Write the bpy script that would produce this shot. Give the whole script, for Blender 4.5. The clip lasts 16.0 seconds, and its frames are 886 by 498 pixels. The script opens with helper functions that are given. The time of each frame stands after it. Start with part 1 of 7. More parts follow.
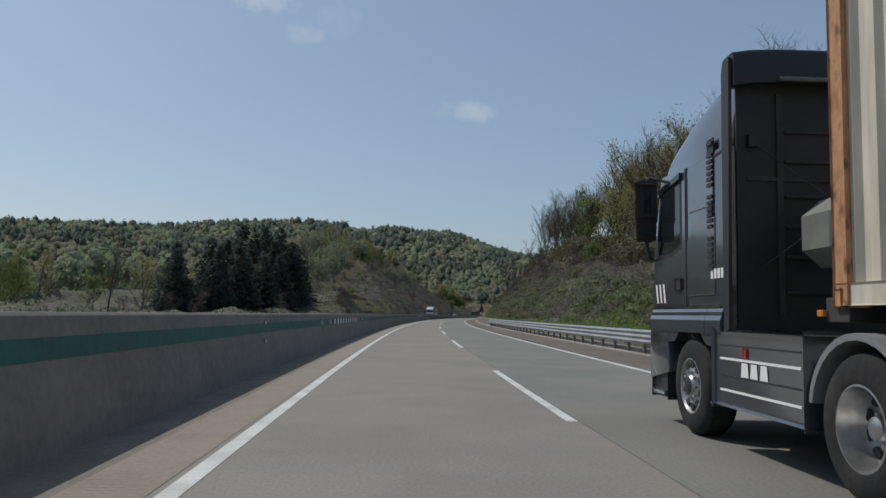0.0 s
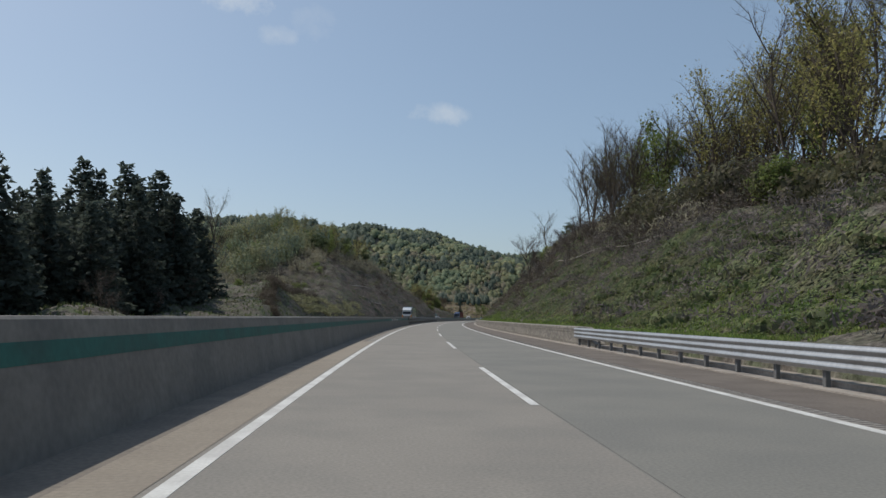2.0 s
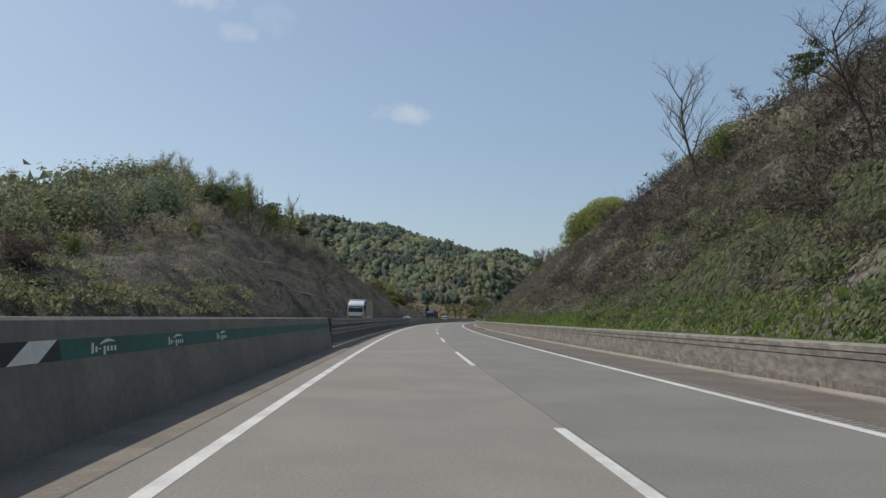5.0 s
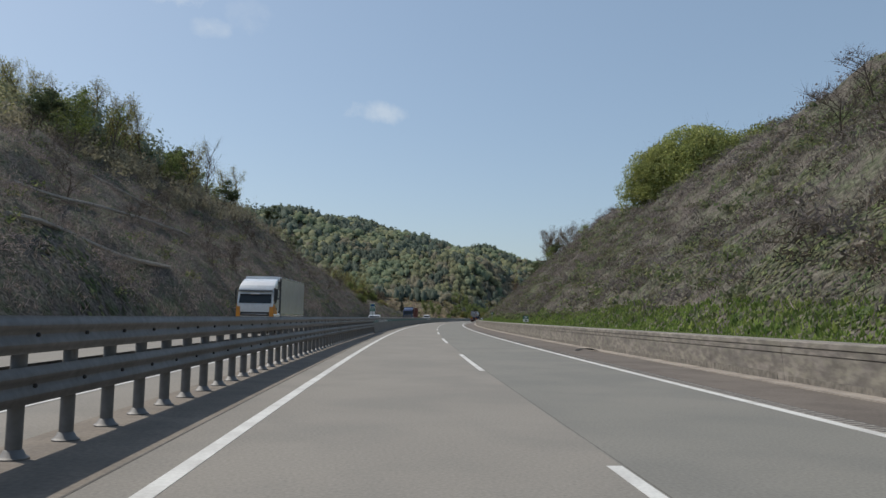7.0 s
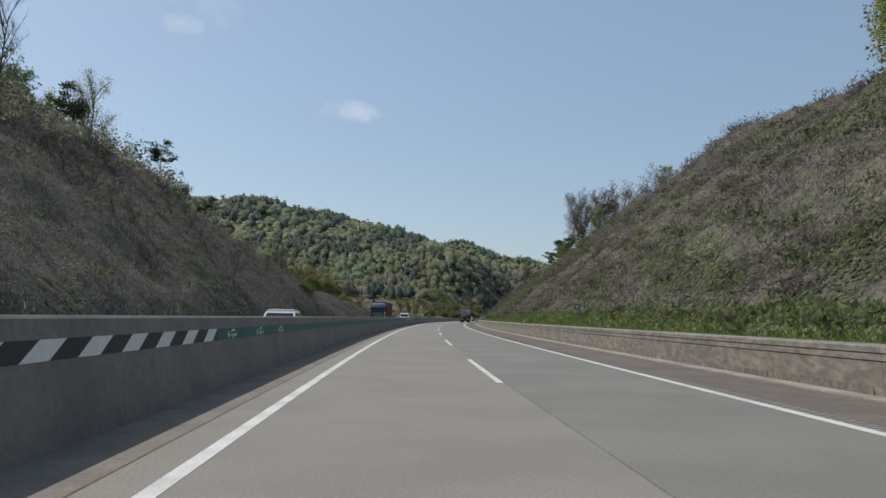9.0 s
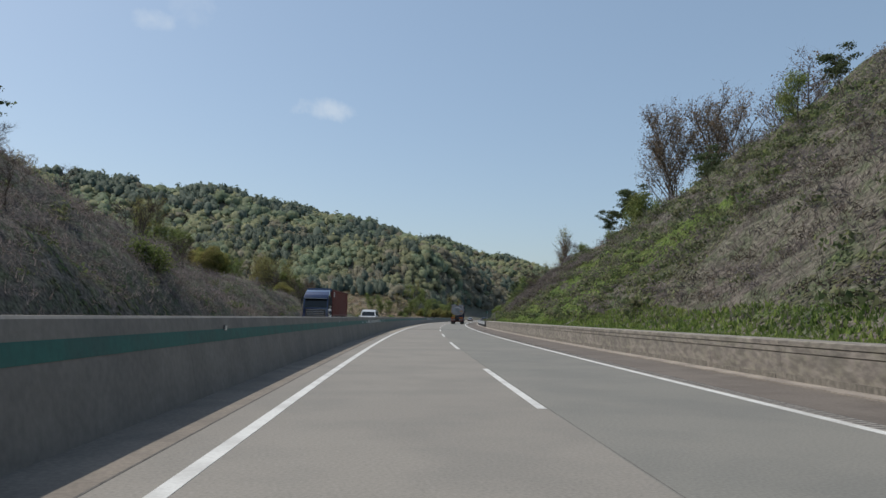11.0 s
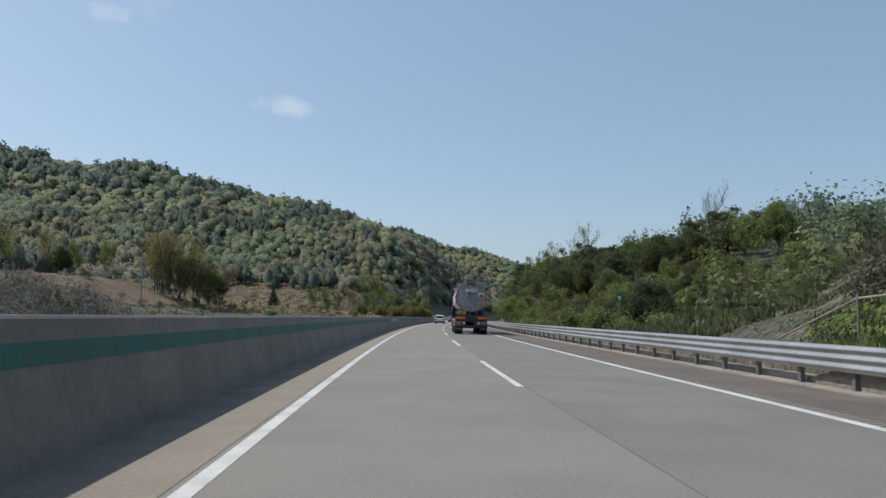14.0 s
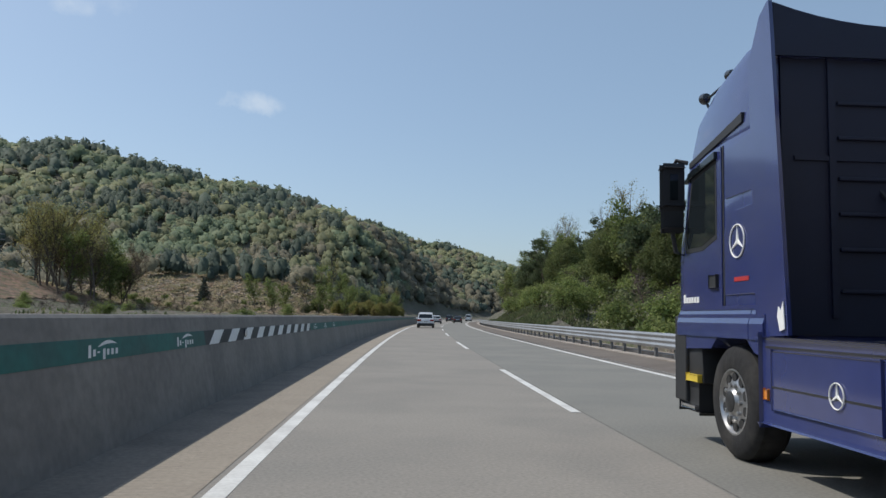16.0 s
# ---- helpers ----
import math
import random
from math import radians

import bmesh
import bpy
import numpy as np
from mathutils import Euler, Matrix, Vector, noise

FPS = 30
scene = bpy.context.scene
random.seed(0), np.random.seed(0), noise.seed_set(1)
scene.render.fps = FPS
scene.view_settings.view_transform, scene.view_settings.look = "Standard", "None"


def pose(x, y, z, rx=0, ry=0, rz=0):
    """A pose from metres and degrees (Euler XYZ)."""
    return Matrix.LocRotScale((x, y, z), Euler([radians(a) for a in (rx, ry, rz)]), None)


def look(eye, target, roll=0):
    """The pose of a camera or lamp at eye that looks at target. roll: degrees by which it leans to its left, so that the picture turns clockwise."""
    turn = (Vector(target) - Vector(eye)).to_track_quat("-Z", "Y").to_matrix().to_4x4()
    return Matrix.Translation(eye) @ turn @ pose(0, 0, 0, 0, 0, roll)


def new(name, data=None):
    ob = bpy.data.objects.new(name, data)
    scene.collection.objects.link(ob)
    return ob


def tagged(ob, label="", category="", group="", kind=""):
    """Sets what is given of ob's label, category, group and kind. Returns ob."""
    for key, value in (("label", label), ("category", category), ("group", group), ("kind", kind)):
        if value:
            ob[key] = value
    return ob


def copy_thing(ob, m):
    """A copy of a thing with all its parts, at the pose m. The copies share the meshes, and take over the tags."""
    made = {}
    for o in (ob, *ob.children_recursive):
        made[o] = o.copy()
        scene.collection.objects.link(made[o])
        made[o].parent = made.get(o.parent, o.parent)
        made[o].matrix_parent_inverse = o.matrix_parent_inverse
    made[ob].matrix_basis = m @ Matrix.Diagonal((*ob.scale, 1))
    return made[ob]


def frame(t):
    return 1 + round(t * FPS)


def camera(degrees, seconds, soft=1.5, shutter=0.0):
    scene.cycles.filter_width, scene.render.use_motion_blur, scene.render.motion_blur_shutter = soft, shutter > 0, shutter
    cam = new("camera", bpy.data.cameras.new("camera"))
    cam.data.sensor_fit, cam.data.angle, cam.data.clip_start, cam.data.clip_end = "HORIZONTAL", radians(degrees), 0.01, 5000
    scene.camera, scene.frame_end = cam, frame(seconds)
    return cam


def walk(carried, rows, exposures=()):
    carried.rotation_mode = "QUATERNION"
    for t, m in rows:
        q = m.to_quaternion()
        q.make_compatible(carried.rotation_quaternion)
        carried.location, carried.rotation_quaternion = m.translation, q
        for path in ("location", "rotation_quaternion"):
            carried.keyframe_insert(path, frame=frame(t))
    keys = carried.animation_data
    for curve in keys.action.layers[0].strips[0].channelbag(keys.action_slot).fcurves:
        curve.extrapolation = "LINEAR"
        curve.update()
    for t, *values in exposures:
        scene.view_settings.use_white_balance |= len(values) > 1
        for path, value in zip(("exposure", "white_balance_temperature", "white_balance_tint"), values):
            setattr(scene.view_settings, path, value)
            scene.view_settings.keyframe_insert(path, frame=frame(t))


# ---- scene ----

# The carriageway follows one right-hand arc. s runs along it, d is metres to the right of the left edge line.
RADIUS = 1775.0


def at(s, d, z=0.0):
    a = s / RADIUS
    return Vector((RADIUS - (RADIUS - d) * math.cos(a), (RADIUS - d) * math.sin(a), z))


def placed(s, d, z=0.0, turn=0.0):
    """A pose on the road: x across to the right, y along, z up."""
    p = at(s, d, z)
    return pose(p.x, p.y, p.z, 0, 0, -math.degrees(s / RADIUS) + turn)


def eye(t, s, d, yaw=-3.05, pitch=5.05, roll=1.0):
    return t, placed(s, d, 1.242, yaw) @ pose(0, 0, 0, 90 + pitch) @ pose(0, 0, 0, 0, 0, roll)


cam = camera(60.2, 16.0)
walk(cam, [
    eye(0.0, 0.00, 1.55, -2.87, 4.91, 1.07),
    eye(0.5, 14.31, 1.58, -2.90, 4.96, 1.03),
    eye(1.0, 28.75, 1.61, -2.94, 5.02, 0.99),
    eye(1.5, 43.32, 1.63, -2.96, 5.07, 0.95),
    eye(2.0, 58.00, 1.65, -2.99, 5.12, 0.92),
    eye(2.5, 72.81, 1.67, -3.02, 5.17, 0.88),
    eye(3.0, 87.73, 1.69, -3.01, 5.20, 0.84),
    eye(3.5, 102.76, 1.72, -2.99, 5.23, 0.80),
    eye(4.0, 117.90, 1.74, -2.98, 5.22, 0.83),
    eye(4.5, 133.15, 1.75, -2.97, 5.21, 0.86),
    eye(5.2, 154.66, 1.76, -2.95, 5.19, 0.90),
    eye(6.0, 179.47, 1.76, -2.94, 5.17, 0.94),
    eye(7.0, 210.78, 1.74, -2.92, 5.15, 1.00),
    eye(7.5, 226.54, 1.73, -2.88, 5.13, 1.00),
    eye(8.0, 242.38, 1.73, -2.86, 5.13, 0.99),
    eye(8.5, 258.27, 1.74, -2.85, 5.13, 0.99),
    eye(9.0, 274.22, 1.73, -2.83, 5.13, 0.99),
    eye(9.8, 299.84, 1.71, -2.80, 5.12, 0.98),
    eye(10.6, 325.54, 1.68, -2.77, 5.13, 0.98),
    eye(11.5, 354.53, 1.64, -2.74, 5.13, 0.98),
    eye(12.0, 370.65, 1.62, -2.68, 5.13, 0.97),
    eye(12.5, 386.77, 1.61, -2.62, 5.12, 0.97),
    eye(13.0, 402.89, 1.60, -2.60, 5.12, 1.00),
    eye(13.5, 418.98, 1.58, -2.57, 5.13, 1.02),
    eye(14.0, 435.05, 1.51, -2.63, 5.11, 1.05),
    eye(14.5, 451.08, 1.45, -2.69, 5.11, 1.07),
    eye(15.0, 467.06, 1.38, -2.75, 5.09, 1.10),
    eye(15.5, 482.99, 1.32, -2.82, 5.09, 1.12),
    eye(16.0, 498.85, 1.25, -2.88, 5.07, 1.15),
], exposures=[(0.0, -0.27, 6430, 10), (1.5, -0.13, 6480, 10), (3.0, -0.07, 6600, 10), (5.0, 0.0, 6600, 10), (7.5, 0.07, 6560, 10), (11.5, 0.11, 6500, 10), (16.0, 0.15, 6370, 10)])

# ---- world, sun, exposure ----
SUN_AZ, SUN_EL = 50.0, 51.5  # degrees to the left of +y, and up
sun = new("sun", bpy.data.lights.new("sun", "SUN"))
sun.data.energy, sun.data.angle, sun.data.color = 3.25, radians(0.6), (1.0, 0.942, 0.855)
_dir = Vector((-math.sin(radians(SUN_AZ)) * math.cos(radians(SUN_EL)), math.cos(radians(SUN_AZ)) * math.cos(radians(SUN_EL)), math.sin(radians(SUN_EL))))
sun.matrix_world = look(_dir * 300, (0, 0, 0))

world = bpy.data.worlds.new("sky")
scene.world = world
world.use_nodes = True
wt = world.node_tree
sky = wt.nodes.new("ShaderNodeTexSky")
sky.sky_type, sky.sun_disc = "NISHITA", False
sky.sun_elevation, sky.sun_rotation = radians(SUN_EL), radians(-SUN_AZ)
sky.air_density, sky.dust_density, sky.ozone_density = 1.0, 1.3, 1.2
back = wt.nodes["Background"]
# a few thin wisps of cloud: azimuth to the right of +y, height, length, thickness, in degrees
coord = wt.nodes.new("ShaderNodeTexCoord")
puff = wt.nodes.new("ShaderNodeTexNoise")
puff.inputs["Scale"].default_value, puff.inputs["Detail"].default_value, puff.inputs["Roughness"].default_value = 38.0, 7.0, 0.62
wt.links.new(coord.outputs["Generated"], puff.inputs["Vector"])
colour = sky.outputs[0]
for az, up, long, thick, amount in ((4.6, 15.2, 2.1, 0.8, 0.5), (-7.8, 20.1, 1.3, 0.7, 0.34), (-11.1, 22.2, 2.4, 1.0, 0.7), (-5.4, 21.3, 1.6, 1.2, 0.2)):
    a, e = radians(az), radians(up)
    centre = Vector((math.sin(a) * math.cos(e), math.cos(a) * math.cos(e), math.sin(e)))
    side, over = Vector((math.cos(a), -math.sin(a), 0)), None
    over = side.cross(centre)
    parts = []
    for axis, width in ((side, long), (over, thick)):
        dot = wt.nodes.new("ShaderNodeVectorMath")
        dot.operation = "DOT_PRODUCT"
        wt.links.new(coord.outputs["Generated"], dot.inputs[0])
        dot.inputs[1].default_value = axis / radians(width)
        sub = wt.nodes.new("ShaderNodeMath")
        sub.operation = "SUBTRACT"
        wt.links.new(dot.outputs["Value"], sub.inputs[0])
        sub.inputs[1].default_value = axis.dot(centre) / radians(width)
        sq = wt.nodes.new("ShaderNodeMath")
        sq.operation = "MULTIPLY"
        wt.links.new(sub.outputs[0], sq.inputs[0])
        wt.links.new(sub.outputs[0], sq.inputs[1])
        parts.append(sq.outputs[0])
    both = wt.nodes.new("ShaderNodeMath")
    wt.links.new(parts[0], both.inputs[0])
    wt.links.new(parts[1], both.inputs[1])
    edge = wt.nodes.new("ShaderNodeMath")
    edge.operation = "MULTIPLY_ADD"
    wt.links.new(puff.outputs["Fac"], edge.inputs[0])
    edge.inputs[1].default_value = -4.2
    wt.links.new(both.outputs[0], edge.inputs[2])
    fade = wt.nodes.new("ShaderNodeMapRange")
    fade.inputs["From Min"].default_value, fade.inputs["From Max"].default_value = -0.9, -2.6
    fade.inputs["To Min"].default_value, fade.inputs["To Max"].default_value = 0.0, amount
    wt.links.new(edge.outputs[0], fade.inputs["Value"])
    mx = wt.nodes.new("ShaderNodeMix")
    mx.data_type = "RGBA"
    wt.links.new(fade.outputs[0], mx.inputs["Factor"])
    wt.links.new(colour, mx.inputs["A"])
    mx.inputs["B"].default_value = (7.2, 7.4, 7.6, 1)
    colour = mx.outputs["Result"]
# spring haze evens out the sky
veil = wt.nodes.new("ShaderNodeMix")
veil.data_type = "RGBA"
veil.inputs["Factor"].default_value = 0.45
wt.links.new(colour, veil.inputs["A"])
veil.inputs["B"].default_value = (2.1, 2.95, 3.8, 1)
wt.links.new(veil.outputs["Result"], back.inputs["Color"])
back.inputs["Strength"].default_value = 0.128
scene.view_settings.exposure = 0.0

# ---- materials ----
MATS = {}


def material(name, base, rough=0.7, metal=0.0, vary=(), grain=0.12, grain_scale=8.0, bump=0.15, spec=0.5, coat=0.0, coords="Object", objrand=0.0, mask_scale=1.2, mask_lo=0.42, mask_hi=0.62, stretch=(1, 1, 1), relief=0.02):
    """A procedural surface: base colour, patches of other colours by large noise, grain by fine noise, fine relief."""
    if name in MATS:
        return MATS[name]
    m = bpy.data.materials.new(name)
    m.use_nodes = True
    nt = m.node_tree
    bsdf = nt.nodes["Principled BSDF"]
    bsdf.inputs["Roughness"].default_value, bsdf.inputs["Metallic"].default_value = rough, metal
    bsdf.inputs["Specular IOR Level"].default_value = spec
    bsdf.inputs["Coat Weight"].default_value = coat
    bsdf.inputs["Coat Roughness"].default_value = 0.08
    tc = nt.nodes.new("ShaderNodeTexCoord")
    mp = nt.nodes.new("ShaderNodeMapping")
    mp.inputs["Scale"].default_value = stretch
    nt.links.new(tc.outputs[coords], mp.inputs["Vector"])
    col = nt.nodes.new("ShaderNodeRGB")
    col.outputs[0].default_value = (*base, 1)
    out = col.outputs[0]
    for i, (c, amount) in enumerate(vary):
        n = nt.nodes.new("ShaderNodeTexNoise")
        n.inputs["Scale"].default_value = mask_scale * (1.0 + 1.7 * i)
        n.inputs["Detail"].default_value = 5.0
        off = nt.nodes.new("ShaderNodeVectorMath")
        off.inputs[1].default_value = (17.3 * i, 5.1 * i, 9.7 * i)
        nt.links.new(mp.outputs[0], off.inputs[0])
        nt.links.new(off.outputs[0], n.inputs["Vector"])
        r = nt.nodes.new("ShaderNodeMapRange")
        r.inputs["From Min"].default_value, r.inputs["From Max"].default_value = mask_lo, mask_hi
        r.inputs["To Max"].default_value = amount
        nt.links.new(n.outputs["Fac"], r.inputs["Value"])
        mx = nt.nodes.new("ShaderNodeMix")
        mx.data_type = "RGBA"
        nt.links.new(r.outputs[0], mx.inputs["Factor"])
        nt.links.new(out, mx.inputs["A"])
        mx.inputs["B"].default_value = (*c, 1)
        out = mx.outputs["Result"]
    fine = nt.nodes.new("ShaderNodeTexNoise")
    fine.inputs["Scale"].default_value, fine.inputs["Detail"].default_value = grain_scale, 6.0
    nt.links.new(mp.outputs[0], fine.inputs["Vector"])
    if grain:
        r = nt.nodes.new("ShaderNodeMapRange")
        r.inputs["From Min"].default_value, r.inputs["From Max"].default_value = 0.3, 0.7
        r.inputs["To Min"].default_value, r.inputs["To Max"].default_value = 1 - grain, 1 + grain
        nt.links.new(fine.outputs["Fac"], r.inputs["Value"])
        hs = nt.nodes.new("ShaderNodeHueSaturation")
        nt.links.new(out, hs.inputs["Color"])
        nt.links.new(r.outputs[0], hs.inputs["Value"])
        out = hs.outputs["Color"]
    if objrand:
        oi = nt.nodes.new("ShaderNodeObjectInfo")
        r = nt.nodes.new("ShaderNodeMapRange")
        r.inputs["To Min"].default_value, r.inputs["To Max"].default_value = 1 - objrand, 1 + objrand
        nt.links.new(oi.outputs["Random"], r.inputs["Value"])
        hs = nt.nodes.new("ShaderNodeHueSaturation")
        nt.links.new(out, hs.inputs["Color"])
        nt.links.new(r.outputs[0], hs.inputs["Value"])
        out = hs.outputs["Color"]
    nt.links.new(out, bsdf.inputs["Base Color"])
    if bump:
        b = nt.nodes.new("ShaderNodeBump")
        b.inputs["Strength"].default_value, b.inputs["Distance"].default_value = bump, relief
        nt.links.new(fine.outputs["Fac"], b.inputs["Height"])
        nt.links.new(b.outputs[0], bsdf.inputs["Normal"])
    MATS[name] = m
    return m


# ---- mesh tools ----
class Geo:
    """Vertices and faces of one mesh."""

    def __init__(self):
        self.v, self.f = [], []

    def add(self, v, f):
        n = len(self.v)
        self.v += [tuple(p) for p in v]
        self.f += [tuple(i + n for i in q) for q in f]
        return self

    def quad(self, *p):
        return self.add(p, [tuple(range(len(p)))])

    def box(self, x0, x1, y0, y1, z0, z1, c=0.0, m=None):
        """A box whose edges are cut by c."""
        if not c:
            v = [(x, y, z) for x in (x0, x1) for y in (y0, y1) for z in (z0, z1)]
            f = [(0, 1, 3, 2), (4, 6, 7, 5), (0, 4, 5, 1), (2, 3, 7, 6), (0, 2, 6, 4), (1, 5, 7, 3)]
        else:
            bm = bmesh.new()
            bmesh.ops.create_cube(bm, size=1)
            for p in bm.verts:
                p.co = ((x0 + x1) / 2 + p.co.x * (x1 - x0), (y0 + y1) / 2 + p.co.y * (y1 - y0), (z0 + z1) / 2 + p.co.z * (z1 - z0))
            bmesh.ops.bevel(bm, geom=bm.edges[:], offset=c, segments=2, affect="EDGES", profile=0.6)
            bm.verts.index_update()
            v, f = [p.co.copy() for p in bm.verts], [[q.index for q in fc.verts] for fc in bm.faces]
            bm.free()
        if m is not None:
            v = [m @ Vector(p) for p in v]
        return self.add(v, f)

    def loft(self, rings, closed=True, caps=True):
        n = len(rings[0])
        v = [p for r in rings for p in r]
        f = []
        for i in range(len(rings) - 1):
            for j in range(n if closed else n - 1):
                k = (j + 1) % n
                f.append((i * n + j, i * n + k, (i + 1) * n + k, (i + 1) * n + j))
        if caps and closed:
            f += [tuple(range(n))[::-1], tuple((len(rings) - 1) * n + j for j in range(n))]
        return self.add(v, f)

    def tube(self, pts, r, n=8, r1=None):
        pts = [Vector(p) for p in pts]
        rings = []
        for i, p in enumerate(pts):
            d = (pts[min(i + 1, len(pts) - 1)] - pts[max(i - 1, 0)]).normalized()
            a = d.orthogonal().normalized()
            b = d.cross(a)
            q = r if r1 is None else r + (r1 - r) * i / max(1, len(pts) - 1)
            rings.append([p + (a * math.cos(2 * math.pi * j / n) + b * math.sin(2 * math.pi * j / n)) * q for j in range(n)])
        return self.loft(rings)

    def lathe(self, profile, n=28, m=None, caps=True):
        """Turns a profile of (radius, x) round the x axis."""
        rings = [[(x, r * math.cos(2 * math.pi * j / n), r * math.sin(2 * math.pi * j / n)) for j in range(n)] for r, x in profile]
        if m is not None:
            rings = [[m @ Vector(p) for p in r] for r in rings]
        return self.loft(rings, True, caps)

    def prism(self, outline, x0, x1, c=0.0):
        """An outline in (y, z), drawn out along x, with cut edges."""
        if not c:
            return self.loft([[(x0, y, z) for y, z in outline], [(x1, y, z) for y, z in outline]])
        bm = bmesh.new()
        a = [bm.verts.new((x0, y, z)) for y, z in outline]
        fc = bm.faces.new(a)
        ext = bmesh.ops.extrude_face_region(bm, geom=[fc])
        bmesh.ops.translate(bm, verts=[g for g in ext["geom"] if isinstance(g, bmesh.types.BMVert)], vec=(x1 - x0, 0, 0))
        bmesh.ops.recalc_face_normals(bm, faces=bm.faces[:])
        bmesh.ops.bevel(bm, geom=bm.edges[:], offset=c, segments=2, affect="EDGES", profile=0.6, clamp_overlap=True)
        bm.verts.index_update()
        self.add([p.co.copy() for p in bm.verts], [[q.index for q in k.verts] for k in bm.faces])
        bm.free()
        return self

    def mesh(self, name, mat=None, smooth=False):
        me = bpy.data.meshes.new(name)
        me.from_pydata([tuple(p) for p in self.v], [], self.f)
        bm = bmesh.new()
        bm.from_mesh(me)
        bmesh.ops.recalc_face_normals(bm, faces=bm.faces[:])
        bm.to_mesh(me)
        bm.free()
        if mat:
            me.materials.append(mat)
        if smooth:
            me.shade_smooth()
            me.set_sharp_from_angle(angle=radians(smooth if smooth is not True else 40))
        return me


def part(name, geo, mat, parent=None, label="", smooth=False, m=None):
    ob = new(name, geo.mesh(name, mat, smooth) if isinstance(geo, Geo) else geo)
    if parent:
        ob.parent = parent
    if m is not None:
        ob.matrix_basis = m
    return tagged(ob, label=label)


def soup(name, verts, tris, mat, kind="", label="", category="", parent=None):
    """One mesh from arrays of triangles."""
    me = bpy.data.meshes.new(name)
    verts, tris = np.asarray(verts, np.float32), np.asarray(tris, np.int32)
    k = tris.shape[1]
    me.vertices.add(len(verts))
    me.vertices.foreach_set("co", verts.ravel())
    me.loops.add(tris.size)
    me.loops.foreach_set("vertex_index", tris.ravel())
    me.polygons.add(len(tris))
    me.polygons.foreach_set("loop_start", np.arange(0, tris.size, k, dtype=np.int32))
    me.polygons.foreach_set("loop_total", np.full(len(tris), k, dtype=np.int32))
    me.update(calc_edges=True)
    me.validate()
    if mat:
        me.materials.append(mat)
    ob = new(name, me)
    if parent:
        ob.parent = parent
    return tagged(ob, label, category, "", kind)


def strip(section, s0, s1, step=4.0, caps=True):
    """A cross-section of (d, z) drawn along the road."""
    g = Geo()
    n = max(1, round((s1 - s0) / step))
    g.loft([[at(s0 + (s1 - s0) * i / n, d, z) for d, z in section] for i in range(n + 1)], True, caps)
    return g


# ---- the lie of the land ----
def ridge_height(x, y, line, fall):
    """Height of a mountain ridge over (x, y): crest points of x, y, z with flanks that fall off."""
    best = np.full(np.shape(x), -1e9)
    for (ax, ay, az), (bx, by, bz) in zip(line, line[1:]):
        ux, uy = bx - ax, by - ay
        t = np.clip(((x - ax) * ux + (y - ay) * uy) / (ux * ux + uy * uy), 0, 1)
        q = np.hypot(x - ax - t * ux, y - ay - t * uy)
        best = np.maximum(best, az + t * (bz - az) - fall * (np.sqrt(q * q + 900) - 30))
    return best


RIDGES = [
    ([(*at(560, 95)[:2], 2), (*at(610, 85)[:2], 14), (*at(650, 80)[:2], 20), (*at(720, 72)[:2], 20), (*at(800, 66)[:2], 13), (*at(900, 60)[:2], 8)], 0.42),
    # the wooded ridge across the valley
    ([(-420, 1060, 104), (-330, 1090, 112), (-220, 1120, 124), (-120, 1140, 129), (-62, 1150, 121), (-14, 1153, 126), (50, 1135, 110), (100, 1110, 97), (150, 1060, 73), (190, 1000, 50), (222, 925, 24)], 0.42),
    # higher crests behind it
    ([(-100, 1450, 150), (10, 1440, 148), (72, 1433, 156), (130, 1432, 130), (230, 1498, 116), (313, 1493, 117), (380, 1480, 101), (450, 1450, 73), (520, 1400, 40), (580, 1360, 15)], 0.45),
    ([(-762, 1463, 140), (-560, 1560, 160), (-410, 1645, 172), (-320, 1685, 197), (-240, 1715, 186), (-175, 1742, 194), (-60, 1770, 160)], 0.4),
    ([(-719, 604, 52), (-503, 694, 74), (-390, 775, 80), (-328, 835, 92), (-300, 870, 93), (-246, 948, 84), (-192, 1040, 70)], 0.45),
    ([(173, 1088, 58), (291, 1034, 30), (384, 979, 0)], 0.4),
    ([(616, 730, 80), (473, 783, 70), (363, 788, 40), (302, 805, 12)], 0.42),
    ([(696, 334, 60), (412, 400, 45), (238, 481, 24)], 0.3),
]
# along the road: slope of the bank, height of its crest
R_S = [-200, 0, 60, 100, 135, 160, 200, 240, 280, 310, 335, 365, 390, 420, 435, 446, 460, 480, 540, 585, 630, 680, 740, 820, 920, 1500]
R_SLOPE = [.5, .55, .6, .62, .75, .95, 1.0, .9, .85, .85, .9, .88, .85, .8, .8, .8, .6, .4, .4, .45, .5, .5, .5, .5, .4, .4]
R_CREST = [2, 3, 4.6, 8, 12.2, 13, 16, 18.5, 17.8, 14.8, 19, 23.5, 18.5, 14, 11.8, 9.4, 3.0, -0.6, -0.6, 4, 11, 14, 14, 10, 3, 1]
R_HILL = [4, 10, 22, 28, 28, 25, 22, 20, 18, 15, 19.5, 23, 19, 15.5, 13.2, 11.5, 5, 6, 11, 15, 18, 19, 19, 13, 4, 2]
L_S = [-200, 60, 120, 140, 150, 165, 186, 225, 250, 275, 300, 325, 350, 385, 412, 440, 462, 485, 510, 1500]
L_SLOPE = [.1, .1, .15, .3, .5, .6, .5, .6, .75, .75, .7, .7, .75, .78, .5, .42, .4, .3, .1, .1]
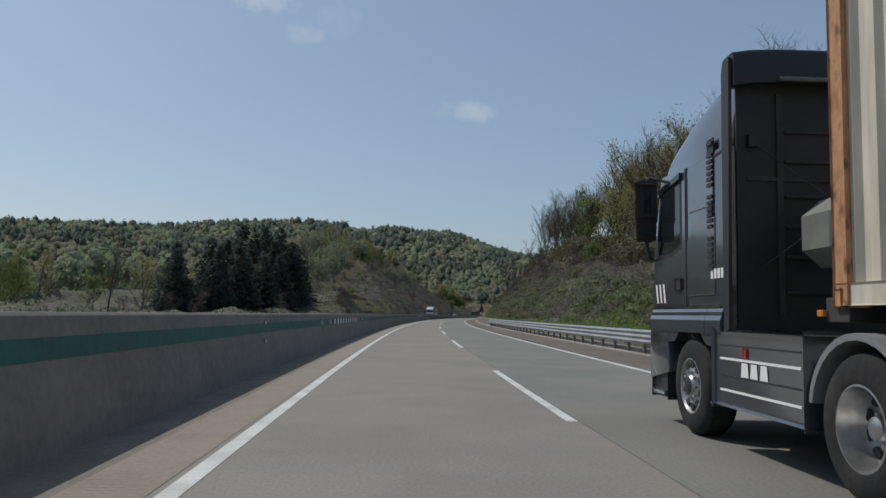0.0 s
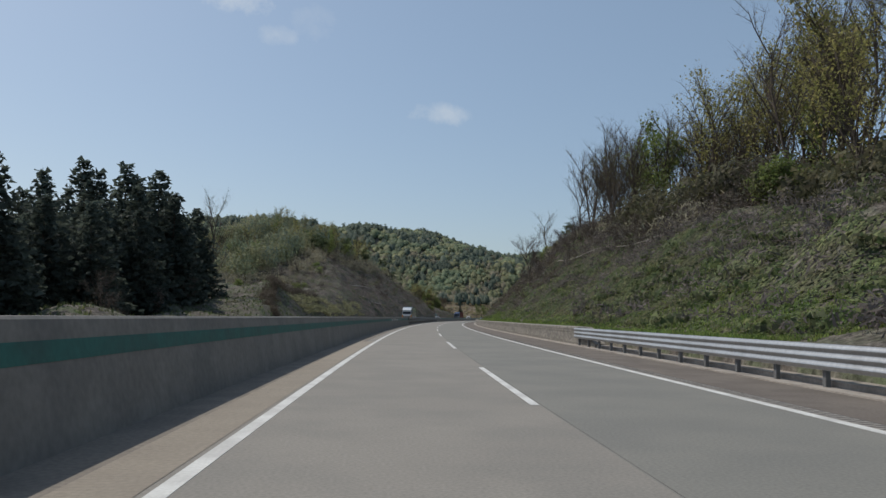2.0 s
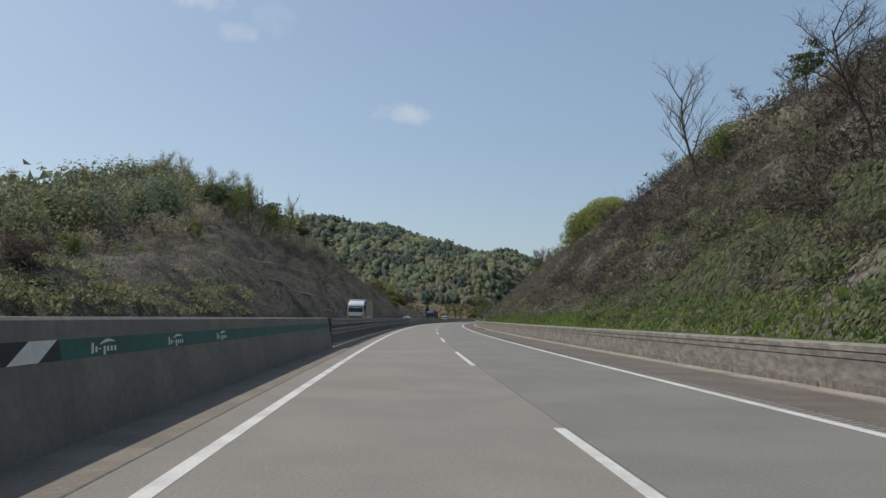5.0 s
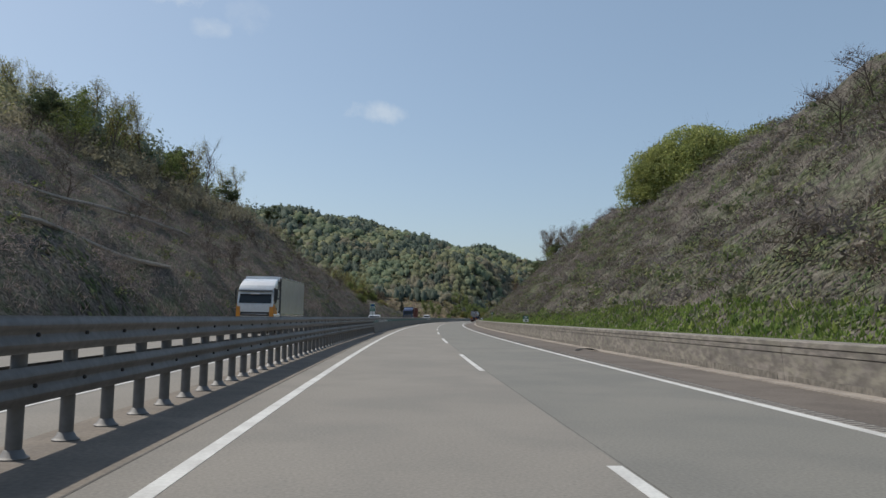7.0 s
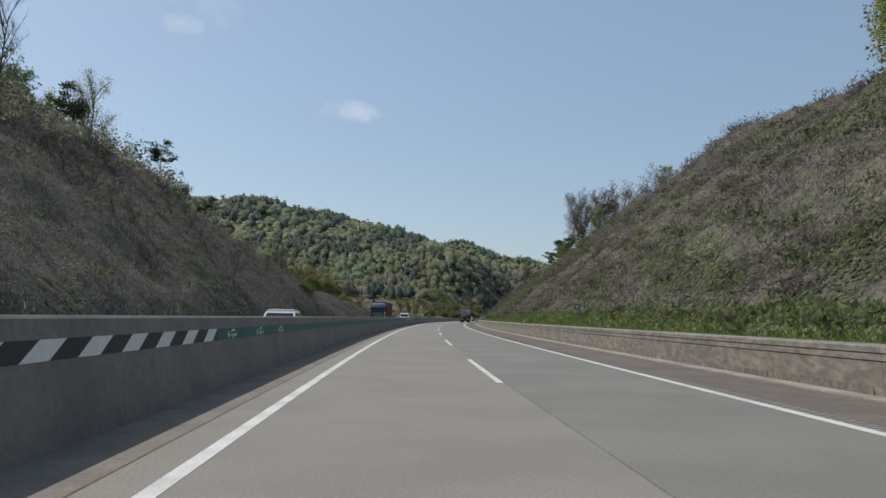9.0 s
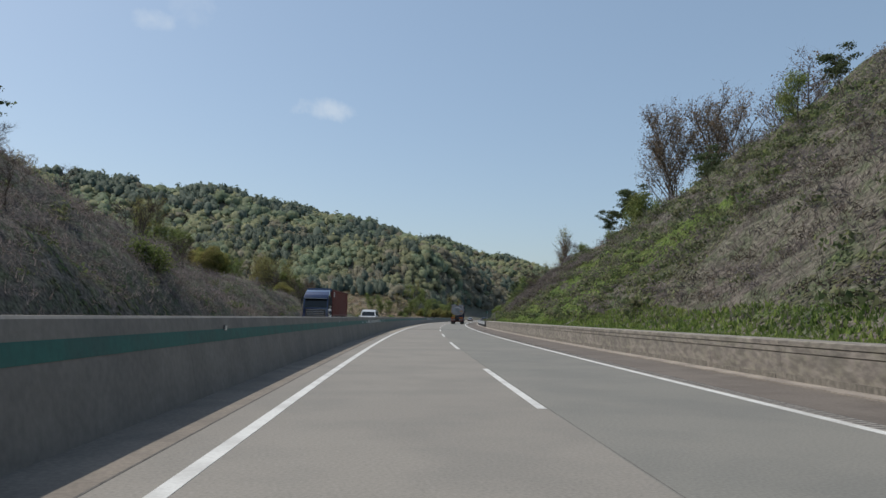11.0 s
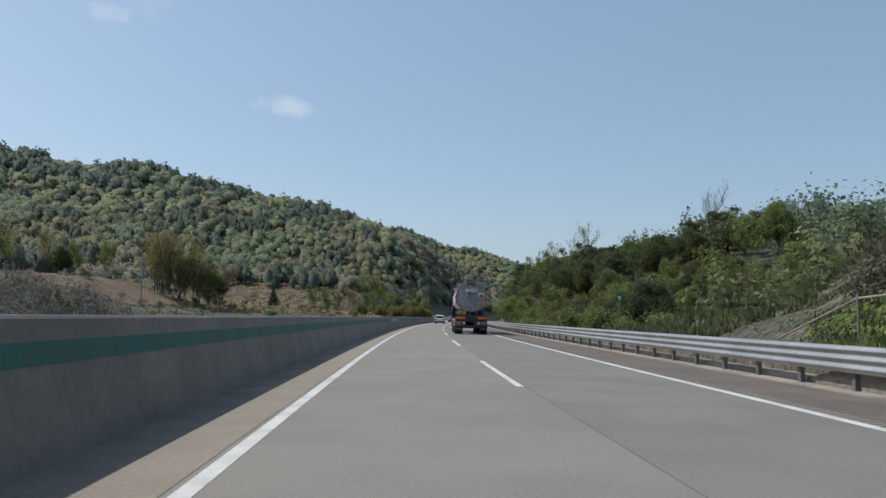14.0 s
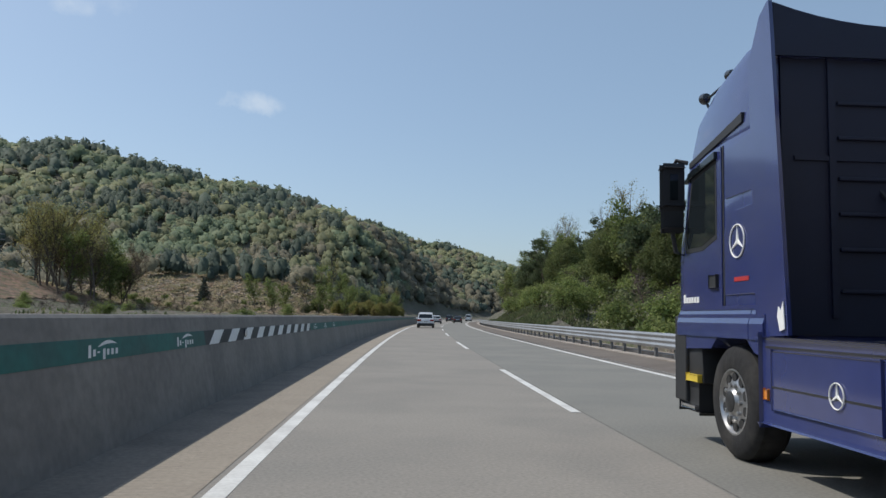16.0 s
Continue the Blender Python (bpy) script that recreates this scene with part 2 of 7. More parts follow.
L_CREST = [.5, .5, .8, 1.2, 3.2, 5.0, 3.9, 6, 10, 16, 21, 23, 23, 21, 12.5, 8.4, 3.8, 1.2, .4, .4]
L_HILL = [.5, .5, 1.2, 1.8, 4.0, 5.4, 6, 7, 9.5, 17, 26, 34, 32, 26, 15, 9.8, 4.8, 1.6, .4, .4]
TOE_R, TOE_L = 11.6, -14.2


def smooth_step(x):
    x = np.clip(x, 0, 1)
    return x * x * (3 - 2 * x)


class Lumps:
    """Smooth value noise on arrays."""

    def __init__(self, seed):
        self.g = np.random.RandomState(seed).rand(64, 64)

    def __call__(self, u, v):
        iu, iv = np.floor(u).astype(int), np.floor(v).astype(int)
        fu, fv = smooth_step(u - iu), smooth_step(v - iv)
        g = self.g
        a, b, c, d = g[iu % 64, iv % 64], g[(iu + 1) % 64, iv % 64], g[iu % 64, (iv + 1) % 64], g[(iu + 1) % 64, (iv + 1) % 64]
        return (a * (1 - fu) + b * fu) * (1 - fv) + (c * (1 - fu) + d * fu) * fv - 0.5


lump_a, lump_b, lump_c, lump_d = Lumps(3), Lumps(5), Lumps(7), Lumps(11)


def land(s, d):
    """Height of the ground at s along and d across."""
    s, d = np.asarray(s, float), np.asarray(d, float)
    a = s / RADIUS
    x, y = RADIUS - (RADIUS - d) * np.cos(a), (RADIUS - d) * np.sin(a)
    wob = 3.0 * lump_a(s / 23, d / 40) + 1.2 * lump_b(s / 9, 2.0)
    # right bank
    k, crest, hill = np.interp(s, R_S, R_SLOPE), np.interp(s, R_S, R_CREST), np.interp(s, R_S, R_HILL)
    up = 0.8 + np.maximum(0, d - TOE_R) * k
    crest = crest + wob * 0.35 * np.clip(crest / 8, 0, 1)
    dc = TOE_R + np.maximum(0.2, (crest - 0.8)) / k
    top = crest + (hill - crest) * smooth_step((d - dc - 3) / 45)
    right = np.where(d < dc, up, top)
    low = 0.5 + (crest - 0.5) * smooth_step((d - 10.6) / 5) + (hill - crest) * smooth_step((d - 20) / 45)
    right = np.where(crest < 0.8, low, right)
    right = right * (1 - smooth_step((d - 130) / 120)) + smooth_step((d - 130) / 120) * 4
    # left bank
    k, crest, hill = np.interp(s, L_S, L_SLOPE), np.interp(s, L_S, L_CREST), np.interp(s, L_S, L_HILL)
    crest = crest + wob * 0.4 * np.clip(crest / 8, 0, 1)
    run = np.maximum(0, TOE_L - d)
    up = 0.1 + run * k + 1.9 * np.clip(k / 0.6, 0, 1) * (1 - np.exp(-run / 1.8))  # the foot is cut steeper
    dl = TOE_L - np.maximum(0.2, crest - 1.9) / k
    top = crest + (hill - crest) * smooth_step((dl - d) / 30)
    left = np.where(d > dl, np.minimum(up, crest + 0.2), top)
    left = left * (1 - smooth_step((-d - 58) / 60)) + 3.0 * smooth_step((-d - 58) / 60)
    # earth spur and fallow field across the meadow
    spur = 9.6 * smooth_step((-d - 80) / 46) * smooth_step((s - 612) / 40) * (1 - smooth_step((s - 690) / 40))
    field = 2.6 * smooth_step((-d - 40) / 30) * smooth_step((s - 690) / 40) + 10.5 * smooth_step((-d - 38) / 30) * smooth_step((s - 747) / 42)
    left = left + np.where(d < -38, np.maximum(spur, field), 0.0) * (1 - smooth_step((s - 860) / 60))
    z = np.where(d > -3, right, left)
    # small relief on the banks
    off = np.clip(np.maximum(d - 11.8, -14.5 - d) / 3, 0, 1)
    z = z + off * (1.7 * lump_b(s / 7.1, d / 6.3) + 1.1 * lump_c(s / 3.1, d / 2.8) + 0.6 * lump_d(s / 1.5, d / 1.4))
    # mountains
    far = np.full(np.shape(z), -1e9)
    for line, fall in RIDGES:
        far = np.maximum(far, ridge_height(x, y, line, fall))
    away = smooth_step((np.maximum(d - 20, -20 - d) - 25) / 60)
    far = far + away * (9 * lump_a(x / 130, y / 130) + 7 * lump_c(x / 52, y / 52))
    z = np.where(far > z, z + (far - z) * away, z)
    # bed of the carriageways
    bed = (d > -13.55) & (d < 10.35)
    return np.where(bed, -0.35, z)


def steps(*stops):
    """Numbers from stop to stop: (from, to, step)..."""
    out = []
    for a, b, n in stops:
        out += list(np.arange(a, b, n))
    return np.array(out + [stops[-1][1]])


def ground_patch(ss, dd):
    S, D = np.meshgrid(ss, dd, indexing="ij")
    Z = land(S, D)
    a = S / RADIUS
    v = np.stack([RADIUS - (RADIUS - D) * np.cos(a), (RADIUS - D) * np.sin(a), Z], -1).reshape(-1, 3)
    n, m = len(ss), len(dd)
    i, j = np.meshgrid(np.arange(n - 1), np.arange(m - 1), indexing="ij")
    q = (i * m + j).ravel()
    return v, np.stack([q, q + m, q + m + 1, q + 1], -1)[:, ::-1]


# earth colours lean to mauve: a haze tint is mixed in
earth = material("earth_and_dry_scrub", (0.108, 0.096, 0.084), 0.95, vary=(((0.074, 0.096, 0.050), 0.8), ((0.138, 0.120, 0.106), 0.7), ((0.072, 0.062, 0.058), 0.7), ((0.079, 0.108, 0.050), 0.6), ((0.162, 0.142, 0.125), 0.6)), grain=0.6, grain_scale=5.0, bump=0.9, spec=0.1, mask_scale=0.13, relief=0.15)
sd = steps((-240, -60, 20), (-60, 520, 1.5), (520, 830, 5), (830, 2100, 18))
dd = steps((-1500, -400, 45), (-400, -160, 14), (-160, -100, 6), (-100, -60, 3), (-60, -14.2, 1.2), (-14.2, -13.6, 0.6), (-13.6, -13.4, 0.2), (-13.4, 10.2, 23.6), (10.2, 10.4, 0.2), (10.4, 60, 1.1), (60, 120, 4), (120, 400, 14), (400, 1300, 60))
gv, gq = ground_patch(sd, dd)
ground = soup("ground", gv, gq, earth, "structure", "scrub-covered earth banks and wooded hills", "ground")
ground.data.shade_smooth()
grid_z = gv[:, 2].reshape(len(sd), len(dd))


def ground_at(s, d):
    """Height of the finished ground sheet, between its mesh points."""
    s, d = np.asarray(s, float), np.asarray(d, float)
    i = np.clip(np.searchsorted(sd, s) - 1, 0, len(sd) - 2)
    j = np.clip(np.searchsorted(dd, d) - 1, 0, len(dd) - 2)
    u, v = np.clip((s - sd[i]) / (sd[i + 1] - sd[i]), 0, 1), np.clip((d - dd[j]) / (dd[j + 1] - dd[j]), 0, 1)
    return (grid_z[i, j] * (1 - u) + grid_z[i + 1, j] * u) * (1 - v) + (grid_z[i, j + 1] * (1 - u) + grid_z[i + 1, j + 1] * u) * v


# ---- carriageways ----
grey_a = material("worn_concrete_road", (0.222, 0.206, 0.182), 0.85, vary=(((0.255, 0.235, 0.206), 0.5), ((0.178, 0.17, 0.154), 0.5)), grain=0.15, grain_scale=30, bump=0.2, mask_scale=0.25, spec=0.35)
grey_b = material("weathered_concrete_road", (0.186, 0.182, 0.163), 0.85, vary=(((0.215, 0.205, 0.182), 0.5), ((0.15, 0.149, 0.138), 0.5)), grain=0.15, grain_scale=30, bump=0.2, mask_scale=0.22, spec=0.35)
brown = material("brownish_shoulder_concrete", (0.142, 0.122, 0.105), 0.9, vary=(((0.175, 0.152, 0.13), 0.6), ((0.105, 0.09, 0.078), 0.6)), grain=0.18, grain_scale=18, bump=0.35, mask_scale=0.4, spec=0.25)
pale = material("pale_gutter_concrete", (0.325, 0.288, 0.25), 0.9, vary=(((0.185, 0.162, 0.142), 0.7),), grain=0.15, grain_scale=14, bump=0.3, mask_scale=0.8)
white = material("white_road_paint", (0.6, 0.6, 0.575), 0.7, vary=(((0.42, 0.41, 0.39), 0.7),), grain=0.1, grain_scale=24, bump=0.2, mask_scale=1.4)
S0, S1 = -160.0, 1100.0
tan_edge = material("tan_margin_concrete", (0.205, 0.178, 0.15), 0.9, vary=(((0.24, 0.21, 0.178), 0.6), ((0.15, 0.132, 0.115), 0.6)), grain=0.16, grain_scale=18, bump=0.3, mask_scale=0.5, spec=0.25)


def surface(name, d0, d1, z, mat, label, s0=S0, s1=S1):
    return tagged(part(name, strip([(d0, z), (d1, z), (d1, z - 0.3), (d0, z - 0.3)], s0, s1, 5.0), mat), label, "road", "", "structure")


lane_l = surface("road_left_lane", -0.52, 3.64, 0.0, grey_a, "pale worn concrete overtaking lane")
lane_r = surface("road_right_lane", 3.64, 7.3, 0.0, grey_b, "grey weathered concrete slow lane")
margin = surface("road_margin", -1.9, -0.52, 0.0, tan_edge, "brownish concrete strip along the median wall")
shoulder = surface("road_shoulder", 7.3, 9.4, 0.0, brown, "brown-grey hard shoulder with dirt")
gutter = surface("road_gutter", 9.4, 9.9, 0.03, pale, "pale concrete gutter at the foot of the wall")
opp = surface("road_opposite", -13.4, -1.9, -0.004, grey_a, "pale concrete carriageway of the opposite direction")


def marking(name, d0, d1, s0, s1, parent, z=0.004):
    return part(name, strip([(d0, z), (d1, z), (d1, z - 0.003), (d0, z - 0.003)], s0, s1, 5.0), white, parent)


marking("edge_line", -0.08, 0.08, S0, S1, lane_l)
marking("edge_line", 7.12, 7.29, S0, S1, lane_r)
marking("edge_line", -3.3, -3.14, S0, S1, opp)
marking("edge_line", -10.6, -10.44, S0, S1, opp)
for k in range(-6, 45):
    marking("lane_dash", 3.5, 3.65 - 0.015, 9.15 + 20 * k, 17.4 + 20 * k, lane_l, 0.005)
    marking("lane_dash", -7.0, -6.85, 2.0 + 20 * k, 10.2 + 20 * k, opp)

joint = material("dark_joint", (0.1, 0.093, 0.084), 0.95, grain=0.3, grain_scale=9, bump=0.1)
part("edge_joint", strip([(-0.535, 0.003), (-0.51, 0.003), (-0.51, -0.01), (-0.535, -0.01)], S0, S1, 5.0), joint, margin)
part("lane_joint", strip([(3.66, 0.002), (3.668, 0.002), (3.668, -0.01), (3.66, -0.01)], S0, S1, 5.0), joint, lane_r)

# milled ribs: slanting along the wall, crosswise beyond the right-hand line
rib = material("rumble_strip_ribs", (0.27, 0.235, 0.19), 0.95, vary=(((0.225, 0.195, 0.16), 0.5),), grain=0.12, grain_scale=20, bump=0.2)
v, f = [], []
for i in range(int(700 / 0.09)):
    s = -60 + i * 0.09
    if 96 < s < 398:
        continue
    n = len(v)
    v += [at(s, -0.74, 0.003), at(s + 0.045, -0.74, 0.0055), at(s + 0.085, -0.74, 0.003), at(s + 0.05, -0.14, 0.003), at(s + 0.095, -0.14, 0.0055), at(s + 0.135, -0.14, 0.003)]
    f += [(n, n + 1, n + 4, n + 3), (n + 1, n + 2, n + 5, n + 4)]
soup("rumble_strip", v, f, rib, "stuff", "tan ribbed rumble strip beside the edge line", "rumble strip")
slot = material("milled_slot", (0.06, 0.054, 0.048), 0.95, grain=0.2, grain_scale=12)
faded = material("bleached_strip_concrete", (0.29, 0.272, 0.245), 0.9, vary=(((0.24, 0.225, 0.2), 0.6),), grain=0.15, grain_scale=18, bump=0.2, mask_scale=0.8)
part("pale_strip", strip([(7.3, 0.004), (7.6, 0.004), (7.6, -0.01), (7.3, -0.01)], S0, S1, 5.0), faded, shoulder)
part("strip_joint", strip([(7.6, 0.005), (7.635, 0.005), (7.635, -0.01), (7.6, -0.01)], S0, S1, 5.0), joint, shoulder)
v, f = [], []
for i in range(2700):
    s = -60 + i * 0.235
    n = len(v)
    v += [at(s, 7.33, 0.0065), at(s - 0.17, 7.58, 0.0065), at(s - 0.075, 7.58, 0.0065), at(s + 0.095, 7.33, 0.0065)]
    f += [(n, n + 1, n + 2, n + 3)]
soup("milled_rumble_slots", v, f, slot, "stuff", "dark milled slots across the shoulder edge", "rumble strip")

# patches of newer concrete in the slow lane
patch_mat = material("new_concrete_patch", (0.3, 0.297, 0.275), 0.85, grain=0.1, grain_scale=20, bump=0.2)
tar = material("tar_seal", (0.035, 0.033, 0.03), 0.8, grain=0.2)
for d0, d1, s0, s1 in ((4.0, 6.2, 418.2, 419.6), (6.45, 7.1, 417.5, 419.4)):
    part("repair_patch", strip([(d0, 0.003), (d1, 0.003), (d1, -0.01), (d0, -0.01)], s0, s1, 1), patch_mat, lane_r)
for s0 in (417.2, 420.3):
    part("tar_joint", strip([(-0.6, 0.007), (8.6, 0.007), (8.6, 0.0), (-0.6, 0.0)], s0, s0 + 0.07, 1), tar, lane_r)

# ---- median wall ----
wall_c = material("median_wall_concrete", (0.205, 0.19, 0.17), 0.85, vary=(((0.17, 0.162, 0.152), 0.6), ((0.29, 0.27, 0.24), 0.4)), grain=0.12, grain_scale=9, bump=0.25, mask_scale=0.35)
wall_r = material("stained_retaining_concrete", (0.268, 0.24, 0.215), 0.9, vary=(((0.15, 0.14, 0.128), 0.75), ((0.31, 0.285, 0.245), 0.6), ((0.25, 0.245, 0.175), 0.35), ((0.135, 0.12, 0.108), 0.7)), grain=0.18, grain_scale=9, bump=0.4, mask_scale=1.5, stretch=(1, 0.28, 0.8))
teal = material("teal_paint", (0.02, 0.13, 0.108), 0.6, vary=(((0.03, 0.08, 0.07), 0.6),), grain=0.15, grain_scale=10, bump=0.1)
black = material("black_paint", (0.018, 0.02, 0.022), 0.6, vary=(((0.05, 0.05, 0.05), 0.4),), grain=0.15)
stripe = material("white_reflective_paint", (0.75, 0.76, 0.74), 0.5, grain=0.06, bump=0.05)
PROFILE = [(-1.34, 0.0), (-1.36, 0.1), (-1.56, 1.17), (-1.59, 1.2), (-1.81, 1.2), (-1.84, 1.17), (-2.04, 0.1), (-2.06, 0.0)]


def face_d(z, proud=0.004):
    """Where the wall's near face lies at height z."""
    return -1.36 - 0.2 * (z - 0.1) / 1.07 + proud


def wall_run(name, s0, s1):
    base = tagged(part(name, strip(PROFILE, s0, s0 + 0.02, 1), wall_c), "grey concrete median wall with painted bands", "wall", "", "structure")
    s = s0
    while s < s1 - 0.1:
        e = min(s + 8.0, s1)
        part("wall_panel", strip(PROFILE, s + 0.003, e - 0.003, 2.7), wall_c, base)
        s = e
    return base


HATCHES = [(-88, -76), (30.8, 42.8), (144, 156), (276, 287.6), (389, 400.8), (509.6, 520.8), (628, 640)]
for run, (a, b) in enumerate(((S0, 180.0), (269.8, 640.0))):
    w = wall_run("wall_median_%d" % (run + 1), a, b)
    inside = [h for h in HATCHES if a < h[0] and h[1] <= b]
    edges = [a + 0.3] + [x for h in inside for x in h] + [b - 0.3]
    for p, q in zip(edges[::2], edges[1::2]):
        if q - p > 1:
            part("teal_band", strip([(face_d(0.79), 0.79), (face_d(0.985), 0.985), (face_d(0.985, -0.004), 0.985), (face_d(0.79, -0.004), 0.79)], p, q, 4), teal, w)
    for p, q in inside:
        part("black_band", strip([(face_d(0.79), 0.79), (face_d(0.985), 0.985), (face_d(0.985, -0.004), 0.985), (face_d(0.79, -0.004), 0.79)], p, q, 2), black, w)
        n = 10
        for i in range(n):
            u = p + (q - p) * (i + 0.15) / n
            g = Geo().quad(at(u, face_d(0.79, 0.007), 0.79), at(u + 0.55, face_d(0.79, 0.007), 0.79), at(u + 0.98, face_d(0.985, 0.007), 0.985), at(u + 0.43, face_d(0.985, 0.007), 0.985))
            part("white_stripe", g, stripe, w)
        for u in (p - 3.9, p - 1.3, q + 0.7, q + 3.3, q + 6.0):
            if not a < u < b - 1:
                continue
            # tolling emblem as plain shapes: slanted strokes under a tapering leaf
            g = Geo()
            for k, (low, high) in enumerate(((0.82, 0.93), (0.83, 0.89), (0.855, 0.87), (0.795, 0.89), (0.83, 0.885), (0.83, 0.885), (0.83, 0.885))):
                x = u + 0.105 * k
                lean = (high - low) * 0.35
                g.add([at(x, face_d(low, 0.007), low), at(x + 0.06, face_d(low, 0.007), low), at(x + 0.06 + lean, face_d(high, 0.007), high), at(x + lean, face_d(high, 0.007), high)], [(0, 1, 2, 3)])
            wing = [(0.24 + 0.075 * k, 0.905 + 0.028 * math.sin(k / 6 * 2.2), 0.034 * math.sin(math.pi * (k + 0.3) / 6.6)) for k in range(7)]
            for (a0, b0, c0), (a1, b1, c1) in zip(wing, wing[1:]):
                g.quad(at(u + a0, face_d(b0, 0.007), b0), at(u + a1, face_d(b1, 0.007), b1), at(u + a1, face_d(b1 + c1, 0.007), b1 + c1), at(u + a0, face_d(b0 + c0, 0.007), b0 + c0))
            part("emblem", g, stripe, w)

# ---- rails ----
steel = material("galvanised_steel", (0.42, 0.43, 0.44), 0.45, 0.75, vary=(((0.3, 0.3, 0.3), 0.5),), grain=0.1, grain_scale=12, bump=0.08, mask_scale=0.8)
dull = material("dull_weathered_steel", (0.2, 0.2, 0.2), 0.6, 0.5, vary=(((0.13, 0.125, 0.12), 0.6),), grain=0.15, grain_scale=10, bump=0.12, mask_scale=0.7)
dark_steel = material("dark_bolt_steel", (0.03, 0.03, 0.03), 0.6, 0.4, grain=0.1)


def wave(d, z0, z1, waves, side=1):
    """Section of a pressed steel beam."""
    n = waves * 8
    pts = []
    for i in range(n + 1):
        z = z0 + (z1 - z0) * i / n
        pts.append((d + side * 0.042 * (0.5 - 0.5 * math.cos(2 * math.pi * waves * i / n)), z))
    return pts + [(p - side * 0.006, z) for p, z in reversed(pts)]


rail = tagged(new("wall_median_rail"), "dull steel double-beam median guard rail on posts", "guard rail", "", "structure")
for z0, z1 in ((0.88, 1.2), (0.45, 0.77)):
    s = 180.0
    while s < 269:
        part("beam", strip(wave(-1.42, z0, z1, 2), s, min(s + 4.02, 270.2), 2), dull, rail, smooth=30)
        part("beam", strip(wave(-1.61, z0, z1, 2, -1), s, min(s + 4.02, 270.2), 2), dull, rail, smooth=30)
        s += 4
turn_up = Matrix.Rotation(radians(-90), 4, "Y")
post_me = Geo().lathe([(0.068, -0.1), (0.068, 1.14), (0.06, 1.16)], 14, turn_up).mesh("post", dull, 40)
foot_me = Geo().lathe([(0.13, -0.05), (0.13, 0.012), (0.1, 0.03), (0.075, 0.075), (0.068, 0.08)], 14, turn_up).mesh("foot", dull, 40)
spacer_me = Geo().box(-0.09, 0.09, -0.045, 0.045, 0.97, 1.1, 0.01).box(-0.09, 0.09, -0.045, 0.045, 0.54, 0.67, 0.01).mesh("spacer", dull)
bolt_me = Geo().lathe([(0.02, 0.1), (0.02, 0.122), (0.008, 0.13)], 8).mesh("bolt", dark_steel)
for i in range(90):
    m = placed(180.5 + i, -1.515)
    post = part("post", post_me, dull, rail, m=m)
    part("foot", foot_me, dull, post)
    part("spacer", spacer_me, dull, post)
    for z in (1.04, 0.61):
        part("bolt", bolt_me, dark_steel, post, m=pose(0.035, 0, z))


def side_rail(name, s0, s1):
    r = tagged(new(name), "galvanised three-wave guard rail on steel posts", "guard rail", "", "structure")
    s = s0
    me = Geo().box(-0.05, 0.05, -0.06, 0.06, -0.4, 0.86, 0.01).box(-0.14, -0.03, -0.05, 0.05, 0.45, 0.82).mesh("post", dull)
    while s < s1 - 0.5:
        part("beam", strip(wave(9.62, 0.36, 0.86, 3, -1), s, min(s + 4.02, s1), 2), steel, r, smooth=30)
        for k in (0.5, 2.5):
            part("post", me, dull, r, m=placed(s + k, 9.76))
        s += 4
    return r


side_rail("guard_rail_1", -60.0, 95.0)
side_rail("guard_rail_2", 446.5, 640.0)
tagged(part("kerb", strip([(9.9, 0.0), (9.9, 0.14), (10.2, 0.16), (10.45, 0.16), (10.45, -0.3), (9.9, -0.3)], S0, 95, 4), pale), "pale concrete kerb under the guard rail", "kerb", "", "structure")
tagged(part("kerb", strip([(9.9, 0.0), (9.9, 0.14), (10.2, 0.16), (10.45, 0.16), (10.45, -0.3), (9.9, -0.3)], 447, S1, 4), pale), "pale concrete kerb under the guard rail", "kerb", "", "structure")
tagged(part("kerb", strip([(-13.4, -0.3), (-13.4, 0.2), (-13.75, 0.22), (-13.75, -0.3)], S0, S1, 4), pale), "pale concrete kerb of the far carriageway", "kerb", "", "structure")

# ---- right-hand low wall ----
RIGHT = [(9.9, -0.2), (9.86, 0.0), (9.8, 0.61), (9.84, 0.613), (9.84, 0.63), (9.798, 0.634), (9.79, 0.745), (9.83, 0.748), (9.83, 0.765), (9.785, 0.77), (9.78, 0.87), (9.8, 0.89), (10.5, 0.9), (10.5, -0.2)]
rw = tagged(part("wall_right", strip(RIGHT, 95, 95.02, 1), wall_r), "stained low concrete retaining wall with grooves", "wall", "", "structure")
s = 95.0
skirt = material("damp_stained_concrete", (0.15, 0.138, 0.118), 0.95, vary=(((0.11, 0.1, 0.088), 0.7), ((0.22, 0.2, 0.17), 0.6)), grain=0.25, grain_scale=9, bump=0.4, mask_scale=2.0)
hole = material("drain_hole_dark", (0.02, 0.018, 0.016), 0.9, grain=0.1)
while s < 446.9:
    e = min(s + 4.0, 447.0)
    part("wall_panel", strip(RIGHT, s + 0.005, e - 0.005, 2), wall_r, rw)
    part("drain_hole", Geo().lathe([(0.045, -0.004), (0.045, 0.05)], 10), hole, rw, m=placed(s + 2, 9.845, 0.065))
    low = 0.1 + 0.07 * ((int(s) * 7) % 5) / 4
    part("stain_band", strip([(9.838, 0.03), (9.838 + 0.02 * low, 0.03 + low), (9.86, 0.03 + low), (9.86, 0.03)], s + 0.3, e - 0.2, 2), skirt, rw)
    s = e
